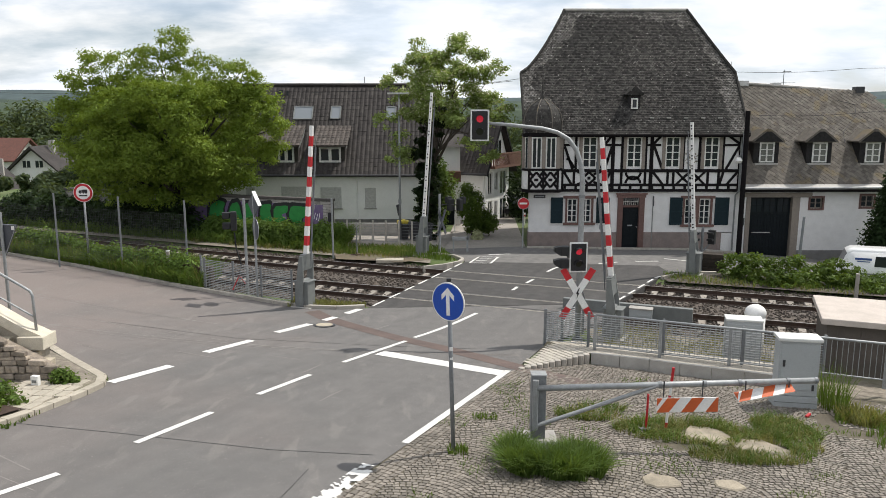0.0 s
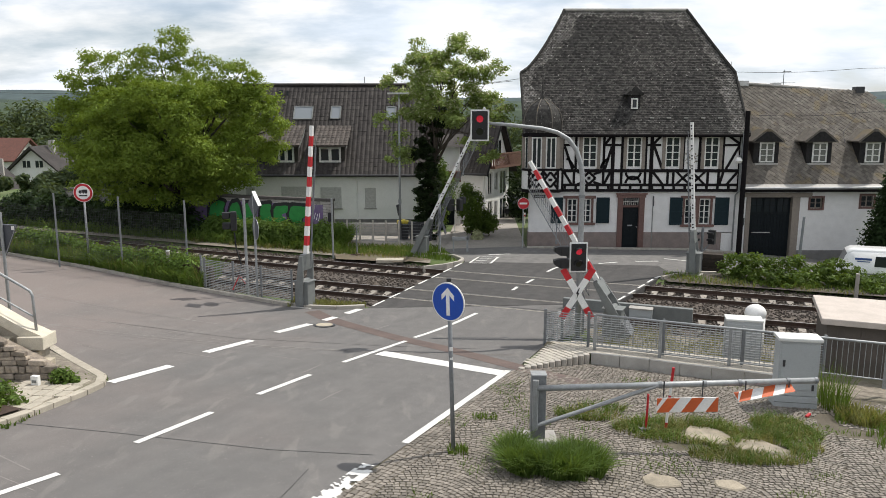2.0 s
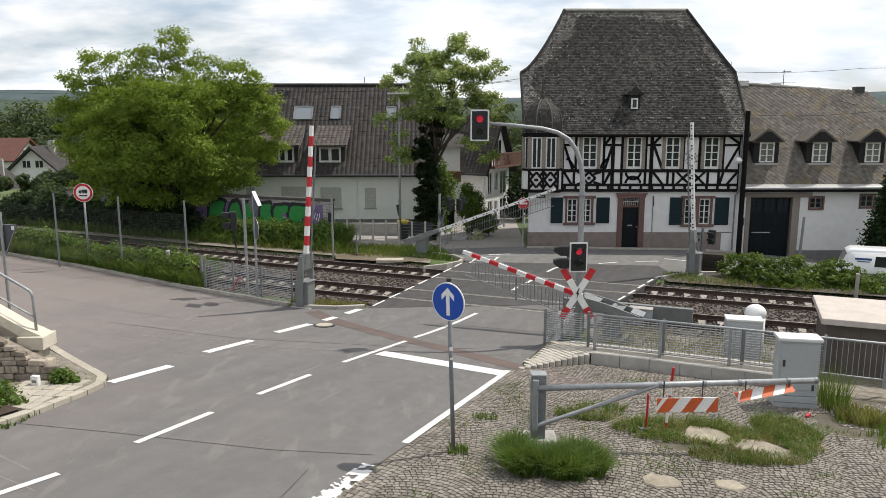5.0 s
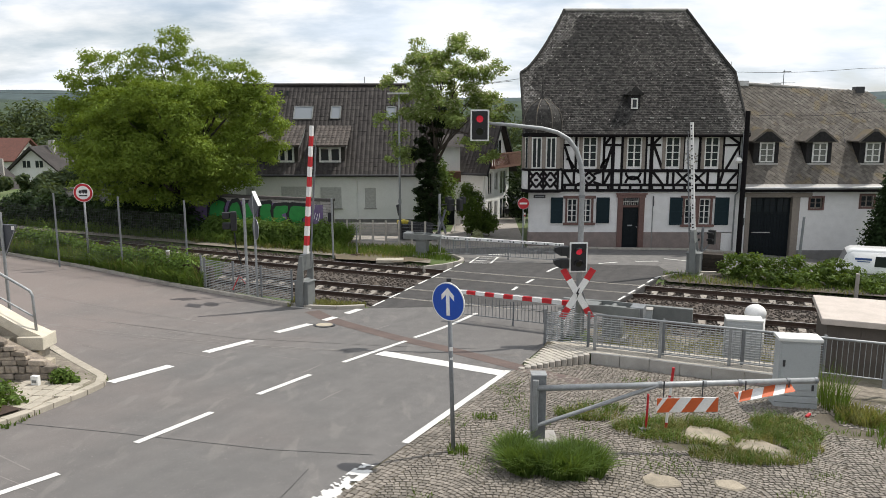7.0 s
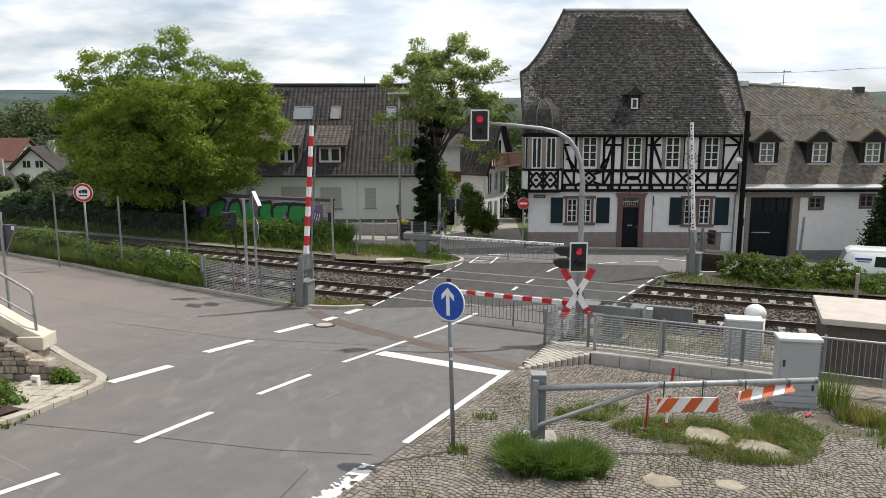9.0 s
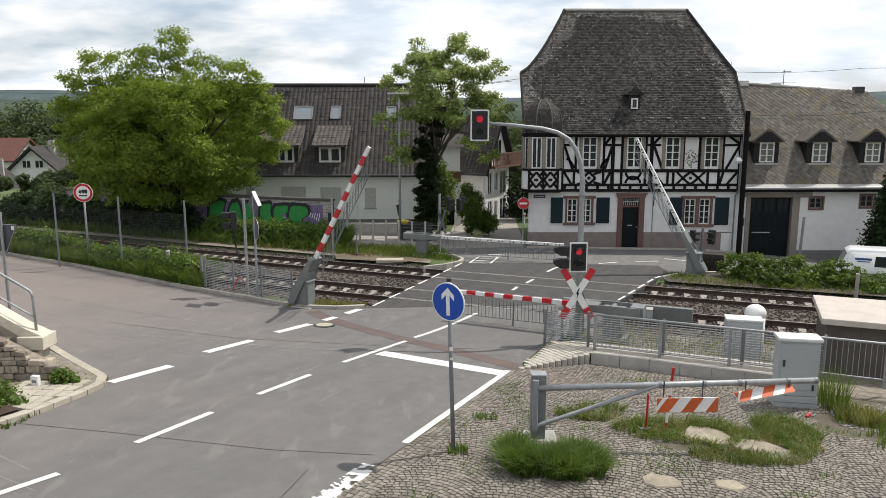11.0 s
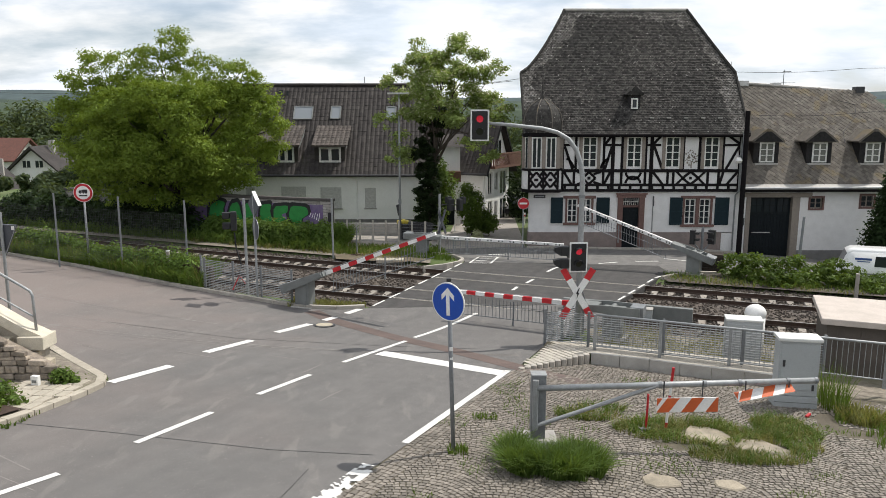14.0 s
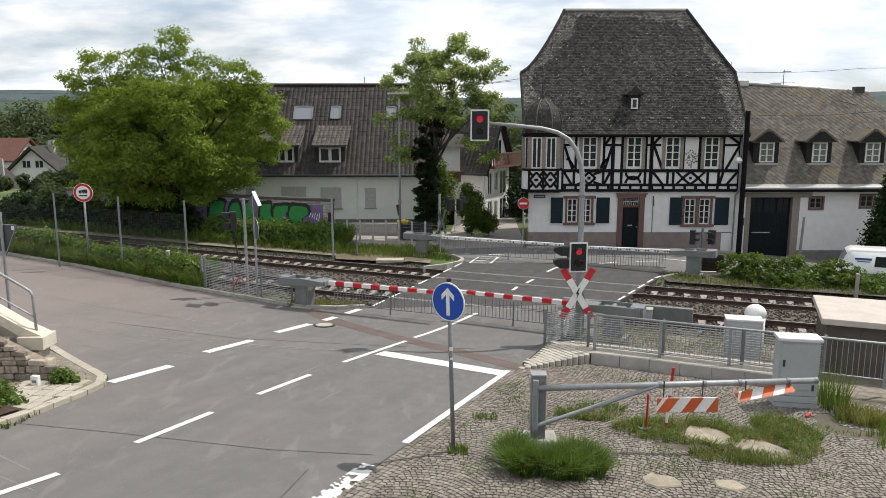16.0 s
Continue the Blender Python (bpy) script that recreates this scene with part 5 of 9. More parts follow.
# ---------------- the long annex with its gate ----------------
def build_annex():
    h = thing("annex_house", "long white farm building with brown slate roof and dark gate", "house")
    Y = 39.6
    gate, w1, w2 = (16.62, 19.02, -0.75, 2.52), (19.88, 20.54, 1.92, 2.50), (22.62, 23.3, 2.0, 2.62)
    part("wall", wall_with_holes(15.70, 27.5, Y, Y + 0.4, -0.38, 3.0, [(16.62, 19.02, -0.38, 2.52), w1, w2]), "plaster", h)
    part("plinth", box(BM(), 19.30, 27.5, Y - 0.04, Y + 0.4, -1.8, -0.38), "plinth_grey", h)
    part("plinth", box(BM(), 15.70, 16.62, Y - 0.03, Y + 0.4, -1.6, -0.38), "plaster", h)
    part("wall", box(BM(), 27.1, 27.5, Y + 0.4, 48.0, -1.8, 3.0), "plaster", h)
    part("wall", box(BM(), 15.7, 27.5, 48.0, 48.4, -1.8, 3.0), "plaster", h)
    part("gate_lintel", box(BM(), 16.30, 19.95, Y - 0.05, Y + 0.3, 2.52, 2.78, 0.01), "window_trim", h)
    part("gate_post", box(BM(), 16.42, 16.66, Y - 0.04, Y + 0.35, -1.2, 2.52, 0.01), "window_trim", h)
    part("gate_post", box(BM(), 18.92, 19.32, Y - 0.045, Y + 0.35, -1.2, 2.52, 0.01), "window_trim", h)
    g = part("gate", box(BM(), 16.66, 18.92, Y + 0.22, Y + 0.30, -0.95, 2.52), "door_dark", h, "large dark wooden carriage gate")
    for i in range(13):
        x = 16.68 + i * 0.172
        part("board", box(BM(), x, x + 0.155, Y + 0.19, Y + 0.218, -0.93, 1.60, 0.006), "door_dark", g)
    for i in range(3):
        a = 16.74 + i * 0.72
        part("gate_pane", box(BM(), a + 0.05, a + 0.62, Y + 0.205, Y + 0.218, 1.72, 2.40), "glass", g)
        bm = BM()
        for q in ((a, a + 0.05, 1.68, 2.45), (a + 0.62, a + 0.67, 1.68, 2.45), (a + 0.32, a + 0.36, 1.68, 2.45)):
            box(bm, q[0], q[1], Y + 0.18, Y + 0.217, q[2], q[3])
        box(bm, a + 0.05, a + 0.62, Y + 0.182, Y + 0.216, 2.05, 2.09)
        part("gate_bars", bm, "door_dark", g)
    part("gate_bolt", box(BM(), 16.9, 17.9, Y + 0.15, Y + 0.19, 0.55, 0.60), "lead", g)
    part("letter_box", box(BM(), 16.22, 16.36, Y - 0.07, Y, 1.0, 1.4, 0.01), "dark_metal", h)
    for a, b, c, d in (w1, w2):
        for q in ((a - 0.1, a, c - 0.1, d + 0.1), (b, b + 0.1, c - 0.1, d + 0.1), (a, b, c - 0.1, c), (a, b, d, d + 0.1)):
            part("window_surround", box(BM(), q[0], q[1], Y - 0.03, Y + 0.15, q[2], q[3]), "red_stone", h)
        casement(h, a, b, Y + 0.08, c, d, 2, 2, 0.05, 0.03, "glass", "window_trim")
    # roof
    z0, y0, yr = 3.02, 39.15, 44.0
    zl, zr2, xl, xr = 8.85, 8.20, 15.8, 24.5
    core = BM()
    p = dict(a=(15.72, y0, z0), b=(27.9, y0, z0 + 0.05), r=(xr, yr, zr2), l=(15.72, yr, zl), a2=(15.72, 2 * yr - y0, z0), b2=(27.9, 2 * yr - y0, z0))
    p = {k: core.verts.new(v) for k, v in p.items()}
    for q in (("a", "b", "r", "l"), ("b", "b2", "r"), ("b2", "a2", "l", "r"), ("a", "l", "a2"), ("a", "a2", "b2", "b")):
        core.faces.new([p[k] for k in q])
    bmesh.ops.recalc_face_normals(core, faces=core.faces[:])
    roof = part("roof", core, "slate_brown", h)
    hgt = math.hypot(5.83, yr - y0)
    u, v = Vector((1, 0, 0)), Vector((0, yr - y0, zl - z0)).normalized()
    # the ridge sags to the far end, so the tile plane is tilted about the eaves' near corner
    o = Vector((15.72, y0, z0 + 0.03))
    u2 = Vector((27.9 - 15.72, 0, 0.0)).normalized()
    roof_tiles("slate_covering", o, u2, v, lambda a, b: b < hgt - a * 0.075 - 0.22 and a < 12.2 - b * 0.48, (0.30, 0.155), "slate_brown", roof, 7, 12.2, hgt, 0.018, "diamond", 0.008)
    part("ridge_cap", tube(BM(), [(15.7, yr - 0.02, zl + 0.02), (19, yr - 0.2, zl - 0.22), (xr + .05, yr - 0.35, zr2 + 0.02)], 0.1, 8), "lead", roof)
    for x in (17.3, 19.2):
        part("ridge_tile", box(BM(), x, x + 0.5, yr - 0.25, yr + 0.15, 8.62 - (x - 17) * 0.05, 8.92 - (x - 17) * 0.06, 0.02), "plaster", roof, "white patched ridge tile")
    part("eaves_board", box(BM(), 15.75, 27.9, y0 - 0.03, Y + 0.02, 2.86, 3.0), "beam", h)
    part("gutter", tube(BM(), [(15.85, y0 - 0.07, 3.04), (27.9, y0 - 0.07, 3.10)], 0.075, 8), "zinc", h)
    part("eaves_flashing", slab([(15.8, y0 - 0.02, z0 + 0.09), (27.9, y0 - 0.02, z0 + 0.11), (27.9, y0 + 0.12, z0 + 0.25), (15.8, y0 + 0.12, z0 + 0.23)], 0.02), "lead", roof)
    # dormers
    for cx, up in ((17.55, 0.25), (20.42, 0.25), (23.3, 0.25)):
        yb = 40.2
        d = part("dormer", prism(BM(), [(cx - 0.68, 4.0), (cx - 0.68, 5.35 + up), (cx + 0.68, 5.35 + up), (cx + 0.68, 4.0)], "y", yb, 42.2), "slate_dark", h, "slate-hung dormer")
        part("dormer_roof", prism(BM(), [(cx - 0.90, 5.28 + up), (cx - 0.1, 5.92 + up), (cx + 0.1, 5.92 + up), (cx + 0.90, 5.28 + up), (cx + 0.90, 5.20 + up), (cx - 0.90, 5.20 + up)], "y", yb - 0.22, 42.6), "slate_brown", d)
        part("dormer_gable", prism(BM(), [(cx - 0.78, 5.24 + up), (cx - 0.12, 5.78 + up), (cx + 0.12, 5.78 + up), (cx + 0.78, 5.24 + up)], "y", yb - 0.245, yb - 0.222), "slate_dark", d)
        casement(d, cx - 0.37, cx + 0.43, yb - 0.045, 4.12 + up, 5.20 + up, 2, 3, 0.075, 0.04, "curtain_glass")
        part("dormer_sill", box(BM(), cx - 0.6, cx + 0.64, yb - 0.1, yb, 3.98 + up, 4.08 + up), "lead", d)
    part("aerial", rod(rod(rod(BM(), (20.0, 44.2, 8.3), (20.0, 44.2, 9.55), 0.02), (19.4, 44.2, 8.8), (20.7, 44.2, 8.8), 0.014), (19.95, 44.2, 9.45), (20.4, 44.2, 9.45), 0.02), "galv_dull", h, "thin roof aerial")
    part("aerial", rod(BM(), (16.85, 44.1, 8.6), (16.85, 44.1, 10.0), 0.012), "galv_dull", h)
    part("ridge_vent", box(BM(), 23.9, 24.4, 43.4, 43.9, 8.1, 8.55, 0.05), "dark_metal", roof)
    part("roof_cable", tube(BM(), [(22.6, 42.9, 7.75), (23.5, 42.7, 7.5), (23.3, 42.1, 6.9), (22.3, 41.4, 6.0), (22.2, 41.0, 5.4)], 0.015, 5), "dark_metal", h)


build_annex()


# ---------------- the white house behind the tracks ----------------
def build_white_house():
    h = thing("house", "long white plastered house with dark tiled roof and shed dormers", "house")
    Y = 48.7
    x0, x1 = -16.6, -1.4
    win = [(-13.1, -12.5, 1.75, 2.25), (-10.75, -9.1, 0.85, 2.30), (-8.15, -6.75, 0.85, 2.25), (-5.2, -4.45, 0.85, 2.22)]
    part("wall", wall_with_holes(x0, x1, Y, Y + 0.35, 0.12, 3.3, win), "plaster_bright", h)
    part("plinth", box(BM(), x0, x1, Y - 0.03, Y + 0.35, -1.6, 0.12), "plinth_grey", h)
    part("wall", box(BM(), x0, x0 + 0.35, Y + 0.35, 58.4, -1.6, 3.3), "plaster_bright", h)
    part("wall", box(BM(), x1 - 0.35, x1, Y + 0.35, 58.4, -1.6, 3.3), "plaster_bright", h)
    part("wall", prism(BM(), [(Y + 0.3, 3.3), (53.6, 8.7), (58.4, 3.3)], "x", x1 - 0.3, x1 - 0.02), "plaster_bright", h)
    for a, b, c, d in win:
        s = part("roller_shutter", box(BM(), a, b, Y + 0.06, Y + 0.1, c, d), "shutter_grey", h, "closed pale roller shutter")
        bm = BM()
        n = int((d - c) / 0.08)
        for i in range(n):
            box(bm, a + 0.02, b - 0.02, Y + 0.045, Y + 0.059, c + i * 0.08 + 0.01, c + i * 0.08 + 0.07)
        part("slat", bm, "shutter_grey", s)
        part("window_sill", box(BM(), a - 0.06, b + 0.06, Y - 0.08, Y + 0.06, c - 0.05, c), "concrete", h)
    part("downpipe", tube(BM(), [(-5.7, Y - 0.06, 3.2), (-5.7, Y - 0.06, 0.1)], 0.05, 8), "plaster_bright", h)
    z0, y0, zr, yr = 3.08, 48.25, 9.08, 53.7
    core = BM()
    prism(core, [(y0, z0), (yr, zr), (2 * yr - y0, z0), (2 * yr - y0, z0 - 0.12), (yr, zr - 0.14), (y0, z0 - 0.12)], "x", x0 - 0.3, x1 + 0.2)
    roof = part("roof", core, "tile_dark", h)
    sl = math.hypot(zr - z0, yr - y0)
    holes = []

    def ok(u, v):
        return all(not (a < u < b and c < v < d) for a, b, c, d in holes) and 0 <= u < x1 - x0 + 0.5
    vdir = (0, yr - y0, zr - z0)
    # roof windows: (x, distance up the slope, width, length)
    lights = [(-11.95, 5.0, 0.62, 0.95), (-9.7, 4.8, 1.35, 1.25), (-7.45, 4.85, 0.72, 1.2), (-3.6, 4.9, 0.7, 1.1)]
    for x, v, w, ln in lights:
        holes.append((x - x0 + 0.3 - w / 2, x - x0 + 0.3 + w / 2, v, v + ln))
    roof_tiles("tile_covering", (x0 - 0.3, y0, z0), (1, 0, 0), vdir, ok, (0.30, 0.34), "tile_dark", roof, 9, x1 - x0 + 0.5, sl, 0.05, False, 0.006)
    vn = Vector(vdir).normalized()
    nn = Vector((1, 0, 0)).cross(vn)
    for x, v, w, ln in lights:
        o = Vector((x, y0, z0)) + vn * v
        m = Matrix((Vector((1, 0, 0)), vn, nn)).transposed().to_4x4()
        m.translation = o
        s = thing("skylight", "", "", m)
        s.parent = h
        for k in ("label", "category"):
            if k in s:
                del s[k]
        bm = BM()
        for q in ((-w / 2, -w / 2 + 0.08, 0, ln), (w / 2 - 0.08, w / 2, 0, ln), (-w / 2, w / 2, 0, 0.08), (-w / 2, w / 2, ln - 0.08, ln)):
            box(bm, q[0], q[1], q[2], q[3], 0.0, 0.11)
        part("window_frame", bm, "grey_metal", s)
        part("pane", box(BM(), -w / 2 + 0.08, w / 2 - 0.08, 0.08, ln - 0.08, 0.03, 0.07), "skylight", s)
    part("ridge_cap", tube(BM(), [(x0 - 0.3, yr, zr + 0.03), (x1 + 0.2, yr, zr + 0.03)], 0.13, 8), "tile_dark", roof)
    part("gutter", tube(BM(), [(x0 - 0.3, y0 - 0.07, z0 - 0.02), (x1 + 0.2, y0 - 0.07, z0 - 0.02)], 0.08, 8), "dark_metal", h)
    part("aerial", rod(BM(), (-5.6, yr, zr), (-5.6, yr, zr + 0.6), 0.02), "galv_dull", h)
    part("roof_vent", box(BM(), -11.6, -11.3, 53.0, 53.3, 8.3, 8.75), "dark_metal", roof)
    part("roof_vent", box(BM(), -11.1, -10.9, 53.0, 53.2, 8.3, 8.7), "dark_metal", roof)
    # shed dormers
    for xa, xb, wa, wb in ((-12.4, -9.45, -10.9, -9.85), (-8.65, -6.35, -8.2, -6.75)):
        yd, zd = y0 + 0.62, z0 + 2.12
        pt = Vector((0, y0, z0)) + vn * 4.25
        d = part("shed_dormer", prism(BM(), [(yd + 0.1, z0 + 0.5), (yd + 0.1, zd - 0.1), (pt.y, pt.z - 0.05), (pt.y, pt.z - 0.6)], "x", xa + 0.15, xb - 0.15), "tile_dark", h)
        o = Vector((xa, yd - 0.25, zd - 0.22))
        vv = Vector((0, pt.y + 0.05 - o.y, pt.z + 0.06 - o.z))
        part("dormer_roof", slab([tuple(o), (xb, o.y, o.z), (xb, o.y + vv.y, o.z + vv.z), (xa, o.y + vv.y, o.z + vv.z)], 0.1), "tile_pale", d)
        roof_tiles("tile_covering", o, (1, 0, 0), vv, lambda a, b, w=xb - xa: 0 <= a < w, (0.30, 0.34), "tile_pale", d, 4, xb - xa, vv.length, 0.05, False, 0.006)
        casement(d, wa, wb, yd + 0.03, z0 + 0.80, z0 + 1.80, 2, 1, 0.13, 0.1)
        for xe in (xb - 0.02,):
            part("verge_board", beam_x(xe, o, vv), "grey_metal", d)


def beam_x(x, o, vv):
    """A thin sloping board along a dormer's side."""
    e = o + vv
    return prism(BM(), [(o.y, o.z - 0.02), (o.y, o.z - 0.18), (e.y - 0.1, e.z - 0.45), (e.y, e.z - 0.05)], "x", x - 0.02, x + 0.03)


build_white_house()


# ---------------- the gabled house in the side lane ----------------
def build_lane_house():
    h = thing("house", "white gabled house with dark tiled roof and wooden balcony", "house", pose(3.0, 52.0, 0, 0, 0, -28))
    D, E, R = 4.2, 3.3, 6.85
    part("wall", box(BM(), -5.5, 0, 0, 0.3, -1.6, E + 0.1), "plaster_bright", h)
    wins = [(0.45, 1.2, 1.35, 2.95), (1.6, 2.15, 1.6, 2.9), (2.6, 3.75, 1.2, 3.0), (0.45, 1.2, -0.75, 0.9), (1.6, 2.15, -0.6, 0.8), (2.6, 3.75, -0.75, 0.95)]
    end = new("end_wall")
    end.parent = h
    end.matrix_basis = pose(0, 0, 0, 0, 0, 90)
    part("wall", wall_with_holes(0.3, D, 0.0, 0.3, -1.6, E + 0.1, wins), "plaster_bright", end)
    part("gable", prism(BM(), [(0.0, E + 0.1), (D, E + 0.1), (D / 2, R - 0.15)], "y", 0.01, 0.3), "plaster_bright", end)
    for a, b, c, d in wins:
        wd = part("window", box(box(box(box(BM(), a, a + 0.09, 0.04, 0.12, c, d), b - 0.09, b, 0.04, 0.12, c, d), a + 0.09, b - 0.09, 0.04, 0.12, c, c + 0.09), a + 0.09, b - 0.09, 0.04, 0.12, d - 0.09, d), "window_white", end)
        part("pane", box(BM(), a + 0.09, b - 0.09, 0.08, 0.09, c + 0.09, d - 0.09), "glass", wd)
        part("glazing_bar", box(BM(), (a + b) / 2 - 0.04, (a + b) / 2 + 0.04, 0.05, 0.078, c + 0.09, d - 0.09), "window_white", wd)
    dr = part("balcony_door", box(BM(), 1.5, 2.7, -0.02, 0.009, E + 0.15, E + 2.0), "window_white", end, "white balcony door")
    for a in (1.58, 2.14):
        part("pane", box(BM(), a, a + 0.48, -0.03, -0.021, E + 0.4, E + 1.9), "glass", dr)
    part("balcony_floor", box(BM(), -0.1, D + 0.4, -0.80, -0.001, E - 0.02, E + 0.12), "balcony_wood", end)
    bal = part("balcony_rail", box(BM(), -0.1, D + 0.4, -0.80, -0.73, E + 0.95, E + 1.05), "balcony_wood", end, "red-brown wooden balcony rail")
    for i in range(24):
        x = -0.05 + i * 0.2
        part("baluster", box(BM(), x, x + 0.11, -0.78, -0.75, E + 0.12, E + 0.95), "balcony_wood", bal)
    for i in range(4):
        y = -0.7 + i * 0.19
        part("baluster", box(BM(), -0.08, -0.05, y, y + 0.1, E + 0.12, E + 0.95), "balcony_wood", bal)
    part("end_rail", box(BM(), -0.1, -0.03, -0.73, 0.0, E + 0.95, E + 1.05), "balcony_wood", bal)
    bm = prism(BM(), [(-0.55, E - 0.35), (D / 2, R), (D + 0.55, E - 0.35), (D + 0.55, E - 0.5), (D / 2, R - 0.2), (-0.55, E - 0.5)], "x", -5.9, 0.40)
    roof = part("roof", bm, "tile_dark", h)
    rise = R - E + 0.35
    roof_tiles("tile_covering", (-5.9, -0.55, E - 0.34), (1, 0, 0), (0, D / 2 + 0.55, rise), lambda a, b: 0 <= a < 6.2, (0.3, 0.34), "tile_dark", roof, 21, 6.2, math.hypot(rise, D / 2 + 0.55), 0.05, False, 0.006)
    for sgn in (0, 1):
        y0 = -0.6 if sgn == 0 else D + 0.6
        part("verge_board", prism(BM(), [(y0, E - 0.55), (y0, E - 0.3), (D / 2, R + 0.06), (D / 2, R - 0.25)], "x", 0.401, 0.45), "beam", roof)
    part("downpipe", tube(BM(), [(-0.15, -0.08, E - 0.4), (-0.15, -0.08, -1.0)], 0.05, 8), "plaster_bright", h)
    part("gutter", tube(BM(), [(-5.9, -0.6, E - 0.4), (0.40, -0.6, E - 0.4)], 0.07, 8), "dark_metal", h)
    # entrance wing with its small balcony, beside the white house
    wing = new("entrance_wing")
    wing.parent = h
    wing.matrix_basis = pose(-1.0, -2.8, 0, 0, 0, 28)
    part("wall", box(BM(), -1.2, 0.35, 0.0, 1.8, -1.4, 4.9), "plaster_bright", wing)
    part("roof", prism(BM(), [(-0.4, 4.9), (1.0, 5.7), (2.2, 4.9)], "x", -1.4, 0.6), "tile_dark", wing)
    part("balcony", box(BM(), -0.95, 0.40, -0.6, -0.001, 2.55, 3.25, 0.02), "balcony_wood", wing)
    part("door", box(BM(), -0.75, 0.0, -0.03, -0.001, -0.6, 1.35), "door_dark", wing)
    part("pillar", box(BM(), 0.15, 0.38, -0.6, -0.4, -1.2, 2.55), "plaster_bright", wing)


build_lane_house()
# ---------------- plants ----------------
def leaf_cloud(blobs, count, size, seed, loose=0.13):
    """Small leaves in the outer shells of uneven lobes; a lobe is (x, y, z, rx, ry, rz)."""
    rng = np.random.RandomState(seed)
    vol = np.array([b[3] * b[4] * b[5] for b in blobs]) ** 0.67
    pick = rng.choice(len(blobs), count, p=vol / vol.sum())
    bl = np.array(blobs)[pick]
    d = rng.normal(size=(count, 3))
    d /= np.linalg.norm(d, axis=1)[:, None]
    rad = rng.uniform(0.35, 1.0, count) ** 0.5
    rad *= 1 + 0.16 * np.sin(d[:, 0] * 9 + bl[:, 0] * 3) * np.sin(d[:, 2] * 11 + bl[:, 1]) + rng.normal(0, loose, count)
    c = bl[:, :3] + d * bl[:, 3:] * rad[:, None]
    # leaves lie outwards and up, so that each clump has a lit top and a dim underside
    nrm = d * 0.75 + np.array([0, 0, 0.55]) + rng.normal(size=(count, 3)) * 0.5
    nrm /= np.linalg.norm(nrm, axis=1)[:, None]
    a = np.cross(nrm, rng.normal(size=(count, 3)))
    a /= np.linalg.norm(a, axis=1)[:, None]
    b = np.cross(nrm, a)
    s = size * rng.uniform(0.6, 1.4, count)[:, None]
    a, b = a * s, b * s * 0.55
    v = np.stack([c - a, c + b * 0.9, c + a, c - b * 0.9], axis=1).reshape(-1, 3)
    f = np.arange(count * 4).reshape(-1, 4)
    return v, f


def leaves(name, blobs, count, size, seed, mat, parent, label="", loose=0.13):
    v, f = leaf_cloud(blobs, count, size, seed, loose)
    me = bpy.data.meshes.new(name)
    me.from_pydata(v.tolist(), [], f.tolist())
    me.materials.append(M[mat])
    ob = new(name, me)
    ob.parent = parent
    if label:
        ob["label"] = label
    return ob


def limbs(bm, base, tips, r0, seed, fork=0.45):
    """A tapered trunk, with a bent limb to each tip."""
    rng = random.Random(seed)
    base = Vector(base)
    top = Vector((sum(t[0] for t in tips) / len(tips), sum(t[1] for t in tips) / len(tips), max(t[2] for t in tips)))
    knot = base.lerp(top, fork)
    tube(bm, [base + Vector((0, 0, -0.2)), base + Vector((0.03, 0, 0.4)), base.lerp(knot, 0.5) + Vector((rng.uniform(-.15, .15), 0, 0)), knot, base.lerp(top, 0.85)],
         [r0 * 1.4, r0, r0 * 0.85, r0 * 0.65, r0 * 0.15], 10)
    for t in tips:
        t = Vector(t)
        s = base.lerp(knot, rng.uniform(0.55, 1.0))
        mid = s.lerp(t, 0.5) + Vector((rng.uniform(-.3, .3), rng.uniform(-.3, .3), rng.uniform(0.1, 0.5)))
        tube(bm, [s, s.lerp(mid, 0.5), mid, mid.lerp(t, 0.5) + Vector((rng.uniform(-.2, .2), 0, rng.uniform(-.1, .2))), t],
             [r0 * 0.42, r0 * 0.34, r0 * 0.24, r0 * 0.14, r0 * 0.04], 7)
    return bm


def lobes(centre, size, n, seed, r=(0.26, 0.42)):
    """n lobes strewn through an upright ellipsoid."""
    rng = random.Random(seed)
    out = []
    while len(out) < n:
        d = Vector((rng.uniform(-1, 1), rng.uniform(-1, 1), rng.uniform(-1, 1)))
        if d.length > 1 or d.length < 0.45:
            continue
        k = rng.uniform(*r)
        out.append((centre[0] + d.x * size[0] * (1 - k), centre[1] + d.y * size[1] * (1 - k), centre[2] + d.z * size[2] * (1 - k),
                    size[0] * k, size[1] * k, size[2] * k * 0.9))
    return out


def clumps(blobs, per, r, seed, flat=0.7):
    """Small leafy sprays on the shells of larger lobes."""
    rng = random.Random(seed)
    out = []
    for x, y, z, rx, ry, rz in blobs:
        for i in range(per):
            d = Vector((rng.gauss(0, 1), rng.gauss(0, 1), rng.gauss(0, 1) + 0.25)).normalized()
            k = rng.uniform(*r)
            f = rng.uniform(0.75, 1.12)
            out.append((x + d.x * rx * f, y + d.y * ry * f, z + d.z * rz * f, k * rng.uniform(0.8, 1.5), k, k * flat))
    return out


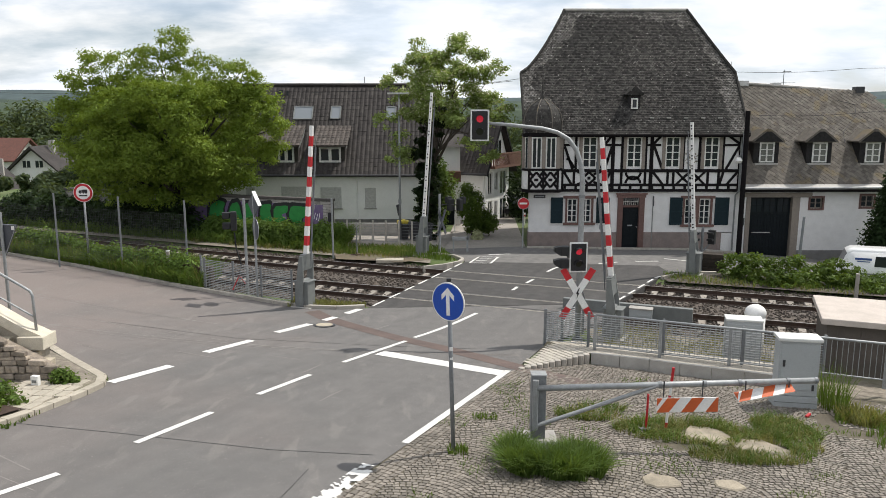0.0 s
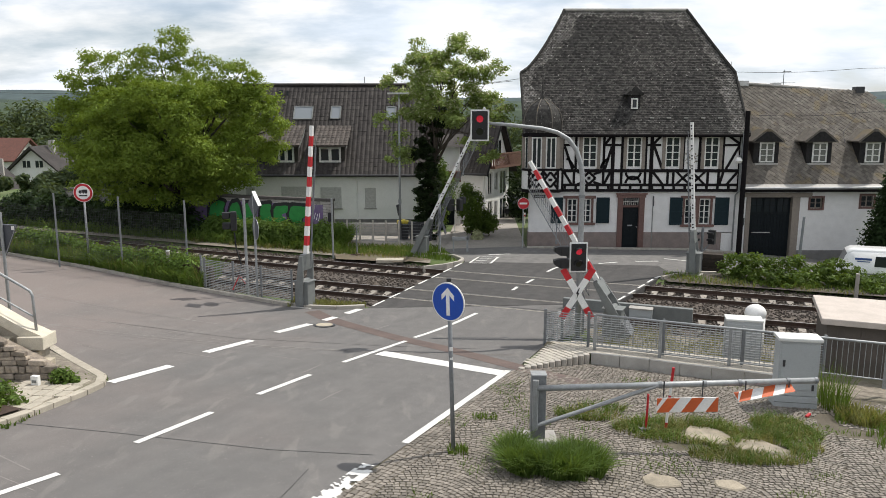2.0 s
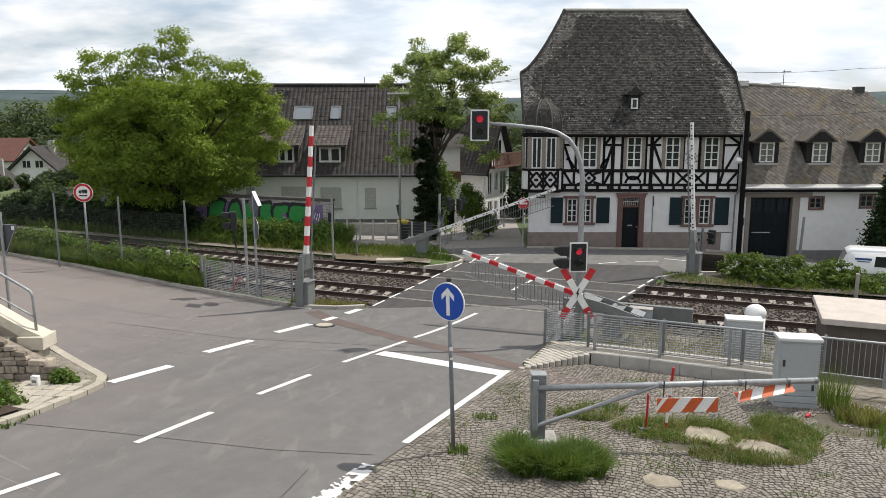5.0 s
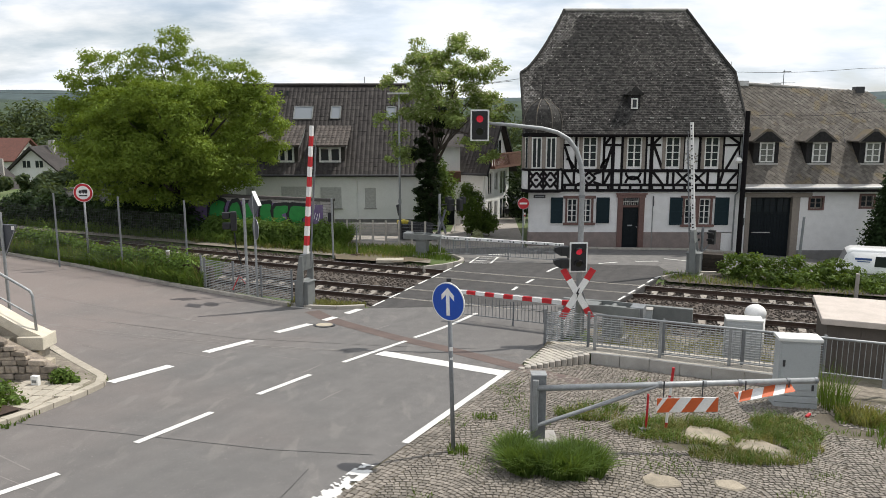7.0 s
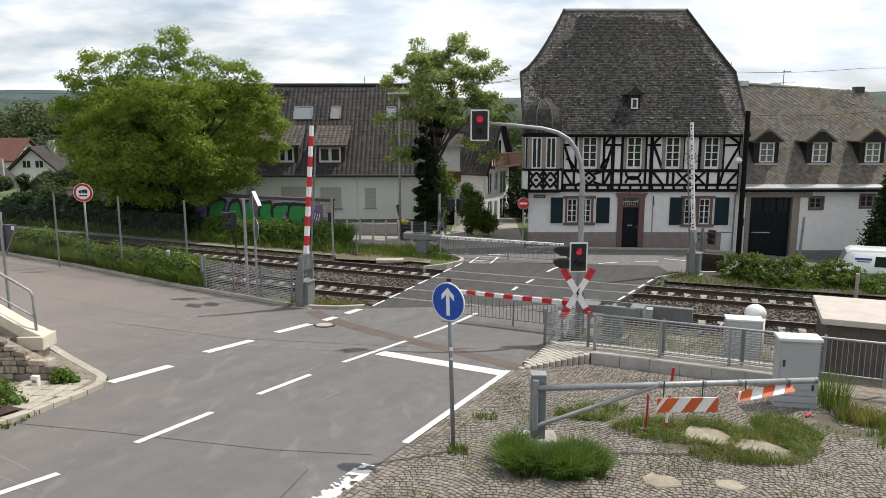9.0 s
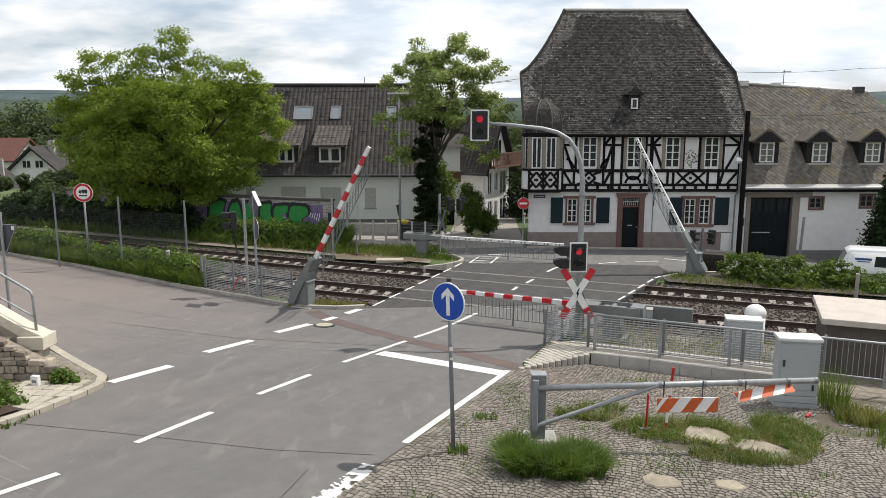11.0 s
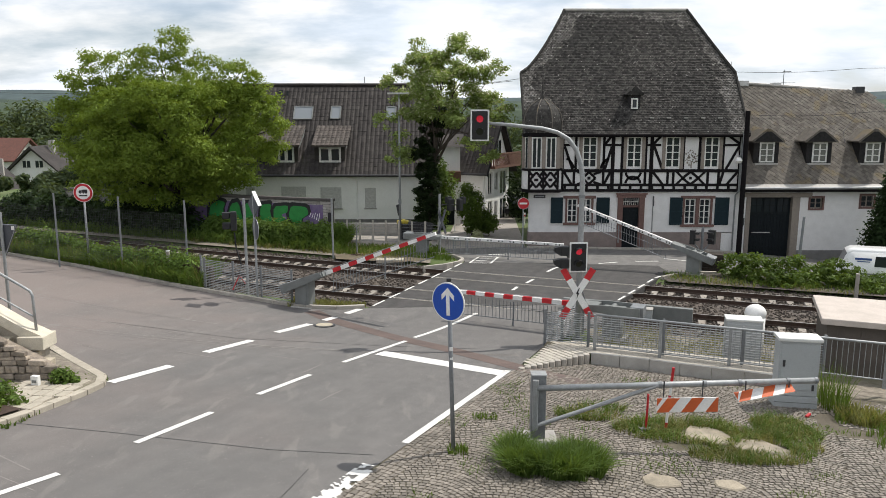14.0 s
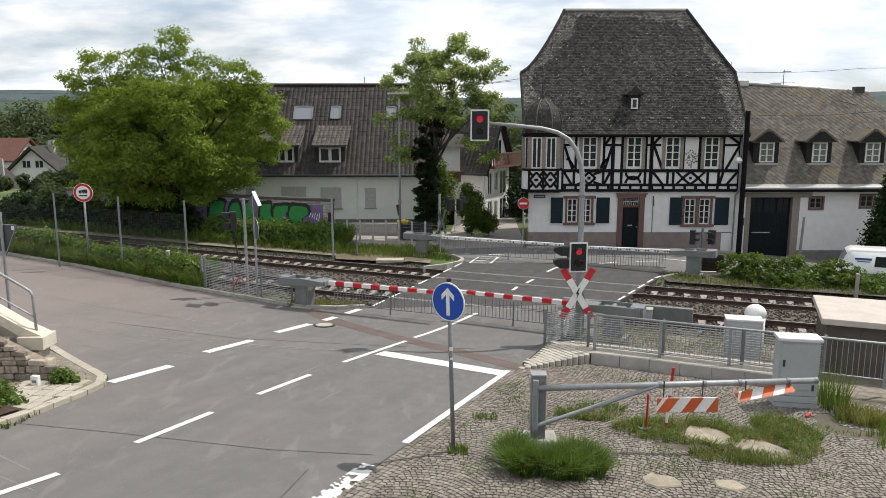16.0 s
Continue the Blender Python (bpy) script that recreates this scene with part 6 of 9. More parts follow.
def build_trees():
    # the broad tree behind the fence
    t = thing("tree", "broad leafy green deciduous tree behind the wire fence", "tree")
    lb = lobes((-15.6, 43.0, 5.9), (6.4, 4.4, 4.5), 62, 3, (0.16, 0.26))
    lb += lobes((-16.2, 43.0, 4.6), (6.0, 3.8, 3.3), 26, 4, (0.22, 0.32))
    lb += [(-15.4, 43, 11.0, .7, .8, .9), (-14.6, 43, 10.5, 0.8, 0.9, 0.9), (-16.2, 43, 10.0, 0.9, 1, .8), (-13.3, 43, 9.5, 0.9, 1, .8),
           (-19.9, 43, 9.9, 0.6, .7, .6), (-18.6, 43, 9.6, .8, .9, .7), (-17.4, 43, 9.9, .7, .8, .6), (-21.0, 43, 8.9, 0.7, .8, .5),
           (-11.6, 43, 9.3, .7, .8, .6), (-10.7, 43, 8.7, .7, .8, .6), (-10.0, 43, 7.4, .7, .9, .8), (-9.6, 43, 6.2, .6, .8, .6), (-9.9, 43, 4.9, .7, .8, .6), (-11.3, 42, 3.4, .9, .8, .5),
           (-21.6, 43, 7.4, .8, .8, .6), (-21.3, 43, 6.2, .8, .8, .6), (-21.4, 43, 5.0, .9, .8, .7), (-20.9, 43, 3.9, .9, .8, .7), (-20.2, 42.6, 3.0, 1.0, .8, .7), (-18.5, 42, 2.4, 1.0, .8, .6), (-16.5, 42, 2.2, 1.0, .8, .6), (-13.8, 42, 2.5, 1.0, .8, .6),
           (-18.8, 43, 8.7, 1.0, .9, .8), (-17.3, 43, 9.0, 1.0, .9, .8), (-15.8, 43, 9.2, 1.0, .9, .8), (-14.3, 43, 9.2, .9, .9, .8), (-12.6, 43, 8.6, .9, .9, .8), (-20.0, 43, 8.1, .9, .9, .7), (-20.6, 43, 7.2, .9, .9, .7), (-11.2, 43, 7.8, .8, .9, .7), (-16.6, 43, 8.2, 1.2, 1, .8), (-13.9, 43, 8.1, 1.2, 1, .8)]
    part("trunk", limbs(BM(), (-15.2, 43, land(-15, 43)), [(b[0], b[1], b[2]) for b in lb[::3]], 0.32, 5, 0.35), "bark", t)
    leaves("crown", clumps(lb, 14, (0.24, 0.46), 15) + [(b[0], b[1], b[2], b[3] * 0.85, b[4] * 0.85, b[5] * 0.85) for b in lb if b[2] < 8.5] * 2, 215000, 0.078, 11, "leaf", t, "", 0.22)
    # the locust tree with its ivy-clad trunk
    t = thing("tree", "flowering locust tree with an ivy-covered trunk beside the white house", "tree")
    lb = lobes((0.05, 42.0, 8.5), (3.5, 2.4, 2.6), 46, 8, (0.09, 0.16))
    lb += [(-3.0, 42, 8.6, .5, .5, .4), (-3.2, 42, 6.6, 0.6, 0.6, 0.5), (3.4, 42, 7.6, .6, .6, .5), (3.0, 42, 6.6, .7, .6, .5), (2.9, 42, 9.4, 0.6, 0.6, 0.4), (1.0, 42, 10.9, .6, .5, .4), (-1.6, 42, 10.6, .6, .5, .4),
           (-2.2, 42, 5.4, 0.7, 0.6, 0.8), (-2.6, 42, 4.4, 0.6, 0.5, 0.5), (1.8, 42, 5.3, .7, .6, .5), (2.6, 42, 4.6, .5, .5, .4)]
    part("trunk", limbs(BM(), (-0.95, 42, land(-1, 42)), [(b[0], b[1], b[2]) for b in lb[::2]], 0.13, 6, 0.62), "bark", t)
    sprays = clumps(lb, 8, (0.18, 0.36), 16, 0.8)
    leaves("crown", sprays, 34000, 0.075, 12, "leaf_light", t, "", 0.3)
    leaves("blossom", [b for b in sprays if b[2] > 7.0], 5200, 0.085, 13, "blossom", t, "cream hanging blossom", 0.3)
    iv = [(-0.95 + 0.1 * math.sin(k * 2.1), 42, 0.3 + 0.55 * k, 0.66 + 0.17 * math.sin(k * 1.7), 0.6, 0.6) for k in range(10)] + [(-0.8, 42, 6.2, 0.8, .6, .7), (-0.4, 42, 6.9, .6, .5, .6)]
    leaves("ivy", clumps(iv, 12, (0.16, 0.3), 17), 15000, 0.085, 14, "ivy", t, "dark green ivy on the trunk")


build_trees()
# ---------------- crossing gear ----------------
Z = Vector((0, 0, 1))


def swing(pivot, heading, sign, angle):
    """The arm's pose: x along the arm, turned up by the angle."""
    d = Vector((sign * math.cos(radians(heading)), -sign * math.sin(radians(heading)), 0))
    side = Z.cross(d)
    a = radians(angle)
    x = d * math.cos(a) + Z * math.sin(a)
    z = -d * math.sin(a) + Z * math.cos(a)
    m = Matrix((x, side, z)).transposed().to_4x4()
    m.translation = pivot
    return m


GATES = []
SKIRTS = []


def barrier(pivot, heading, sign, length, rows, striped, label):
    """A half barrier: fixed drive box, and a swinging arm with counterweight, stripes and a hanging rod skirt."""
    px, py, pz = pivot
    g = land(px, py)
    d = Vector((sign * math.cos(radians(heading)), -sign * math.sin(radians(heading)), 0))
    rot = math.degrees(math.atan2(d.y, d.x))
    b = thing("level_crossing_barrier", label, "barrier", pose(px, py, g, 0, 0, rot), group="crossing barriers")
    part("drive_box", box(BM(), -0.30, 0.26, -0.24, 0.24, -0.05, 0.92, 0.025), "grey_metal", b)
    part("box_lid", box(BM(), -0.34, 0.30, -0.28, 0.28, 0.921, 0.97, 0.015), "grey_metal", b)
    part("box_door", box(BM(), -0.24, 0.20, -0.258, -0.242, 0.08, 0.82, 0.005), "grey_metal", b)
    part("foundation", box(BM(), -0.42, 0.40, -0.36, 0.36, -0.3, 0.04, 0.02), "concrete", b)
    arm = new("arm")
    arm.parent = b
    GATES.append((arm, rows, pz - g))
    part("bearing", rod(BM(), (0, -0.34, 0), (0, 0.34, 0), 0.09, seg=14), "grey_metal", arm)
    bm = BM()
    for y in (-0.32, 0.32):
        prism(bm, [(-0.85, -0.16), (-0.85, 0.12), (0.2, 0.13), (0.95, 0.07), (0.95, -0.07), (0.2, -0.13)], "y", y - 0.03, y + 0.03)
    part("side_arm", bm, "grey_metal", arm)
    part("counterweight", box(BM(), -0.95, -0.55, -0.29, 0.29, -0.17, 0.15, 0.02), "galv_dull", arm)
    part("arm_root", box(BM(), 0.42, 1.0, -0.29, 0.29, -0.08, 0.08, 0.01), "grey_metal", arm)
    x = 0.95
    n = 13 if striped else 11
    seg = (length - 0.95) / n
    for i in range(n):
        r0, r1 = 0.075 - 0.02 * i / n, 0.075 - 0.02 * (i + 1) / n
        red = striped and i % 2 == 1
        bm = BM()
        a, c = x + i * seg, x + (i + 1) * seg
        v0 = [bm.verts.new((a, y, z)) for y, z in ((-r0, -r0), (r0, -r0), (r0, r0), (-r0, r0))]
        v1 = [bm.verts.new((c, y, z)) for y, z in ((-r1, -r1), (r1, -r1), (r1, r1), (-r1, r1))]
        for k in range(4):
            bm.faces.new((v0[k], v0[(k + 1) % 4], v1[(k + 1) % 4], v1[k]))
        bm.faces.new(v0[::-1]); bm.faces.new(v1)
        part("stripe", bm, "red_paint" if red else "white_paint", arm)
        if not striped:
            for k in (0.35, 0.65):
                xx = a + (c - a) * k
                part("rivet", rod(BM(), (xx, -r0 - 0.008, -0.01), (xx, r0 + 0.008, -0.01), 0.036, seg=8), "black", arm)
    if striped:
        part("lightning_wire", rod(BM(), (0.9, 0, 0.10), (length - 0.1, 0, 0.08), 0.012, seg=6), "galv", arm)
    # skirt: rods that hang plumb from the arm, and a foot rail that they carry
    hang = 0.60
    rail = part("skirt_rail", rod(BM(), (1.15, 0, 0), (length - 0.12, 0, 0), 0.017, seg=6), "galv_dull", arm, "thin foot rail of the skirt")
    SKIRTS.append((rail, rows, 0.0, hang, True))
    mid = part("skirt_rail", rod(BM(), (1.15, 0, 0), (length - 0.12, 0, 0), 0.009, seg=6), "galv_dull", arm)
    SKIRTS.append((mid, rows, 0.0, 0.22, True))
    k = int((length - 1.4) / 0.125)
    first = None
    for i in range(k):
        xx = 1.2 + i * 0.125
        if first is None:
            first = part("skirt_rod", rod(BM(), (0, 0, 0.0), (0, 0, -hang), 0.010, seg=4), "galv_dull", arm)
            o = first
        else:
            o = shared("skirt_rod", first, arm, Matrix.Identity(4))
        SKIRTS.append((o, rows, xx, 0.0, False))
    leg = part("support_leg", rod(rod(BM(), (0, 0, 0), (0, 0, -0.78), 0.022, seg=8), (0, 0, -0.66), (0, 0, -0.79), 0.035, seg=8), "galv_dull", arm, "swinging support leg")
    SKIRTS.append((leg, rows, length * 0.62, 0.0, False))
    return b


ROWS_NEAR_OPEN = [(0.0, 84), (0.3, 82.7), (0.6, 79.3), (1.2, 70), (1.5, 65.5), (2.0, 57.8), (2.5, 50), (3.0, 42.3), (3.5, 35.8), (4.0, 28.8), (4.2, 26), (5.0, 15.3), (5.8, 5.0), (6.2, 1.2), (6.5, 0), (16.0, 0)]
ROWS_FAR_FIRST = [(0.0, 86), (0.3, 85.8), (0.6, 84), (1.2, 75.5), (1.5, 71), (2.0, 63.5), (3.0, 48.3), (3.5, 41.5), (4.0, 34.5), (4.2, 31.8), (5.0, 21.0), (5.8, 10.5), (6.3, 4.6), (6.6, 1.0), (6.9, -0.8), (16.0, -0.8)]
ROWS_NEAR_LATER = [(0.0, 85), (9.2, 85), (9.6, 82.5), (10.3, 71.5), (11.3, 56.3), (11.8, 49.3), (12.5, 40), (13.0, 33.6), (13.8, 24), (14.6, 14.3), (15.0, 9.6), (15.3, 5.2), (15.6, 1.2), (15.8, 0.5), (16.0, 0.5)]
ROWS_FAR_LATER = [(0.0, 86), (9.2, 86), (9.6, 83.5), (10.3, 72), (11.3, 56.5), (11.8, 48.8), (12.5, 38.5), (13.0, 31.8), (13.8, 21), (14.2, 15.8), (14.6, 10.4), (15.0, 5.0), (15.3, 1.0), (15.6, -1.3), (16.0, -2)]
barrier((5.22, 21.88, 0.95), 25, -1, 5.2, ROWS_NEAR_OPEN, True, "red and white striped half barrier arm with a hanging rod skirt")
barrier((-1.01, 36.12, 0.95), 17, 1, 7.0, ROWS_FAR_FIRST, False, "white half barrier arm with dark rivets on a grey drive box")
barrier((-4.95, 25.76, 0.95), 23, 1, 5.5, ROWS_NEAR_LATER, True, "red and white striped half barrier arm that closes last")
barrier((10.93, 31.5, 0.95), 29, -1, 5.6, ROWS_FAR_LATER, False, "white half barrier arm beside the hedge on a grey drive box")


def signal_head(parent, m, red=True):
    """A two-lamp signal on a white-edged black board; it faces -y."""
    s = new("signal_head")
    s.parent = parent
    s.matrix_basis = m
    part("board_edge", box(BM(), -0.27, 0.27, 0.0, 0.035, -0.45, 0.45, 0.03), "white_paint", s, "white border of the signal board")
    part("board", box(BM(), -0.225, 0.225, -0.012, 0.0, -0.405, 0.405, 0.01), "black", s)
    part("housing", box(BM(), -0.17, 0.17, 0.035, 0.25, -0.38, 0.38, 0.03), "black", s)
    for z, mat in ((0.18, "red_glow" if red else "lens_dark"), (-0.18, "lens_dark")):
        part("lens", rod(BM(), (0, -0.03, z), (0, 0.0, z), 0.10, seg=20), mat, s, "glowing red lamp lens" if mat == "red_glow" else "dark lamp lens")
        bm = BM()
        n, r = 12, 0.135
        a0 = [bm.verts.new((r * math.cos(math.pi * k / n), -0.012, z + r * math.sin(math.pi * k / n) - 0.02)) for k in range(n + 1)]
        a1 = [bm.verts.new((r * math.cos(math.pi * k / n), -0.20, z + r * math.sin(math.pi * k / n) - 0.02)) for k in range(n + 1)]
        b0 = [bm.verts.new((.92 * r * math.cos(math.pi * k / n), -0.012, z + .92 * r * math.sin(math.pi * k / n) - 0.02)) for k in range(n + 1)]
        b1 = [bm.verts.new((.92 * r * math.cos(math.pi * k / n), -0.20, z + .92 * r * math.sin(math.pi * k / n) - 0.02)) for k in range(n + 1)]
        for k in range(n):
            bm.faces.new((a0[k], a1[k], a1[k + 1], a0[k + 1]))
            bm.faces.new((b0[k + 1], b1[k + 1], b1[k], b0[k]))
            bm.faces.new((a1[k], b1[k], b1[k + 1], a1[k + 1]))
        part("hood", bm, "black", s)
    return s


def st_andrew(parent, m, half_w=0.45, half_h=0.75, back=False):
    """The crossed arms before a railway, white with red ends; they face -y."""
    c = new("warning_cross")
    c.parent = parent
    c.matrix_basis = m
    for k, s in enumerate((1, -1)):
        L = math.hypot(half_w, half_h)
        for i, (a, b, mat) in enumerate(((-1, -0.58, "red_paint"), (-0.58, 0.58, "white_paint"), (0.58, 1, "red_paint"))):
            if back:
                mat = "sign_back"
            p0 = Vector((s * half_w * a, half_h * a))
            p1 = Vector((s * half_w * b, half_h * b))
            part("cross_arm", beam_bm(BM(), p0, p1, 0.19, -0.02 - k * 0.022, -k * 0.022), mat, c)
    if not back:
        bm = BM()
        prism(bm, [(0.03, 0.17), (-0.05, 0.0), (-0.005, 0.0), (-0.03, -0.16), (0.055, 0.03), (0.01, 0.03), (0.06, 0.17)], "y", -0.055, -0.047)
        part("lightning_bolt", bm, "black", c, "black lightning bolt")
    return c


def build_signals():
    # curved cantilever mast with two heads and the warning cross
    g = land(4.08, 21.5)
    s = thing("signal_mast", "galvanised curved signal mast with red lights and a warning cross", "traffic signal", pose(4.08, 21.5, 0))
    part("mast", tube(BM(), [(0, 0, g - 0.1), (0, 0, 3.0), (0.0, 0, 4.9), (-0.05, 0, 5.3), (-0.2, 0, 5.75), (-0.45, 0, 6.08), (-0.78, 0, 6.27), (-1.2, 0, 6.38), (-2.0, 0, 6.47), (-2.85, 0, 6.54)],
                     [0.085, 0.085, 0.075, 0.073, 0.07, 0.066, 0.062, 0.058, 0.052, 0.045], 12), "galv", s, "", True)
    part("collar", rod(BM(), (0, 0, 4.38), (0, 0, 4.46), 0.095, seg=14), "galv_dull", s)
    part("mast_foot", rod(BM(), (0, 0, g - 0.05), (0, 0, g + 0.1), 0.16, seg=14), "galv_dull", s)
    signal_head(s, pose(-3.02, -0.06, 6.47, 0, 0, -4))
    signal_head(s, pose(-0.08, -0.20, 2.63, 0, 0, 4))
    for z in (2.82, 2.44):
        bm = BM()
        box(bm, -0.62, -0.36, -0.26, -0.02, z - 0.14, z + 0.14, 0.03)
        prism(bm, [(-0.62, z + 0.14), (-0.80, z + 0.10), (-0.80, z - 0.02), (-0.62, z - 0.14)], "y", -0.25, -0.03)
        part("side_lamp", bm, "black", s, "black side-facing lamp")
    part("bracket", rod(BM(), (-0.4, -0.12, 2.63), (0.0, -0.05, 2.63), 0.03), "black", s)
    st_andrew(s, pose(-0.07, -0.13, 1.52))
    part("stay", rod(rod(BM(), (0, 0, 1.9), (0.25, 0.25, 1.2), 0.015), (0.25, 0.25, 1.2), (0.5, 0.5, 0.3), 0.015), "galv_dull", s)
    # far side, beside the hedge: two black heads on a mast, red unlit side towards the tracks
    g = land(11.55, 32.3)
    s = thing("signal_mast", "short signal mast with two black lamp heads behind the far barrier", "traffic signal", pose(11.55, 32.3, 0))
    part("mast", rod(BM(), (0, 0, g), (0, 0, 1.95), 0.06, seg=12), "galv_dull", s)
    part("bracket", rod(rod(BM(), (-0.42, 0, 1.3), (0, 0, 0.8), 0.03), (0.42, 0, 1.3), (0, 0, 0.8), 0.03), "galv_dull", s)
    for x, rz in ((-0.42, 60), (0.42, -40)):
        hd = new("lamp_head")
        hd.parent = s
        hd.matrix_basis = pose(x, 0, 1.5, 0, 0, rz)
        part("housing", box(BM(), -0.15, 0.15, -0.1, 0.12, -0.32, 0.32, 0.03), "black", hd)
        for zz in (0.14, -0.14):
            part("hood", box(BM(), -0.13, 0.13, -0.28, -0.1, zz, zz + 0.08), "black", hd)
    # far side, by the locust tree: seen from behind
    g = land(-0.15, 36.6)
    s = thing("signal_mast", "slim signal mast with black lamp heads, seen from behind", "traffic signal", pose(-0.17, 36.6, 0))
    part("mast", rod(BM(), (0, 0, g), (0, 0, 3.0), 0.06, seg=12), "galv", s)
    for x, rz in ((0.55, 30), (1.0, -50)):
        hd = new("lamp_head")
        hd.parent = s
        hd.matrix_basis = pose(x, 0.1, 2.45, 0, 0, rz)
        part("housing", box(BM(), -0.15, 0.15, -0.10, 0.12, -0.30, 0.30, 0.04), "black", hd)
        part("hood", box(BM(), -0.15, 0.15, 0.12, 0.32, 0.05, 0.38, 0.02), "black", hd)
    part("bracket", rod(BM(), (0, 0, 2.45), (1.0, 0.05, 2.45), 0.03), "black", s)
    st_andrew(s, pose(0.1, 0.1, 1.55, 0, 0, 62), 0.4, 0.62, True)
    # near side, left of the road: signal and cross turned away
    g = land(-7.5, 27.6)
    s = thing("signal_mast", "galvanised signal mast with a black lamp head turned away", "traffic signal", pose(-7.52, 27.6, 0))
    part("mast", rod(BM(), (0, 0, g), (0, 0, 3.72), 0.055, seg=12), "galv", s)
    hd = new("lamp_head")
    hd.parent = s
    hd.matrix_basis = pose(-0.42, 0.05, 2.85, 0, 0, 100)
    part("housing", box(BM(), -0.15, 0.15, -0.10, 0.12, -0.36, 0.36, 0.04), "black", hd)
    for zz in (0.10, -0.30):
        part("hood", box(BM(), -0.14, 0.14, 0.14, 0.42, zz, zz + 0.24, 0.03), "black", hd)
    part("cable", tube(BM(), [(-0.42, 0.05, 2.4), (-0.40, 0.1, 1.8), (-0.22, 0.05, 1.2), (-0.3, 0.0, 0.7)], 0.03, 6), "black", s)
    part("red_stay", rod(rod(BM(), (-0.3, 0, 0.75), (-0.55, -0.1, 0.2), 0.02), (-0.3, 0, 0.75), (-0.05, -0.1, 0.45), 0.02), "red_paint", s)


build_signals()


# ---------------- signs ----------------
def disc(bm, r, y0, y1, seg=36):
    return rod(bm, (0, y0, 0), (0, y1, 0), r, seg=seg)


def build_signs():
    g = land(0.19, 12.16)
    s = thing("direction_sign", "round blue sign with a white upward arrow on a grey pole", "traffic sign", pose(0.19, 12.16, g, 0, -1.6, 14))
    part("pole", rod(BM(), (0, 0.03, -0.2), (0, 0.03, 3.08), 0.038, seg=14), "galv_dull", s, "", True)
    part("pole_cap", rod(BM(), (0, 0.03, 3.08), (0, 0.03, 3.13), 0.042, seg=14), "black", s)
    f = new("sign_plate")
    f.parent = s
    f.matrix_basis = pose(-0.03, -0.02, 2.74, 0, 0, -50)
    part("plate", disc(BM(), 0.335, -0.01, 0.01), "white_paint", f)
    part("face", disc(BM(), 0.317, -0.014, -0.0102), "blue_sign", f, "blue sign face")
    bm = BM()
    prism(bm, [(-0.035, -0.24), (0.035, -0.24), (0.035, 0.12), (0.13, 0.02), (0.13, 0.115), (0.0, 0.245), (-0.13, 0.115), (-0.13, 0.02), (-0.035, 0.12)], "y", -0.018, -0.0142)
    part("arrow", bm, "white_paint", f, "white arrow pointing up")
    part("clamp", box(box(BM(), -0.05, 0.05, 0.0, 0.08, 0.12, 0.16), -0.05, 0.05, 0.0, 0.08, -0.16, -0.12), "galv", f)
    part("sticker", box(BM(), -0.03, 0.03, -0.012, 0.0, 1.86, 1.93), "white_paint", s)
    part("sticker", box(BM(), -0.028, 0.028, -0.012, 0.0, 1.70, 1.74), "white_paint", s)
    # lorry ban by the side road
    s = thing("ban_sign", "round red-rimmed sign banning lorries on a grey pole", "traffic sign", pose(-16.15, 32.9, land(-16.15, 32.9), 0, 0, 6))
    part("pole", rod(BM(), (0, 0.05, -0.2), (0, 0.05, 3.8), 0.045, seg=12), "galv", s, "", True)
    f = new("sign_plate")
    f.parent = s
    f.matrix_basis = pose(0, 0, 3.42)
    part("plate", disc(BM(), 0.42, -0.012, 0.012), "white_paint", f)
    part("rim", disc(BM(), 0.405, -0.016, -0.0122), "red_sign", f)
    part("face", disc(BM(), 0.30, -0.020, -0.0162), "white_paint", f)
    bm = BM()
    box(bm, -0.04, 0.19, -0.026, -0.0203, 0.0, 0.14)
    prism(bm, [(-0.19, 0.0), (-0.19, 0.06), (-0.14, 0.11), (-0.05, 0.11), (-0.05, 0.0)], "y", -0.026, -0.0203)
    for x in (-0.12, 0.02, 0.13):
        rod(bm, (x, -0.0265, -0.01), (x, -0.0205, -0.01), 0.035, seg=12)
    part("lorry_symbol", bm, "black", f, "black lorry symbol")
    part("text_bar", box(BM(), -0.17, 0.17, -0.025, -0.0203, -0.16, -0.10), "black", f)
    # no entry in the lane
    s = thing("no_entry_sign", "round red no-entry sign with a white bar beside the house corner", "traffic sign", pose(4.28, 38.9, land(4.28, 38.9)))
    part("pole", rod(BM(), (0, 0.05, -0.2), (0, 0.05, 2.75), 0.04, seg=10), "galv", s)
    part("plate", rod(BM(), (0, -0.012, 2.4), (0, 0.012, 2.4), 0.31, seg=32), "white_paint", s)
    part("face", rod(BM(), (0, -0.016, 2.4), (0, -0.0125, 2.4), 0.295, seg=32), "red_sign", s, "red sign face")
    part("bar", box(BM(), -0.2, 0.2, -0.02, -0.0165, 2.35, 2.45), "white_paint", s, "white bar")
    # two signs seen from behind at the grille fence
    s = thing("sign_post", "sign post with a diamond and a round sign seen from behind", "traffic sign", pose(-6.93, 26.75, land(-6.9, 26.75)))
    part("pole", rod(BM(), (0, 0, -0.2), (0, 0, 4.0), 0.045, seg=12), "galv", s)
    f = part("diamond_plate", box(BM(), -0.33, 0.33, -0.015, 0.015, -0.33, 0.33, 0.004), "sign_back", s, "dull grey back of a diamond sign")
    f.matrix_basis = pose(0.02, -0.05, 3.58, 0, 0, -50) @ pose(0, 0, 0, 0, 45, 0)
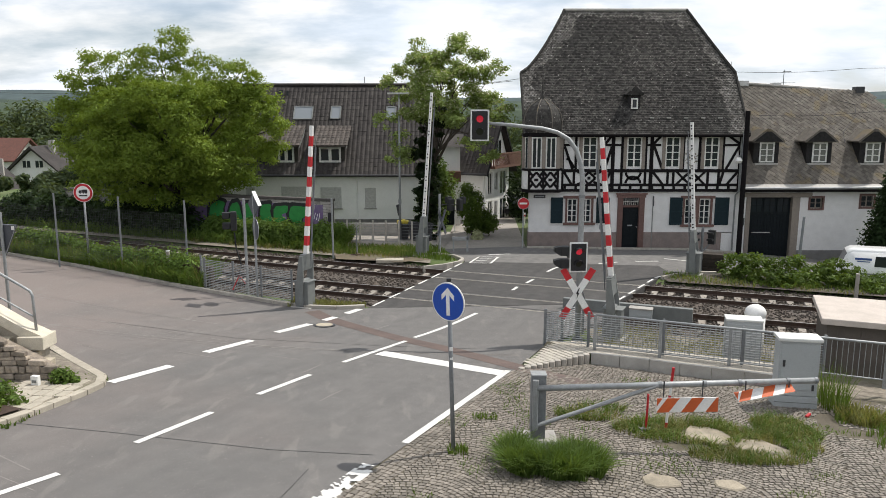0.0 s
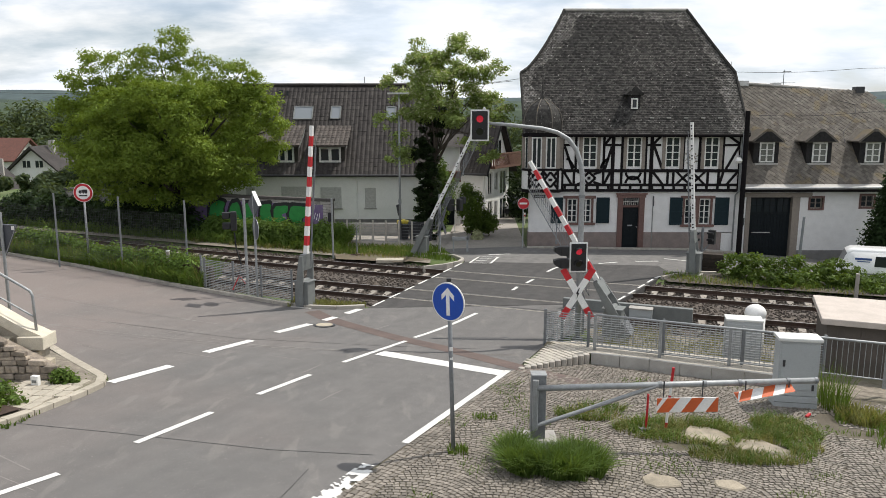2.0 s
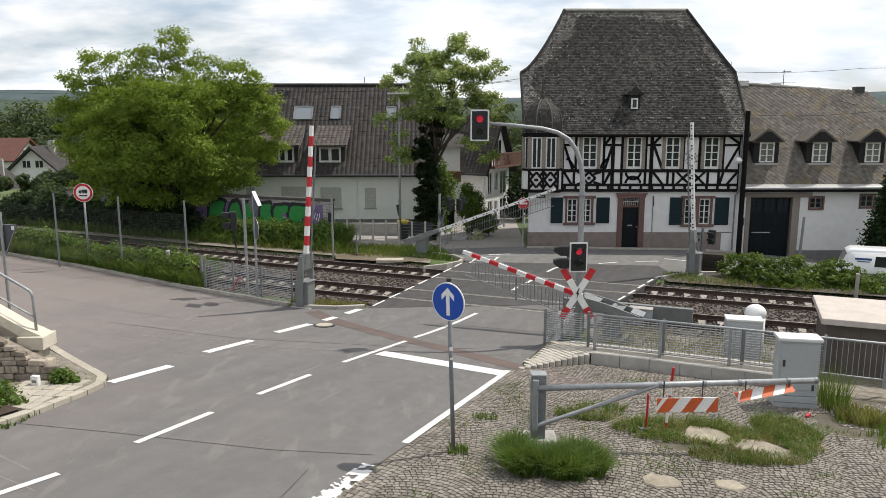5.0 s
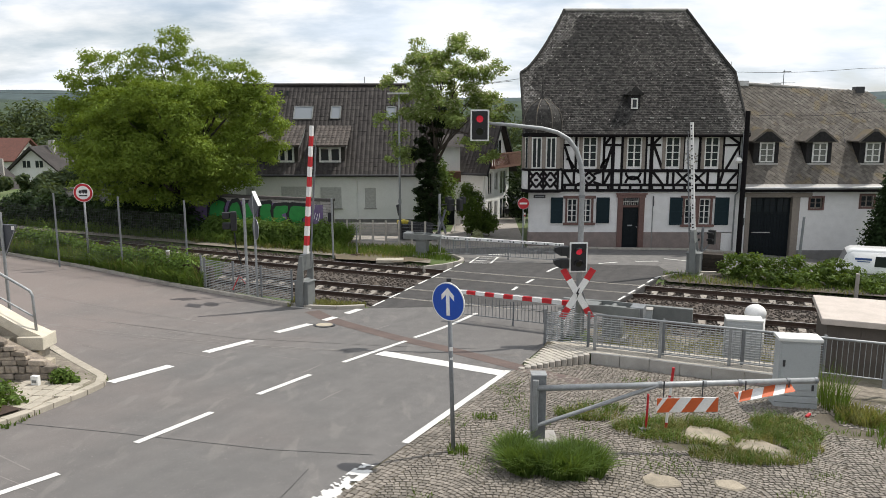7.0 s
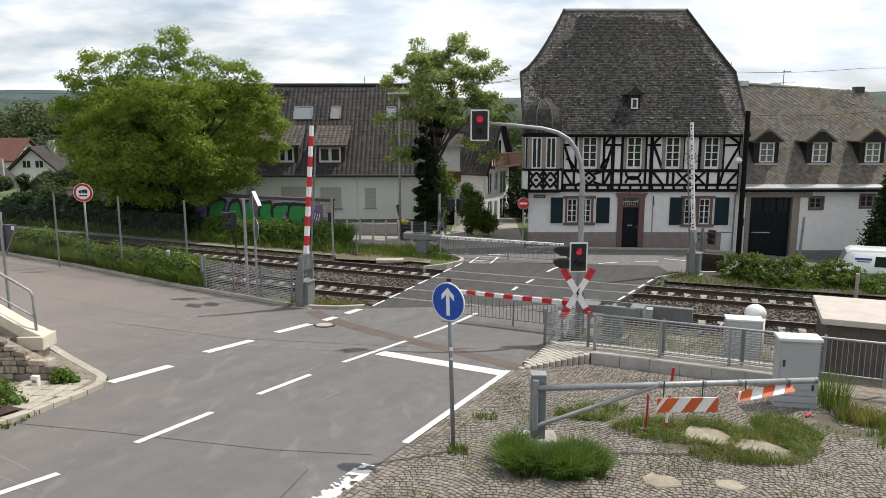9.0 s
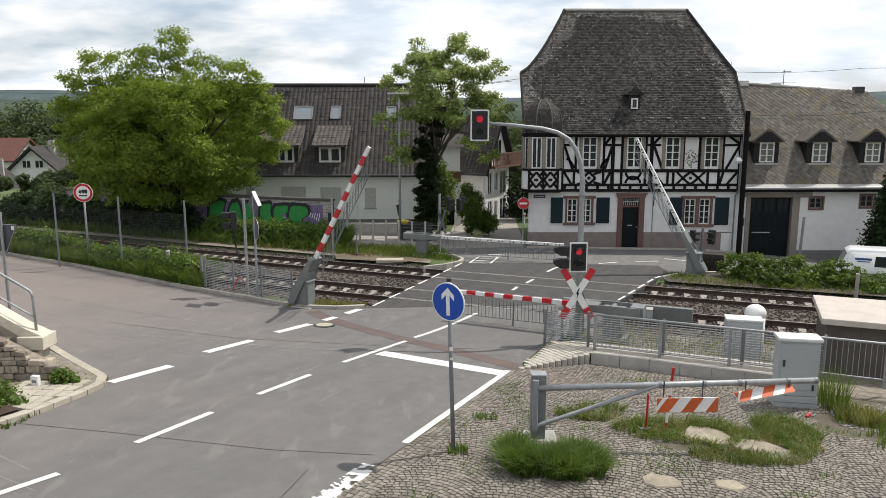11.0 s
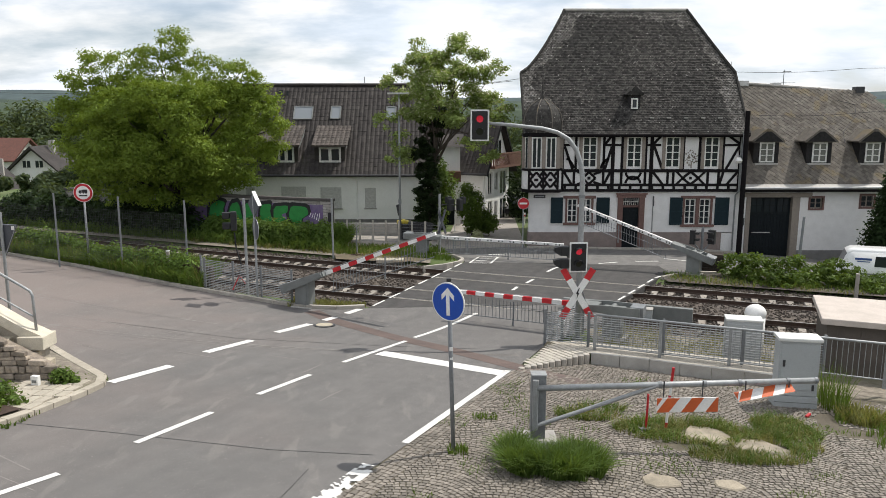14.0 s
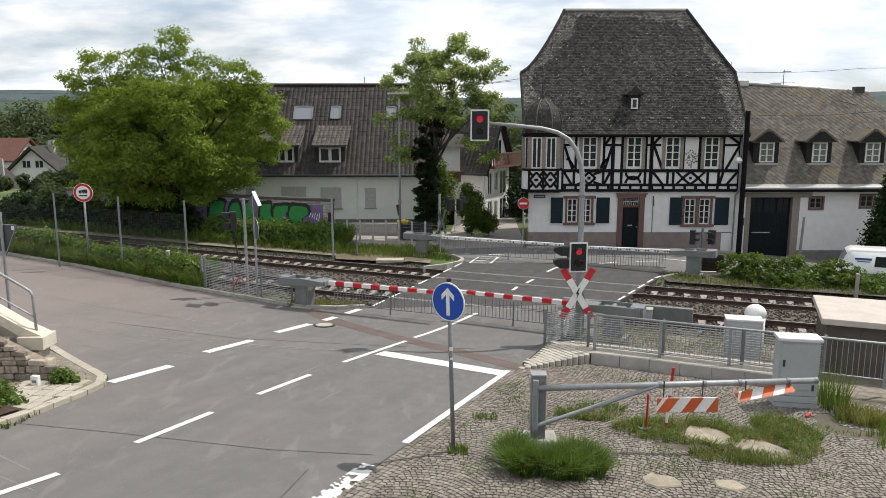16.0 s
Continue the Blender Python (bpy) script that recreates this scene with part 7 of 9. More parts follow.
    # white strip on the upper right edge only, imitates the sun's glint there
    part("diamond_rim", box(BM(), -0.34, 0.34, -0.07, 0.07, 0.33, 0.36), "white_paint", f, "white strip standing in for the sun glint on the sign edge")
    f = part("round_plate", disc(BM(), 0.38, -0.012, 0.012), "sign_back", s, "dull grey back of a round sign")
    f.matrix_basis = pose(0.05, -0.06, 2.68, 0, 0, -60)
    part("round_rim", tube(BM(), [(0.385 * math.cos(k * math.pi / 18), 0, 0.385 * math.sin(k * math.pi / 18)) for k in range(37)], 0.012, 5), "galv", f)
    # give-way sign seen from behind by the stairs
    s = thing("give_way_sign", "triangular sign seen from behind on a leaning pole", "traffic sign", pose(-11.3, 18.6, land(-11.3, 18.6)))
    part("pole", rod(BM(), (0, 0, -0.2), (0, 0, 3.6), 0.04, seg=12), "galv", s)
    f = part("plate", prism(BM(), [(-0.48, 0.36), (0.48, 0.36), (0.03, -0.46), (-0.03, -0.46)], "y", -0.012, 0.012), "sign_back", s, "grey back of a triangular sign")
    f.matrix_basis = pose(0.0, 0.06, 2.93, 0, 0, -18)
    part("plate_rim", tube(BM(), [(-0.47, -0.014, 0.35), (0.47, -0.014, 0.35), (0.02, -0.014, -0.45)], 0.012, 5), "galv", f)
    part("sticker", box(BM(), 0.30, 0.40, -0.02, -0.0125, 0.22, 0.32), "white_paint", f)


build_signs()
# ---------------- cobbled forecourt ----------------
def right_of_road(x, y):
    return x > -0.60 + (y - 12.52) * 0.4384


def shelf(x, y):
    """Height of the paved shelf along the railing."""
    return land(x, y) + 0.27 * max(0.0, min(1.0, (x - 1.9) / 2.2))


def front_edge(x):
    return 18.05 + (x - 2.0) * 0.44 if x < 3.95 else 18.9 - (x - 3.95) * 0.445


def ell(cx, cy, rx, ry):
    return lambda x, y: (x - cx) ** 2 / rx ** 2 + (y - cy) ** 2 / ry ** 2 < 1


def weedy(x, y):
    """Where soil and grass have covered the setts."""
    return (ell(5.3, 13.2, 1.5, 0.8)(x, y) or ell(8.9, 14.2, 1.3, 1.0)(x, y)) and noise.noise((x * 1.7, y * 1.7, 8.0)) > -0.15


def build_cobbles():
    under = draped([[(-2.7, 7.94), (-2.7, -16.0), (20.0, -16.0), (20.0, 12.2), (8.9, 16.75), (3.95, 18.95), (1.80, 17.9)]], -0.012, skirt=0.1)
    base = part("forecourt", under, "joint")
    tagged(base, "cobbled forecourt of worn grey-brown setts with sandy joints", "pavement", kind="structure")
    rng = random.Random(21)
    e, n = Vector((0.4015, 0.9159)), Vector((0.9159, -0.4015))
    p0 = Vector((-0.60, 12.52))
    cells = []

    def lay(q, w, ang, hl, hw):
        c = p0 + e * q + n * w
        if c.y < 8.3 or c.y > front_edge(c.x) - 0.06 or c.x > 11.5 or (c.x > 9.0 and c.y > 15.8) or c.x < -2.6 or weedy(c.x, c.y):
            return
        t = n * math.cos(ang) - e * math.sin(ang)
        b = Vector((-t.y, t.x))
        k = [c + t * (a * hl) + b * (d * hw) + Vector((rng.uniform(-.007, .007), rng.uniform(-.007, .007))) for a, d in ((-1, -1), (1, -1), (1, 1), (-1, 1))]
        cells.append((c, k))
    # four straight courses along the carriageway
    for j in range(4):
        q = -6.0 + rng.uniform(0, 0.1)
        while q < 7.0:
            ln = rng.uniform(0.10, 0.16)
            lay(q + ln / 2, 0.06 + j * 0.115, 0.0, 0.050, ln / 2 - 0.006)
            q += ln
    # segmental arcs in lanes beside one another
    W, R, s = 1.35, 0.98, 0.108
    for k in range(11):
        wc = 0.46 + W / 2 + k * W
        for j in range(-75, 75):
            half = math.asin(W / 2 / R)
            th = -half + rng.uniform(0.0, 0.05)
            while th < half:
                ds = rng.uniform(0.085, 0.125)
                m = th + ds / R / 2
                if m > half:
                    break
                lay(j * s + (R * math.cos(m) - R) + s * 0.5 * (k % 2), wc + R * math.sin(m), m, ds / 2 - 0.0065, s * math.cos(m) / 2 - 0.0055)
                th += ds / R
    order = sorted(range(len(cells)), key=lambda i: (cells[i][0].x - 1.0) ** 2 + (cells[i][0].y - 10.6) ** 2)
    near = set(order[:300])

    def sett(c, k):
        z = land(c.x, c.y) + rng.uniform(-0.003, 0.004)
        t = [(c.x + (p.x - c.x) * 0.88, c.y + (p.y - c.y) * 0.88, z + 0.006 + land(p.x, p.y) - land(c.x, c.y) + rng.uniform(-.0025, .0025)) for p in k]
        return [(p.x, p.y, z - 0.014) for p in k] + t
    fs = [(4, 5, 6, 7), (0, 1, 5, 4), (1, 2, 6, 5), (2, 3, 7, 6), (3, 0, 4, 7)]
    verts, faces = [], []
    for i, (c, k) in enumerate(cells):
        if i in near:
            raw("sett", sett(c, k), fs, "cobble_piece", base)
            continue
        q = len(verts)
        verts += sett(c, k)
        faces += [tuple(q + a for a in f) for f in fs]
    rest = raw("setts", verts, faces, "cobble", base)
    rest["kind"] = "stuff"


def build_shelf():
    # light pavers on the raised shelf
    poly = [(2.1, 18.2), (3.95, 19.0), (8.7, 16.9), (9.3, 18.2), (4.3, 20.3), (3.2, 21.2)]
    t = draped([poly], 0.0)
    for v in t.verts:
        v.co.z = shelf(v.co.x, v.co.y) - 0.01
    sh = part("paved_shelf", t, "joint")
    tagged(sh, "raised walkway of small light pavers beside the railing", "pavement", kind="structure")
    rng = random.Random(8)
    n = 0
    verts, faces = [], []
    for i in range(60):
        for j in range(40):
            d, e = Vector((0.9135, -0.4067)), Vector((0.4067, 0.9135))
            p = Vector((2.0, 18.0)) + d * (i * 0.205 + (j % 2) * 0.1 - 1.2) + e * (j * 0.105 - 0.4)
            if not (p.x > 2.2 and p.y > front_edge(p.x) + 0.12 and p.y < 20.75 - (p.x - 3.2) * 0.445 and p.x < 8.75):
                continue
            if p.x > 3.2 or p.y < 20.6 - (3.2 - p.x) * 1.9:
                q = [p - d * 0.098 - e * 0.048, p + d * 0.098 - e * 0.048, p + d * 0.098 + e * 0.048, p - d * 0.098 + e * 0.048]
                z = shelf(p.x, p.y) + rng.uniform(0, 0.004)
                v = [(a.x, a.y, shelf(a.x, a.y) - 0.008) for a in q] + [(p.x + (a.x - p.x) * 0.93, p.y + (a.y - p.y) * 0.93, z + 0.004) for a in q]
                fs = [(4, 5, 6, 7), (0, 1, 5, 4), (1, 2, 6, 5), (2, 3, 7, 6), (3, 0, 4, 7)]
                if p.x < 4.6 and n < 260:
                    raw("paver", v, fs, "paver_piece", sh)
                    n += 1
                else:
                    k = len(verts)
                    verts += v
                    faces += [tuple(k + a for a in f) for f in fs]
    o = raw("pavers", verts, faces, "paver", sh)
    o["kind"] = "stuff"
    # palisade stones that grow in height, then angle blocks
    edge = thing("retaining_edge", "pale concrete palisade stones and angle blocks edging the walkway", "retaining wall", kind="structure")
    for i in range(12):
        x = 2.02 + i * 0.165
        y = front_edge(x)
        b = part("palisade_stone", rod(BM(), (0, 0, -0.35), (0, 0, 0.0), 0.085, seg=10), "kerb", edge)
        t = BM()
        bmesh.ops.create_uvsphere(t, u_segments=10, v_segments=5, radius=0.085, matrix=Matrix.Diagonal((1, 1, 0.3, 1)))
        me = b.data
        t.from_mesh(me)
        t.to_mesh(me)
        t.free()
        b.matrix_basis = pose(x, y, shelf(x, y) + 0.02)
    a, b = Vector((3.98, 18.92)), Vector((8.85, 16.755))
    n = 7
    d = (b - a) / n
    for i in range(n):
        p, q = a + d * i, a + d * (i + 1)
        zp, zq = shelf(*p) + 0.04, shelf(*q) + 0.04
        w = Vector((d.y, -d.x)).normalized() * 0.06
        v = []
        for s, (r, z) in ((1, (p + d * 0.008, zp)), (1, (q - d * 0.008, zq))):
            for off in (-1, 1):
                v += [(r.x + w.x * off, r.y + w.y * off, z - 0.55), (r.x + w.x * off, r.y + w.y * off, z)]
        raw("angle_block", v, [(0, 1, 5, 4), (2, 6, 7, 3), (1, 3, 7, 5), (0, 2, 3, 1), (4, 5, 7, 6)], "concrete", edge)


def build_railing():
    f = thing("railing", "galvanised steel railing with upright bars along the walkway", "railing")
    a, b = Vector((4.15, 19.35)), Vector((12.5, 15.65))
    L = (b - a).length
    d = (b - a) / L

    def at(s, h):
        p = a + d * s
        return Vector((p.x, p.y, shelf(p.x, p.y) + h))
    part("top_rail", tube(BM(), [at(0, 1.0), at(L / 3, 1.0), at(2 * L / 3, 1.0), at(L, 1.0)], 0.032, 10), "galv", f, "", True)
    part("bottom_rail", tube(BM(), [at(0, 0.12), at(L / 3, 0.12), at(2 * L / 3, 0.12), at(L, 0.12)], 0.018, 8), "galv", f)
    s = 0.0
    while s <= L:
        part("post", box(BM(), -0.04, 0.04, -0.03, 0.03, -0.1, 1.0, 0.006), "galv", f).matrix_basis = Matrix.Translation(at(s, 0)) @ Matrix.Rotation(math.atan2(d.y, d.x), 4, "Z")
        s += 1.72
    bar = None
    s = 0.07
    while s < L:
        m = Matrix.Translation(at(s, 0.56))
        if bar is None:
            bar = part("bar", rod(BM(), (0, 0, -0.44), (0, 0, 0.44), 0.008, seg=6), "galv", f)
            bar.matrix_basis = m
        else:
            shared("bar", bar, f, m)
        s += 0.12
    # low grille fence behind it, with flat horizontal strips
    g = thing("grille_fence", "low galvanised grille fence of close horizontal strips", "fence", group="grille fences")
    grille(g, [(2.98, 20.7), (4.05, 19.75), (5.9, 18.95), (7.7, 18.15), (9.4, 17.4)], 0.95, shelf)
    g = thing("grille_fence", "low galvanised grille fence of close horizontal strips", "fence", group="grille fences")
    grille(g, [(2.98, 20.75), (3.6, 21.5), (4.4, 22.35)], 0.95, land)
    g = thing("grille_fence", "low galvanised grille fence beside the side road", "fence", group="grille fences")
    grille(g, [(-9.75, 29.05), (-9.45, 28.55), (-8.1, 27.75), (-6.8, 26.85), (-5.5, 26.1)], 1.22, land)


def grille(g, pts, h, level):
    for a, b in zip(pts, pts[1:]):
        a, b = Vector(a), Vector(b)
        n = int(h / 0.065)
        bm = BM()
        for i in range(n):
            z = 0.08 + i * 0.065
            rod(bm, (a.x, a.y, level(*a) + z), (b.x, b.y, level(*b) + z), 0.014, seg=4)
        o = part("strip_panel", bm, "galv", g)
        o["kind"] = "stuff"
        bm = BM()
        m = int((b - a).length / 0.2)
        for i in range(m + 1):
            p = a.lerp(b, i / max(1, m))
            z = level(*p)
            rod(bm, (p.x, p.y, z + 0.05), (p.x, p.y, z + h), 0.006, seg=4)
        o = part("wire_panel", bm, "galv", g)
        o["kind"] = "stuff"
    for p in pts:
        z = level(*p)
        part("post", box(BM(), p[0] - 0.035, p[0] + 0.035, p[1] - 0.035, p[1] + 0.035, z - 0.1, z + h + 0.06, 0.006), "galv_dull", g)


def build_cabinets():
    # tall grey cabinet by the railing
    g = land(7.78, 15.6)
    c = thing("control_cabinet", "tall light grey plastic control cabinet on the cobbles", "cabinet", pose(7.83, 15.62, g, 0, 0, -10))
    part("body", box(BM(), -0.41, 0.43, -0.20, 0.22, 0.28, 1.52, 0.02), "cabinet", c)
    part("base", box(BM(), -0.45, 0.45, -0.215, 0.23, -0.1, 0.27, 0.01), "cabinet", c)
    part("cap", box(BM(), -0.45, 0.47, -0.25, 0.27, 1.522, 1.60, 0.025), "cabinet_cap", c, "whitish cap, lighter than the cabinet body")
    part("door", box(BM(), -0.37, 0.39, -0.213, -0.202, 0.42, 1.47, 0.008), "cabinet", c)
    part("base_joint", box(BM(), -0.455, 0.455, -0.22, -0.2155, 0.12, 0.135), "grey_metal", c)
    part("lock", box(BM(), -0.33, -0.28, -0.235, -0.214, 0.95, 1.10, 0.006), "dark_metal", c)
    part("lock", box(BM(), 0.30, 0.35, -0.235, -0.214, 0.42, 0.56, 0.006), "dark_metal", c)
    # cabinet behind the railing with a rounded vent hood
    g = land(8.25, 19.4)
    c = thing("relay_cabinet", "squat grey relay cabinet behind the railing", "cabinet", pose(8.2, 19.4, g, 0, 0, -14))
    part("body", box(BM(), -0.46, 0.46, -0.25, 0.25, -0.1, 1.22, 0.02), "cabinet", c)
    part("cap", box(BM(), -0.48, 0.48, -0.27, 0.27, 1.221, 1.28, 0.02), "cabinet_cap", c)
    part("door", box(BM(), -0.42, 0.42, -0.262, -0.251, 0.1, 1.15, 0.006), "cabinet", c)
    c = thing("vent_hood", "white rounded vent hood beside the relay cabinet", "vent", pose(8.75, 19.95, g))
    part("pillar", rod(BM(), (0, 0, -0.1), (0, 0, 1.25), 0.27, seg=20), "white_paint", c, "", True)
    bm = BM()
    bmesh.ops.create_uvsphere(bm, u_segments=20, v_segments=10, radius=0.29, matrix=Matrix.Translation((0, 0, 1.25)) @ Matrix.Diagonal((1, 1, 0.9, 1)))
    part("dome", bm, "white_paint", c, "", True)
    # beige flat-roofed equipment hut
    c = thing("equipment_hut", "low flat-roofed equipment hut of brown panels with a pale beige roof", "hut", pose(12.12, 19.05, land(12, 19) - 0.17, 0, 0, -22))
    part("wall", box(BM(), -1.75, 3.0, -1.25, 1.25, -0.4, 1.55), "brown_panel", c)
    part("roof", box(BM(), -1.9, 3.15, -1.42, 1.42, 1.551, 1.72, 0.03), "beige", c, "pale beige concrete roof slab")
    for i in range(8):
        part("wall_rib", box(BM(), -1.5 + i * 0.55, -1.46 + i * 0.55, -1.27, -1.252, -0.3, 1.5), "brown_panel", c)
    # small concrete boxes at the crossing's edge
    for x, y, w, h2, mat in ((6.75, 24.3, 0.75, 0.34, "cabinet"), (5.9, 25.3, 0.6, 0.12, "kerb")):
        c = thing("cable_box", "small pale concrete cable box beside the track", "cable box", pose(x, y, -0.05, 0, 0, -20))
        part("body", box(BM(), -w / 2, w / 2, -0.2, 0.2, -0.2, h2, 0.015), mat, c)
        part("lid", box(BM(), -w / 2 - 0.02, w / 2 + 0.02, -0.22, 0.22, h2 + 0.001, h2 + 0.05, 0.012), "concrete", c)
    w = thing("platform_wall", "low grey concrete wall at the crossing's edge", "wall", kind="structure")
    bm = box(BM(), -2.2, 2.2, -0.1, 0.1, -0.4, 0.38, 0.015)
    part("wall_slab", bm, "grey_metal", w).matrix_basis = pose(6.35, 24.75, 0, 0, 0, -22)


def build_boom():
    """The locked swing barrier with its striped boards."""
    g = land(1.67, 12.71)
    b = thing("swing_barrier", "galvanised swing barrier on a square post with striped boards", "barrier", pose(1.73, 12.7, g, 0, 0, 0))
    part("post", box(BM(), -0.13, 0.13, -0.12, 0.12, -0.1, 1.34, 0.012), "galv_dull", b)
    part("post_cap", box(BM(), -0.14, 0.14, -0.13, 0.13, 1.341, 1.36, 0.006), "galv", b)
    part("hinge", rod(BM(), (-0.07, -0.17, 0.35), (-0.07, -0.17, 1.28), 0.055, seg=12), "galv", b)
    part("foundation", box(BM(), -0.34, 0.36, -0.32, 0.30, -0.3, 0.15, 0.05), "concrete", b)
    end = Vector((5.08, 0.15, 1.16))
    part("boom", rod(BM(), (-0.05, -0.17, 1.13), end, 0.055, seg=14), "galv", b, "", True)
    part("boom_cap", rod(BM(), end, end + Vector((0.05, 0.003, 0.002)), 0.06, seg=14), "galv_dull", b)
    part("brace", rod(BM(), (-0.04, -0.17, 0.42), (2.15, -0.06, 1.14), 0.038, seg=12), "galv", b)
    for x in (2.18, 3.0, 3.65, 4.55):
        p = Vector((-0.05, -0.17, 1.13)).lerp(end, (x + 0.05) / 5.1)
        part("collar", rod(BM(), p + Vector((-0.03, 0, 0)), p + Vector((0.03, 0, 0)), 0.066, seg=14), "galv_dull", b)

    def board(m, w, h, n):
        o = new("striped_board")
        o.parent = b
        o.matrix_basis = m
        part("plate", box(BM(), -w / 2, w / 2, -0.012, 0.012, -h / 2, h / 2, 0.004), "white_paint", o)
        k = w / n
        for i in range(0, n, 2):
            x = -w / 2 + i * k
            q = [(x, -h / 2), (x + k, -h / 2), (min(x + k + h * 0.7, w / 2), h / 2), (min(x + h * 0.7, w / 2), h / 2)]
            part("stripe", prism(BM(), q, "y", -0.017, -0.0123), "orange", o, "faded orange stripe")
        if n:
            part("stripe", prism(BM(), [(-w / 2, h / 2 - 0.16), (-w / 2, h / 2), (-w / 2 + 0.1, h / 2)], "y", -0.0165, -0.0123), "orange", o)
        return o
    board(pose(2.68, -0.12, 0.80, 0, 0, 2), 1.12, 0.27, 5)
    board(pose(4.12, 0.02, 0.98, -60, -10, 3), 1.05, 0.22, 5)
    for x, z0 in ((2.25, 0.88), (2.95, 0.88), (3.72, 1.12), (4.5, 1.18)):
        part("hanger", rod(BM(), (x, -0.1, z0 - 0.06), (x, -0.1, 1.24), 0.012, seg=6), "dark_metal", b)
    st = thing("marker_stake", "thin red and white marker stake behind the swing barrier", "stake", pose(4.36, 13.6, land(4.36, 13.6)))
    for i in range(5):
        part("band", rod(BM(), (0.02 * i, 0, 0.28 * i - 0.1), (0.02 * (i + 1), 0, 0.28 * (i + 1) - 0.1), 0.028, seg=10), "red_paint" if i % 2 == 0 else "white_paint", st)
    st = thing("marker_stake", "short red stake standing in the grass", "stake", pose(3.98, 13.6, land(3.98, 13.6)))
    part("band", rod(BM(), (0, 0, -0.1), (0.02, 0, 0.75), 0.022, seg=8), "red_paint", st)
    part("foot", box(BM(), -0.12, 0.1, -0.05, 0.05, -0.02, 0.05, 0.01), "galv_dull", st)
    # flat sandstone slabs
    for x, y, w, d, rz, seed in ((5.1, 13.4, 0.98, 0.92, -18, 1), (5.85, 12.75, 1.0, 0.9, -24, 2), (3.52, 11.1, 0.66, 0.55, -5, 3), (4.62, 11.02, 0.5, 0.42, 0, 4), (6.9, 10.4, 0.6, 0.35, 6, 5)):
        rng = random.Random(seed)
        k = []
        for i in range(9):
            a, f = i * math.tau / 9 + rng.uniform(-0.25, 0.25), rng.uniform(0.86, 1.16)
            k.append((w / 2 * math.cos(a) * f, d / 2 * math.sin(a) * f))
        bm = prism(BM(), k, "z", -0.12, 0.035)
        bmesh.ops.bevel(bm, geom=[e for e in bm.edges if all(v.co.z > 0 for v in e.verts)], offset=0.02, segments=1, affect="EDGES")
        o = part("stone_slab", bm, "slab_stone")
        o.matrix_basis = pose(x, y, land(x, y), -4, 0, rz)
        tagged(o, "flat pale sandstone slab lying in the cobbles", "stone", group="stone slabs")
    c = thing("drink_can", "crushed red and white drink can beside the cabinet", "can", pose(7.75, 14.75, land(7.75, 14.75) + 0.04, 0, 70, 30))
    part("body", rod(BM(), (0, 0, -0.06), (0, 0, 0.06), 0.036, seg=12), "red_paint", c)
    part("rim", rod(BM(), (0, 0, 0.06), (0, 0, 0.07), 0.032, seg=12), "white_paint", c)


build_cobbles()
build_shelf()
build_railing()
build_cabinets()
build_boom()


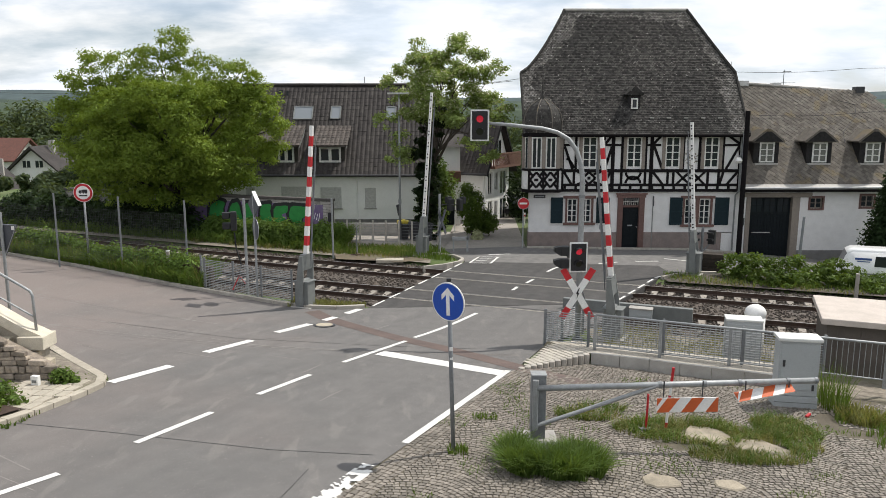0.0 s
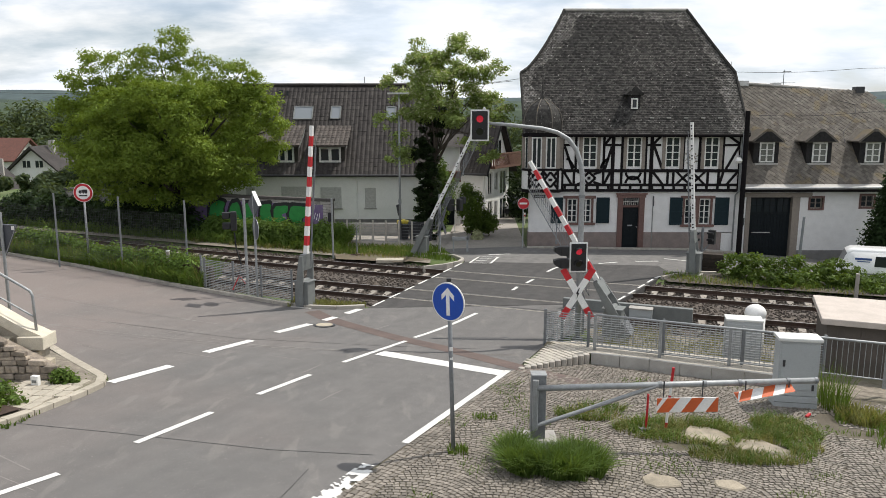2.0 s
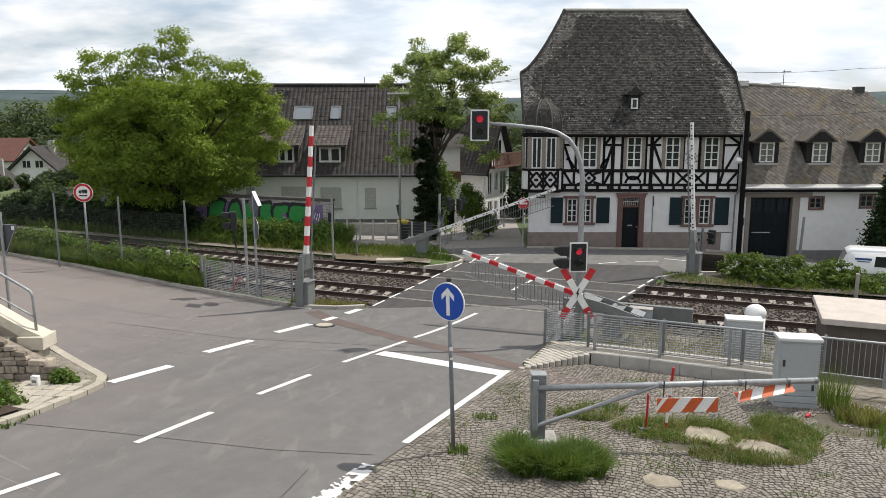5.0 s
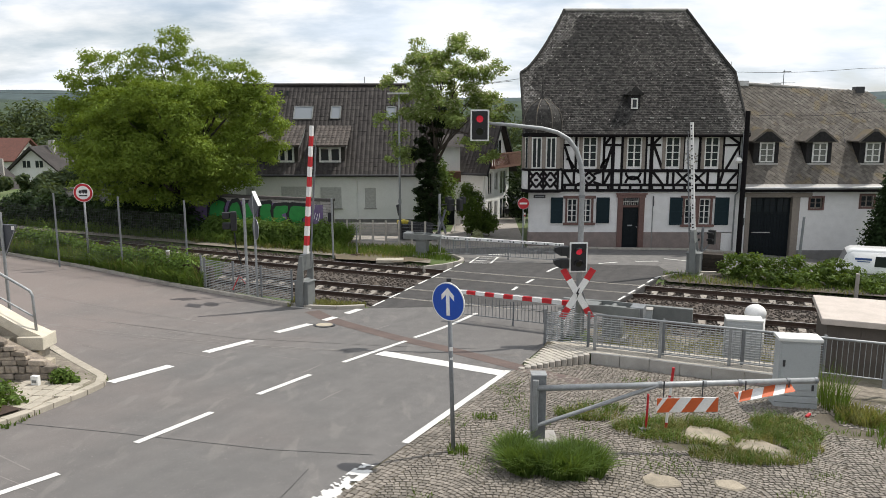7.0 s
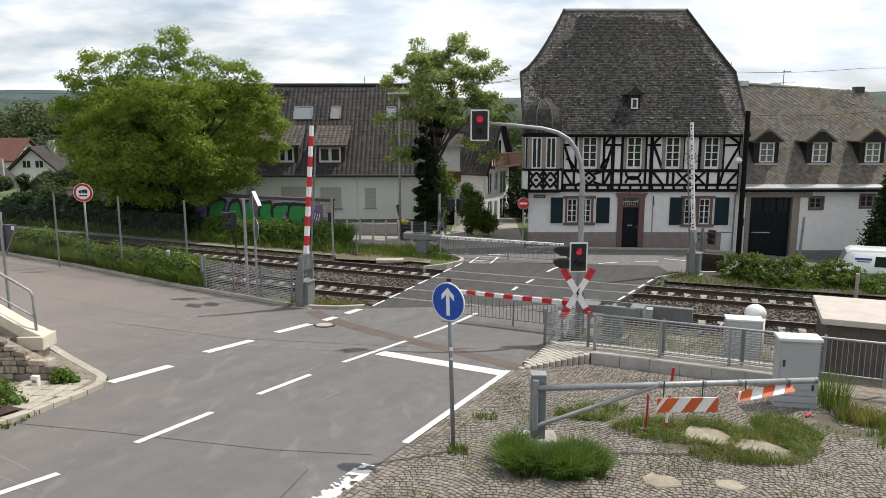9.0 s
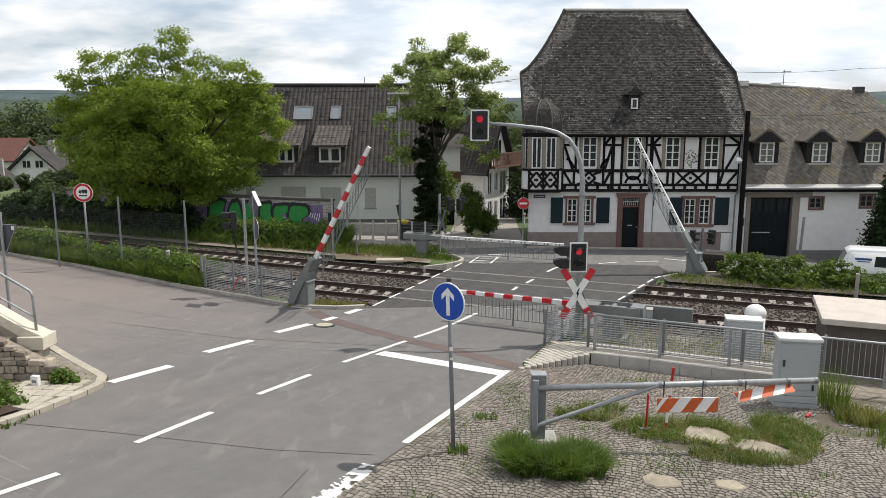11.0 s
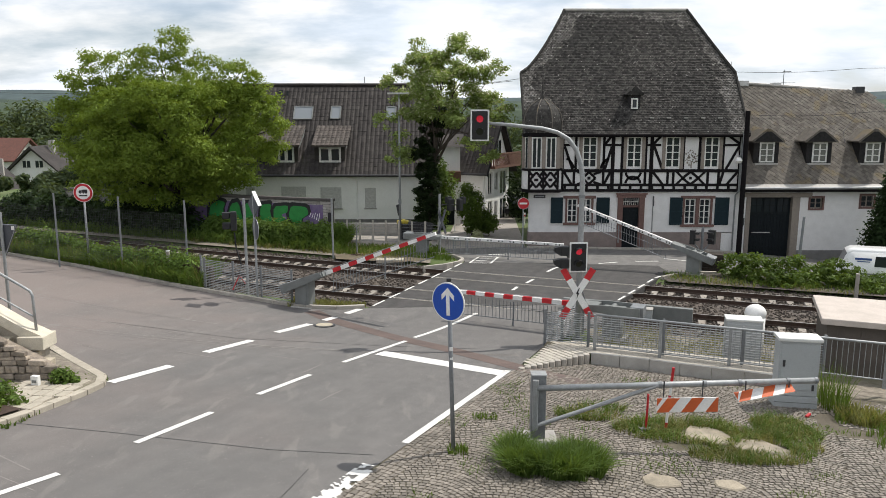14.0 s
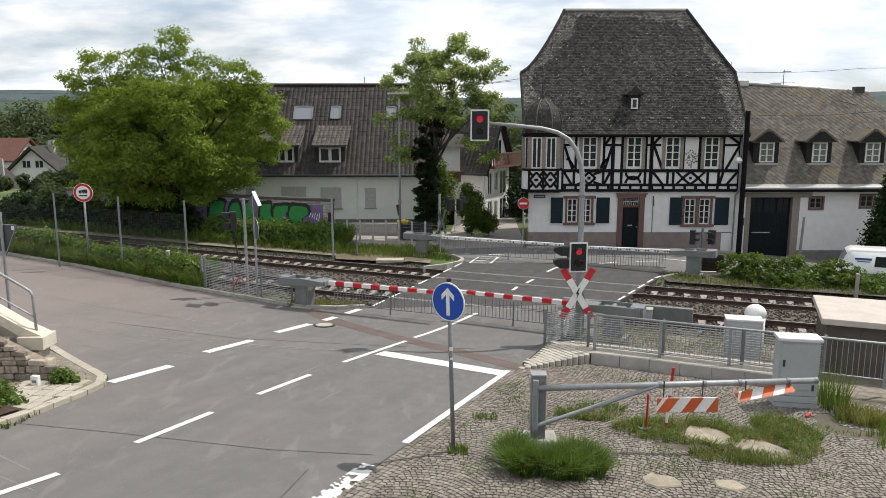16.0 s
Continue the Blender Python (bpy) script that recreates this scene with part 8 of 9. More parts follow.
# ---------------- stairs and traffic island ----------------
def build_stairs():
    isl = [(-12.0, 11.2), (-8.35, 12.3), (-7.95, 13.4), (-7.62, 14.8), (-7.55, 15.4), (-7.75, 15.95), (-8.3, 16.5), (-9.2, 17.4), (-10.3, 18.55), (-12.5, 20.6)]
    top = draped([[(-16.0, 11.0), (-12.0, 11.25), (-8.4, 12.4), (-8.0, 13.4), (-7.68, 14.8), (-7.62, 15.4), (-7.8, 15.9), (-12.5, 20.5), (-16.0, 23.5)]], 0.09)
    tagged(part("traffic_island", top, "gravel"), "raised pale paved corner with a curved kerb", "pavement", kind="structure")
    kerb_line(isl, w=0.2, h=0.11, label="pale curved kerb stones round the paved corner", mat="stone_pale", length=0.55)
    rng = random.Random(3)
    pav = thing("island_paving", "pale concrete slabs on the paved corner", "pavement", kind="structure")
    for i in range(7):
        for j in range(6):
            x, y = -8.9 + j * 0.22 - i * 0.02, 13.2 + i * 0.42
            if x < -7.85 + (i - 3) * 0.02 and 13.55 < y < 15.7:
                part("slab", box(BM(), -0.105, 0.105, -0.2, 0.2, -0.05, 0.03 + rng.uniform(0, 0.01), 0.008), "stone_pale", pav).matrix_basis = pose(x, y, land(x, y) + 0.09, -4.5, 0, -6)
    # flight of steps climbing away from the road, with a stone flank and sloping coping
    st = thing("stairs", "sandstone stairs with rubble flank, pale coping and handrail", "stairs")
    g = 0.9
    w = part("flank_wall", prism(BM(), [(-8.4, 0.6), (-8.4, 0.98), (-9.0, 1.38), (-9.9, 1.86), (-14.5, 4.35), (-14.5, 0.4)], "y", 15.45, 15.85), "rubble", st)
    z = 0.76
    while z < 2.9:
        course = rng.uniform(0.08, 0.17)
        x = -8.42 - rng.uniform(0, 0.05)
        while x > -12.5:
            ln = rng.uniform(0.12, 0.42)
            if z + 0.10 < 1.25 + max(0, (-8.4 - x)) * 0.56:
                o = part("rubble_stone", box(BM(), -ln / 2 + 0.008, ln / 2 - 0.008, -0.07, 0.07, -course / 2 + 0.006, course / 2 - 0.006, 0.022), "rubble", w)
                o.matrix_basis = pose(x - ln / 2, 15.43 + rng.uniform(-0.02, 0.03), z + course / 2 + rng.uniform(-.012, .012), rng.uniform(-4, 4), rng.uniform(-5, 5), rng.uniform(-4, 4))
            x -= ln
        z += course
    for i in range(0, 14):
        z = 1.08 + i * 0.165
        x = -8.85 - i * 0.30
        part("step", box(BM(), x - 0.62, x, 15.52, 16.1, z - 0.16 + 0.2, z + 0.2, 0.012), "stone", st)
    cop = [(-9.05, 1.78), (-9.55, 2.02), (-14.5, 5.1), (-14.5, 4.85), (-9.6, 1.80), (-9.05, 1.55)]
    # coping and end block carry the sunlight in their lighter colour
    part("coping", prism(BM(), cop, "y", 16.03, 16.48), "cream_lit_stone", st, "cream sandstone coping with sunlight put into its colour")
    part("coping_wall", prism(BM(), [(-9.15, 0.7), (-9.15, 1.56), (-9.6, 1.80), (-14.5, 4.85), (-14.5, 0.3)], "y", 16.08, 16.44), "stone_pale", st)
    part("end_block", box(BM(), -9.60, -9.01, 15.93, 16.52, 1.49, 1.795, 0.02), "cream_lit_stone", st, "cream end block of the coping with sunlight put into its colour")
    h = part("handrail", tube(BM(), [(-9.28, 16.2, 1.68), (-9.30, 16.2, 2.70), (-9.34, 16.2, 2.80), (-9.46, 16.2, 2.88), (-14.5, 16.2, 6.05)], 0.032, 10), "galv", st, "galvanised steel handrail", True)
    part("lower_rail", tube(BM(), [(-9.3, 16.2, 2.2), (-14.5, 16.2, 5.4)], 0.022, 8), "galv", h)
    part("rail_post", rod(BM(), (-11.2, 16.2, 2.9), (-11.2, 16.2, 3.95), 0.025), "galv", h)
    b = thing("marker_block", "small white marker stone with dark bars at the wall's foot", "marker", pose(-8.72, 15.0, land(-8.72, 15) + 0.12, 0, 0, -8))
    part("block", box(BM(), -0.085, 0.085, -0.05, 0.05, -0.05, 0.21, 0.015), "white_paint", b)
    part("text_bar", box(BM(), -0.05, 0.05, -0.055, -0.0505, 0.06, 0.12), "grey_metal", b)
    bed = draped([[(-12.0, 10.9), (-8.55, 12.3), (-8.1, 13.4), (-8.9, 13.7), (-12.0, 13.8)]], 0.135)
    tagged(part("planting_bed", bed, "rail"), "brown earth bed beside the stairs", "planting bed", kind="structure")


build_stairs()
# ---------------- grass, hedges, fences, walls ----------------
def blades(name, spots, height, mat, seed, label, category="grass", width=0.012, lean=0.35):
    """Bent blades of grass; a spot is (x, y, z)."""
    rng = np.random.RandomState(seed)
    p = np.array(spots)
    n = len(p)
    h = height * rng.uniform(0.45, 1.15, n) ** 1.2
    a = rng.uniform(0, 6.28, n)
    # neighbouring blades bend the same way
    b = np.array([9.0 * noise.noise((x * 2.2, y * 2.2, seed)) for x, y, z in spots]) + rng.normal(0, 0.8, n)
    w = width * rng.uniform(0.6, 1.5, n)
    ln = lean * rng.uniform(0.2, 1.2, n)
    dx, dy = np.cos(a) * w, np.sin(a) * w
    v = np.zeros((n, 7, 3))
    for k, (t, f) in enumerate(((0.0, 1.0), (0.42, 0.9), (0.78, 0.6), (1.0, 0.0))):
        x, y = np.cos(b) * h * ln * t * t, np.sin(b) * h * ln * t * t
        z = h * (t - 0.32 * np.minimum(ln, 1.2) * t * t) - (0.03 if k == 0 else 0.0)
        if k < 3:
            v[:, 2 * k] = p + np.stack([x - dx * f, y - dy * f, z], 1)
            v[:, 2 * k + 1] = p + np.stack([x + dx * f, y + dy * f, z], 1)
        else:
            v[:, 6] = p + np.stack([x, y, z], 1)
    f = []
    for i in range(n):
        k = 7 * i
        f += [(k, k + 1, k + 3, k + 2), (k + 2, k + 3, k + 5, k + 4), (k + 4, k + 5, k + 6)]
    o = raw(name, v.reshape(-1, 3).tolist(), f, mat)
    return tagged(o, label, category, kind="stuff")


def strew(n, seed, box_, test, level=land, clump=0.0):
    rng = random.Random(seed)
    out = []
    tries = 0
    while len(out) < n and tries < n * 20:
        tries += 1
        x, y = rng.uniform(box_[0], box_[1]), rng.uniform(box_[2], box_[3])
        if test(x, y) and (not clump or noise.noise((x * clump, y * clump, seed)) > rng.uniform(-0.35, 0.25)):
            out.append((x, y, level(x, y)))
    return out


def kerb_y(x):
    for (xa, ya), (xb, yb) in zip(KERB, KERB[1:]):
        if xa <= x <= xb:
            return ya + (yb - ya) * (x - xa) / (xb - xa)
    return 99


def build_grass():
    strip = lambda x, y: kerb_y(x) + 0.12 < y < far_rail(x) - 4.6 and y < kerb_y(x) + 3.2
    blades("verge_grass", strew(17000, 1, (-32, -9.6, 27, 46), strip), 0.85, "grass", 1, "tall unkempt grass between the kerb and the track", lean=0.75)
    blades("verge_grass", strew(3500, 2, (-32, -9.6, 27, 46), strip, clump=0.6), 0.9, "grass_dry", 2, "dry seeding stalks in the verge")
    bank = lambda x, y: far_rail(x) + 2.2 < y < far_rail(x) + 8.5
    blades("bank_grass", strew(22000, 3, (-30, -5.2, 34, 55), bank), 0.75, "grass", 3, "rank green grass on the bank behind the tracks", width=0.015, lean=1.1)
    blades("bank_grass", strew(9000, 4, (-13, -5.2, 34, 46), lambda x, y: far_rail(x) + 4.0 < y < far_rail(x) + 7.4, clump=0.5), 1.15, "grass", 4, "waist-high weeds before the sprayed wall", width=0.016, lean=0.9)
    blades("bank_grass", strew(3500, 5, (-14, -1.5, 33, 44), lambda x, y: far_rail(x) + 1.8 < y < far_rail(x) + 5.5, clump=0.9), 0.32, "grass_dry", 5, "dry yellowish grass beside the ballast", width=0.012, lean=1.1)
    blades("bank_grass", strew(2300, 6, (-5.4, 0.6, 34.0, 40), lambda x, y: y > far_rail(x) + 1.9 and not (x > -4.3 and y < far_rail(x) + 2.4) and y < 38.6 and x < 0.7 - (y - 34) * 0.2), 0.3, "grass", 6, "green grass round the far barrier", width=0.016)
    # round the swing barrier's post
    blades("grass_tuft", strew(8000, 7, (0.4, 3.2, 10.6, 13.0), lambda x, y: ell(1.75, 11.36, 0.62, 0.34)(x, y) or ell(2.25, 11.30, .38, .30)(x, y) or ell(1.22, 11.75, .20, .50)(x, y) or ell(2.35, 11.7, .22, .30)(x, y), clump=3.2), 0.50, "grass", 7, "thick green grass tuft at the post's foot", width=0.008, lean=1.0)
    patch = lambda x, y: ell(4.75, 13.6, 1.4, 0.7)(x, y) or ell(6.0, 13.0, 1.1, 0.8)(x, y) or ell(5.5, 12.3, 1.1, 0.4)(x, y) or ell(3.0, 14.4, 0.7, 0.35)(x, y) or ell(3.4, 14.9, 0.5, .3)(x, y) or ell(6.8, 13.8, 0.6, 0.9)(x, y)
    clear = lambda x, y: patch(x, y) and not ell(5.05, 13.35, 0.5, 0.34)(x, y) and not ell(5.9, 12.72, 0.5, 0.3)(x, y)
    blades("joint_grass", strew(4300, 8, (1.8, 8.0, 11.4, 15.6), clear, clump=2.4), 0.24, "grass", 8, "short grass growing through the cobbles", width=0.0055, lean=1.3)
    blades("joint_grass", strew(5200, 9, (1.8, 8.0, 11.4, 15.6), clear, clump=1.9), 0.20, "grass_dry", 9, "yellowed grass growing through the cobbles", width=0.0055, lean=1.3)
    blades("joint_grass", strew(2600, 10, (-0.5, 11.0, 9, 17.5), lambda x, y: right_of_road(x, y) and y < front_edge(x) and noise.noise((x * 0.9, y * 0.9, 4.0)) > 0.28), 0.10, "grass", 10, "sparse weeds in the cobble joints", width=0.006, lean=1.2)
    blades("tall_grass", strew(230, 11, (7.9, 9.6, 14.3, 16.6), lambda x, y: ell(8.60, 15.4, 0.22, 0.6)(x, y)), 1.0, "grass", 11, "tall bright grass beside the grey cabinet", width=0.0055, lean=0.3)
    blades("tall_grass", strew(1900, 12, (8.2, 12.0, 12.6, 15.4), lambda x, y: ell(9.4, 14.2, 1.4, 0.8)(x, y) or ell(9.2, 13.0, 1.0, .5)(x, y), clump=1.6), 0.22, "grass", 12, "ragged grass and weeds by the hut", width=0.010, lean=0.6)
    blades("tall_grass", strew(700, 13, (8.2, 10.0, 13.8, 15.2), lambda x, y: ell(8.8, 14.6, .5, .5)(x, y)), 0.32, "grass_dry", 13, "withered grass beside the cabinet", width=0.010, lean=0.6)
    blades("track_weeds", strew(2600, 14, (4.8, 12.0, 19.0, 23.0), lambda x, y: y > 20.9 - (x - 3.2) * 0.43 and y < far_rail(x) - 7.0, clump=0.8), 0.22, "grass_dry", 14, "sparse dry weeds behind the railing", width=0.010, lean=0.6)
    blades("kerb_grass", strew(1400, 15, (-5.6, -2.8, 25.5, 27.0), lambda x, y: y > 25.65 and y < 26.5 - (x + 4.9) * 0.3), 0.2, "grass_dry", 15, "dry grass round the barrier's foot", width=0.012, lean=0.6)
    blades("kerb_grass", strew(160, 16, (0.1, 0.45, 12.0, 12.4), lambda x, y: True), 0.16, "grass", 16, "weeds at the sign pole's foot", width=0.008, lean=0.6)
    blades("kerb_grass", strew(160, 17, (0.6, 1.1, 13.9, 14.3), lambda x, y: True), 0.10, "grass", 17, "weeds in the cobbles", width=0.008, lean=0.8)
    blades("island_weeds", strew(1100, 18, (-9.6, -7.6, 12.3, 16.2), lambda x, y: noise.noise((x * 2.4, y * 2.4, 1.0)) > 0.05 and x < -7.7 + (y - 14.5) * 0.12), 0.13, "grass", 18, "creeping weeds between the pale slabs", width=0.016, lean=0.9)
    blades("track_weeds", strew(2600, 19, (9.6, 27.0, 22.0, 34.0), lambda x, y: far_rail(x) + 1.5 < y < far_rail(x) + 3.0, clump=1.1), 0.28, "grass", 19, "green weeds on the stony strip before the hedge", width=0.010, lean=0.9)
    blades("track_weeds", strew(1500, 20, (9.6, 27.0, 22.0, 34.0), lambda x, y: far_rail(x) + 1.2 < y < far_rail(x) + 2.8, clump=0.8), 0.2, "grass_dry", 20, "dry weeds on the stony strip before the hedge", width=0.010, lean=0.9)
    # bare ballast-coloured verge patches under the long grass
    tagged(part("worn_path", draped([[(-5.2, 35.0), (-2.0, 34.2), (-0.6, 34.8), (-2.2, 37.0), (-5.4, 36.2)]], 0.004), "soil"), "trodden bare earth beside the far barrier", "path", kind="structure")


def bush(name, label, blobs, count, size, seed, mat, category="bush", trunk=None):
    t = thing(name, label, category)
    if trunk:
        part("stem", limbs(BM(), trunk, [b[:3] for b in blobs[::3]], 0.05, seed, 0.4), "bark", t)
    leaves("foliage", blobs, count, size, seed, mat, t)
    return t


def build_bushes():
    rng = random.Random(5)
    # hedge along the far side of the tracks
    hb = []
    for i in range(30):
        x = 12.3 + i * 0.36
        y = far_rail(x) + 3.1 + rng.uniform(-0.2, 0.2)
        hb.append((x, y, land(x, y) + (0.36 if x < 16.5 else 0.05) + rng.uniform(-0.1, 0.15), 0.6, 0.6, 0.55 + rng.uniform(-0.08, 0.12)))
        if i % 2:
            hb.append((x, y - 0.5, land(x, y) + 0.2, 0.5, 0.4, 0.4))
        if i in (3, 4, 5, 13, 14):
            hb.append((x, y - 1.1, land(x, y) + 0.1, 0.45, 0.4, 0.35))
    bush("hedge", "bright green untrimmed hedge beside the railway", clumps(hb, 7, (0.16, 0.3), 60), 26000, 0.07, 31, "hedge", "hedge")
    bush("thuja", "tall dark green conical evergreen before the annex", [(22.2, 36.4, -0.6 + 0.5 * k, 1.45 - 0.13 * k, 1.1 - 0.09 * k, 0.7) for k in range(10)], 12000, 0.09, 32, "hedge_dark", "evergreen", (22.2, 36.4, -0.9))
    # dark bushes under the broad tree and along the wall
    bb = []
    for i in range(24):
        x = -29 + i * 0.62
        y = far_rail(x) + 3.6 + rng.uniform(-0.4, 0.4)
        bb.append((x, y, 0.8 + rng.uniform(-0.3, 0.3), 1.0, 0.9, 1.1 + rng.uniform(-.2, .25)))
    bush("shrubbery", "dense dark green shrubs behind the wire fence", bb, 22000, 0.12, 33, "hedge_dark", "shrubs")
    wb = []
    for i in range(30):
        x = -21.5 + i * 0.38
        wb.append((x, kerb_y(x) + 1.0 + rng.uniform(-0.3, 0.5), 0.5 + rng.uniform(-0.1, 0.25), 0.5, 0.45, 0.5 + rng.uniform(-.1, .25)))
    bush("weed_bank", "dense green weeds and brambles along the verge", wb, 16000, 0.07, 41, "weed", "weeds")
    bush("bush", "green weeds and elder before the sprayed wall", [(-7.7 - 0.5 * i, 38.7 + 0.2 * i, 0.55, 0.6, 0.5, 0.55 + 0.15 * (i % 3)) for i in range(8)], 6500, 0.08, 34, "grass", "bush")
    eb = []
    for i in range(34):
        x = -13.5 + i * 0.24
        y = far_rail(x) + 4.3 + rng.uniform(-0.9, 0.9)
        eb.append((x, y, 0.45 + rng.uniform(-0.1, 0.35), 0.5, 0.45, 0.5 + rng.uniform(-.1, .3)))
    bush("weed_bank", "tall nettles and elder on the bank before the wall", eb, 19000, 0.075, 43, "weed", "weeds")
    bush("bush", "green rounded bush in the lane", [(2.35, 44.0, 0.7, 0.75, 0.6, 0.8), (2.8, 44.0, 0.5, 0.6, 0.5, 0.6), (2.0, 44, 0.3, 0.5, .5, .5)], 4500, 0.07, 35, "hedge")
    bush("small_tree", "small leafy tree beside the lane", [(1.75, 43.0, 1.4, 0.55, 0.5, 0.8), (1.45, 43.0, 2.1, 0.55, 0.5, 0.6), (1.95, 43.0, 2.0, 0.45, 0.5, 0.6), (1.6, 43, 0.6, .4, .4, .6), (1.2, 43, 1.5, .4, .4, .5), (1.4, 43, 2.7, .4, .4, .35)], 5500, 0.07, 36, "hedge", "tree", (1.7, 43.0, -0.2))
    bush("bush", "tall green shrub between the two houses", [(-0.6, 47.5, 1.0, 1.0, 0.8, 1.6), (0.0, 48.0, 2.2, 0.9, 0.8, 1.4), (-0.4, 48, 3.4, .7, .6, .9)], 5000, 0.10, 42, "hedge")
    bush("bush", "reddish flowering shrub at the lane's edge", [(2.0, 42.2, 0.0, 0.35, 0.3, 0.35)], 700, 0.06, 37, "blossom")
    bush("bush", "small green weed bush at the stairs", [(-8.3, 15.25, 1.12, 0.24, 0.2, 0.2), (-8.1, 15.3, 1.02, 0.16, 0.14, 0.13)], 900, 0.045, 38, "grass")
    bush("bush", "leafy weeds in the planting bed", [(-8.75, 13.2, 1.25, 0.35, 0.3, 0.22), (-8.9, 13.9, 1.25, 0.4, 0.35, 0.3), (-8.5, 13.75, 1.15, 0.28, 0.25, 0.13), (-9.6, 12.8, 1.2, 0.5, 0.4, 0.3)], 2600, 0.045, 39, "grass")
    bush("bush", "green bush behind the no-entry sign", [(5.6, 52.5, 1.2, 1.2, 1.0, 1.6), (6.5, 54, 2.0, 1.2, 1.0, 2.2), (4.9, 60, 2.2, 1.6, 1, 2.6)], 5000, 0.13, 40, "ivy")


def build_fences():
    # tall wire fence between side road and tracks
    f = thing("wire_fence", "tall rusty wire mesh fence on grey steel posts beside the tracks", "fence")
    ps = []
    for x in (-27.0, -23.5, -17.55, -13.95, -10.6):
        y = far_rail(x) - 6.75
        ps.append(Vector((x, y)))
        part("post", rod(BM(), (x, y, -0.3), (x, y, 3.4), 0.04, seg=10), "galv_dull", f)
    for a, b in zip(ps, ps[1:]):
        bm = BM()
        L = (b - a).length
        n = int(L / 0.11)
        hgt = 2.35
        for i in range(n):
            p, q = a.lerp(b, i / n), a.lerp(b, min(1.0, (i + 4.2) / n))
            rod(bm, (p.x, p.y, 0.45), (q.x, q.y, 0.45 + hgt * min(1, (1 - i / n) * n / 4.2) if i + 4.2 > n else 0.45 + 0.46), 0.0035, seg=3, caps=False)
        for k in range(22):
            z = 0.45 + k * hgt / 21
            rod(bm, (a.x, a.y, z), (b.x, b.y, z), 0.0035, seg=3, caps=False)
        for i in range(int(L / 0.1)):
            p = a.lerp(b, i / int(L / 0.1))
            rod(bm, (p.x, p.y, 0.45), (p.x, p.y, 0.45 + hgt), 0.0035, seg=3, caps=False)
        o = part("mesh_panel", bm, "dark_metal", f)
        o["kind"] = "stuff"
    s = thing("marker_post", "short whitish marker post beside the track", "post", pose(-11.65, 30.6, -0.1))
    part("post", box(BM(), -0.06, 0.06, -0.06, 0.06, -0.2, 1.25, 0.01), "kerb", s)
    part("cap", box(BM(), -0.065, 0.065, -0.065, 0.065, 1.25, 1.3, 0.01), "white_paint", s)
    s = thing("marker_post", "grey concrete marker post before the hedge", "post", pose(15.7, 27.2, -0.1))
    part("post", rod(BM(), (0, 0, -0.2), (0, 0, 0.95), 0.07, seg=10), "kerb", s)
    part("cap", rod(BM(), (0, 0, 0.95), (0, 0, 1.0), 0.075, seg=10), "kerb", s)
    # retaining wall stub by the near track
    w = thing("abutment", "dark rusty-brown low abutment wall beside the near track", "wall", kind="structure")
    for i in range(5):
        part("sleeper_block", box(BM(), i * 0.5, i * 0.5 + 0.46, -0.12, 0.12, -0.3, 0.75 - 0.05 * (i % 2), 0.02), "rail", w).matrix_basis = pose(-11.6, 30.3, 0, 0, 0, -25)
    # the sprayed garden wall
    a, b = Vector((-24.0, 46.6)), Vector((-6.1, 39.9))
    d = (b - a).normalized()
    L = (b - a).length
    rot = math.atan2(d.y, d.x)
    base = Matrix.Translation((a.x, a.y, 0)) @ Matrix.Rotation(rot, 4, "Z")
    w = thing("garden_wall", "long dirty brick garden wall covered with green and purple graffiti", "wall", base)
    part("core", box(BM(), 0, L, 0.0, 0.3, -0.6, 2.25), "mortar", w)
    part("coping", box(BM(), -0.05, L + 0.05, -0.08, 0.38, 2.25, 2.40, 0.02), "mortar", w, "dark stained concrete coping")
    rng = random.Random(6)
    verts, faces, n = [], [], 0
    for j in range(15):
        x = -0.2 * (j % 2)
        while x < L - 0.1:
            x0, x1 = max(x, 0) + 0.01, min(x + 0.40, L) - 0.01
            z0, z1 = j * 0.15 + 0.01, j * 0.15 + 0.14
            y = -0.015 - rng.uniform(0, 0.008)
            v = [(x0, 0, z0), (x1, 0, z0), (x1, 0, z1), (x0, 0, z1), (x0, y, z0), (x1, y, z0), (x1, y, z1), (x0, y, z1)]
            fs = [(4, 5, 6, 7), (0, 1, 5, 4), (1, 2, 6, 5), (2, 3, 7, 6), (3, 0, 4, 7)]
            k = len(verts)
            verts += v
            faces += [tuple(k + q for q in f2) for f2 in fs]
            x += 0.40
    o = raw("bricks", verts, faces, "brick_wall", w)
    o["kind"] = "stuff"
    # sprayed letter shapes: outlined blobs without any reading
    gf = part("graffiti", box(BM(), 9.6, 18.6, -0.026, -0.0245, 0.35, 2.05), "spray_purple", w, "purple sprayed background")
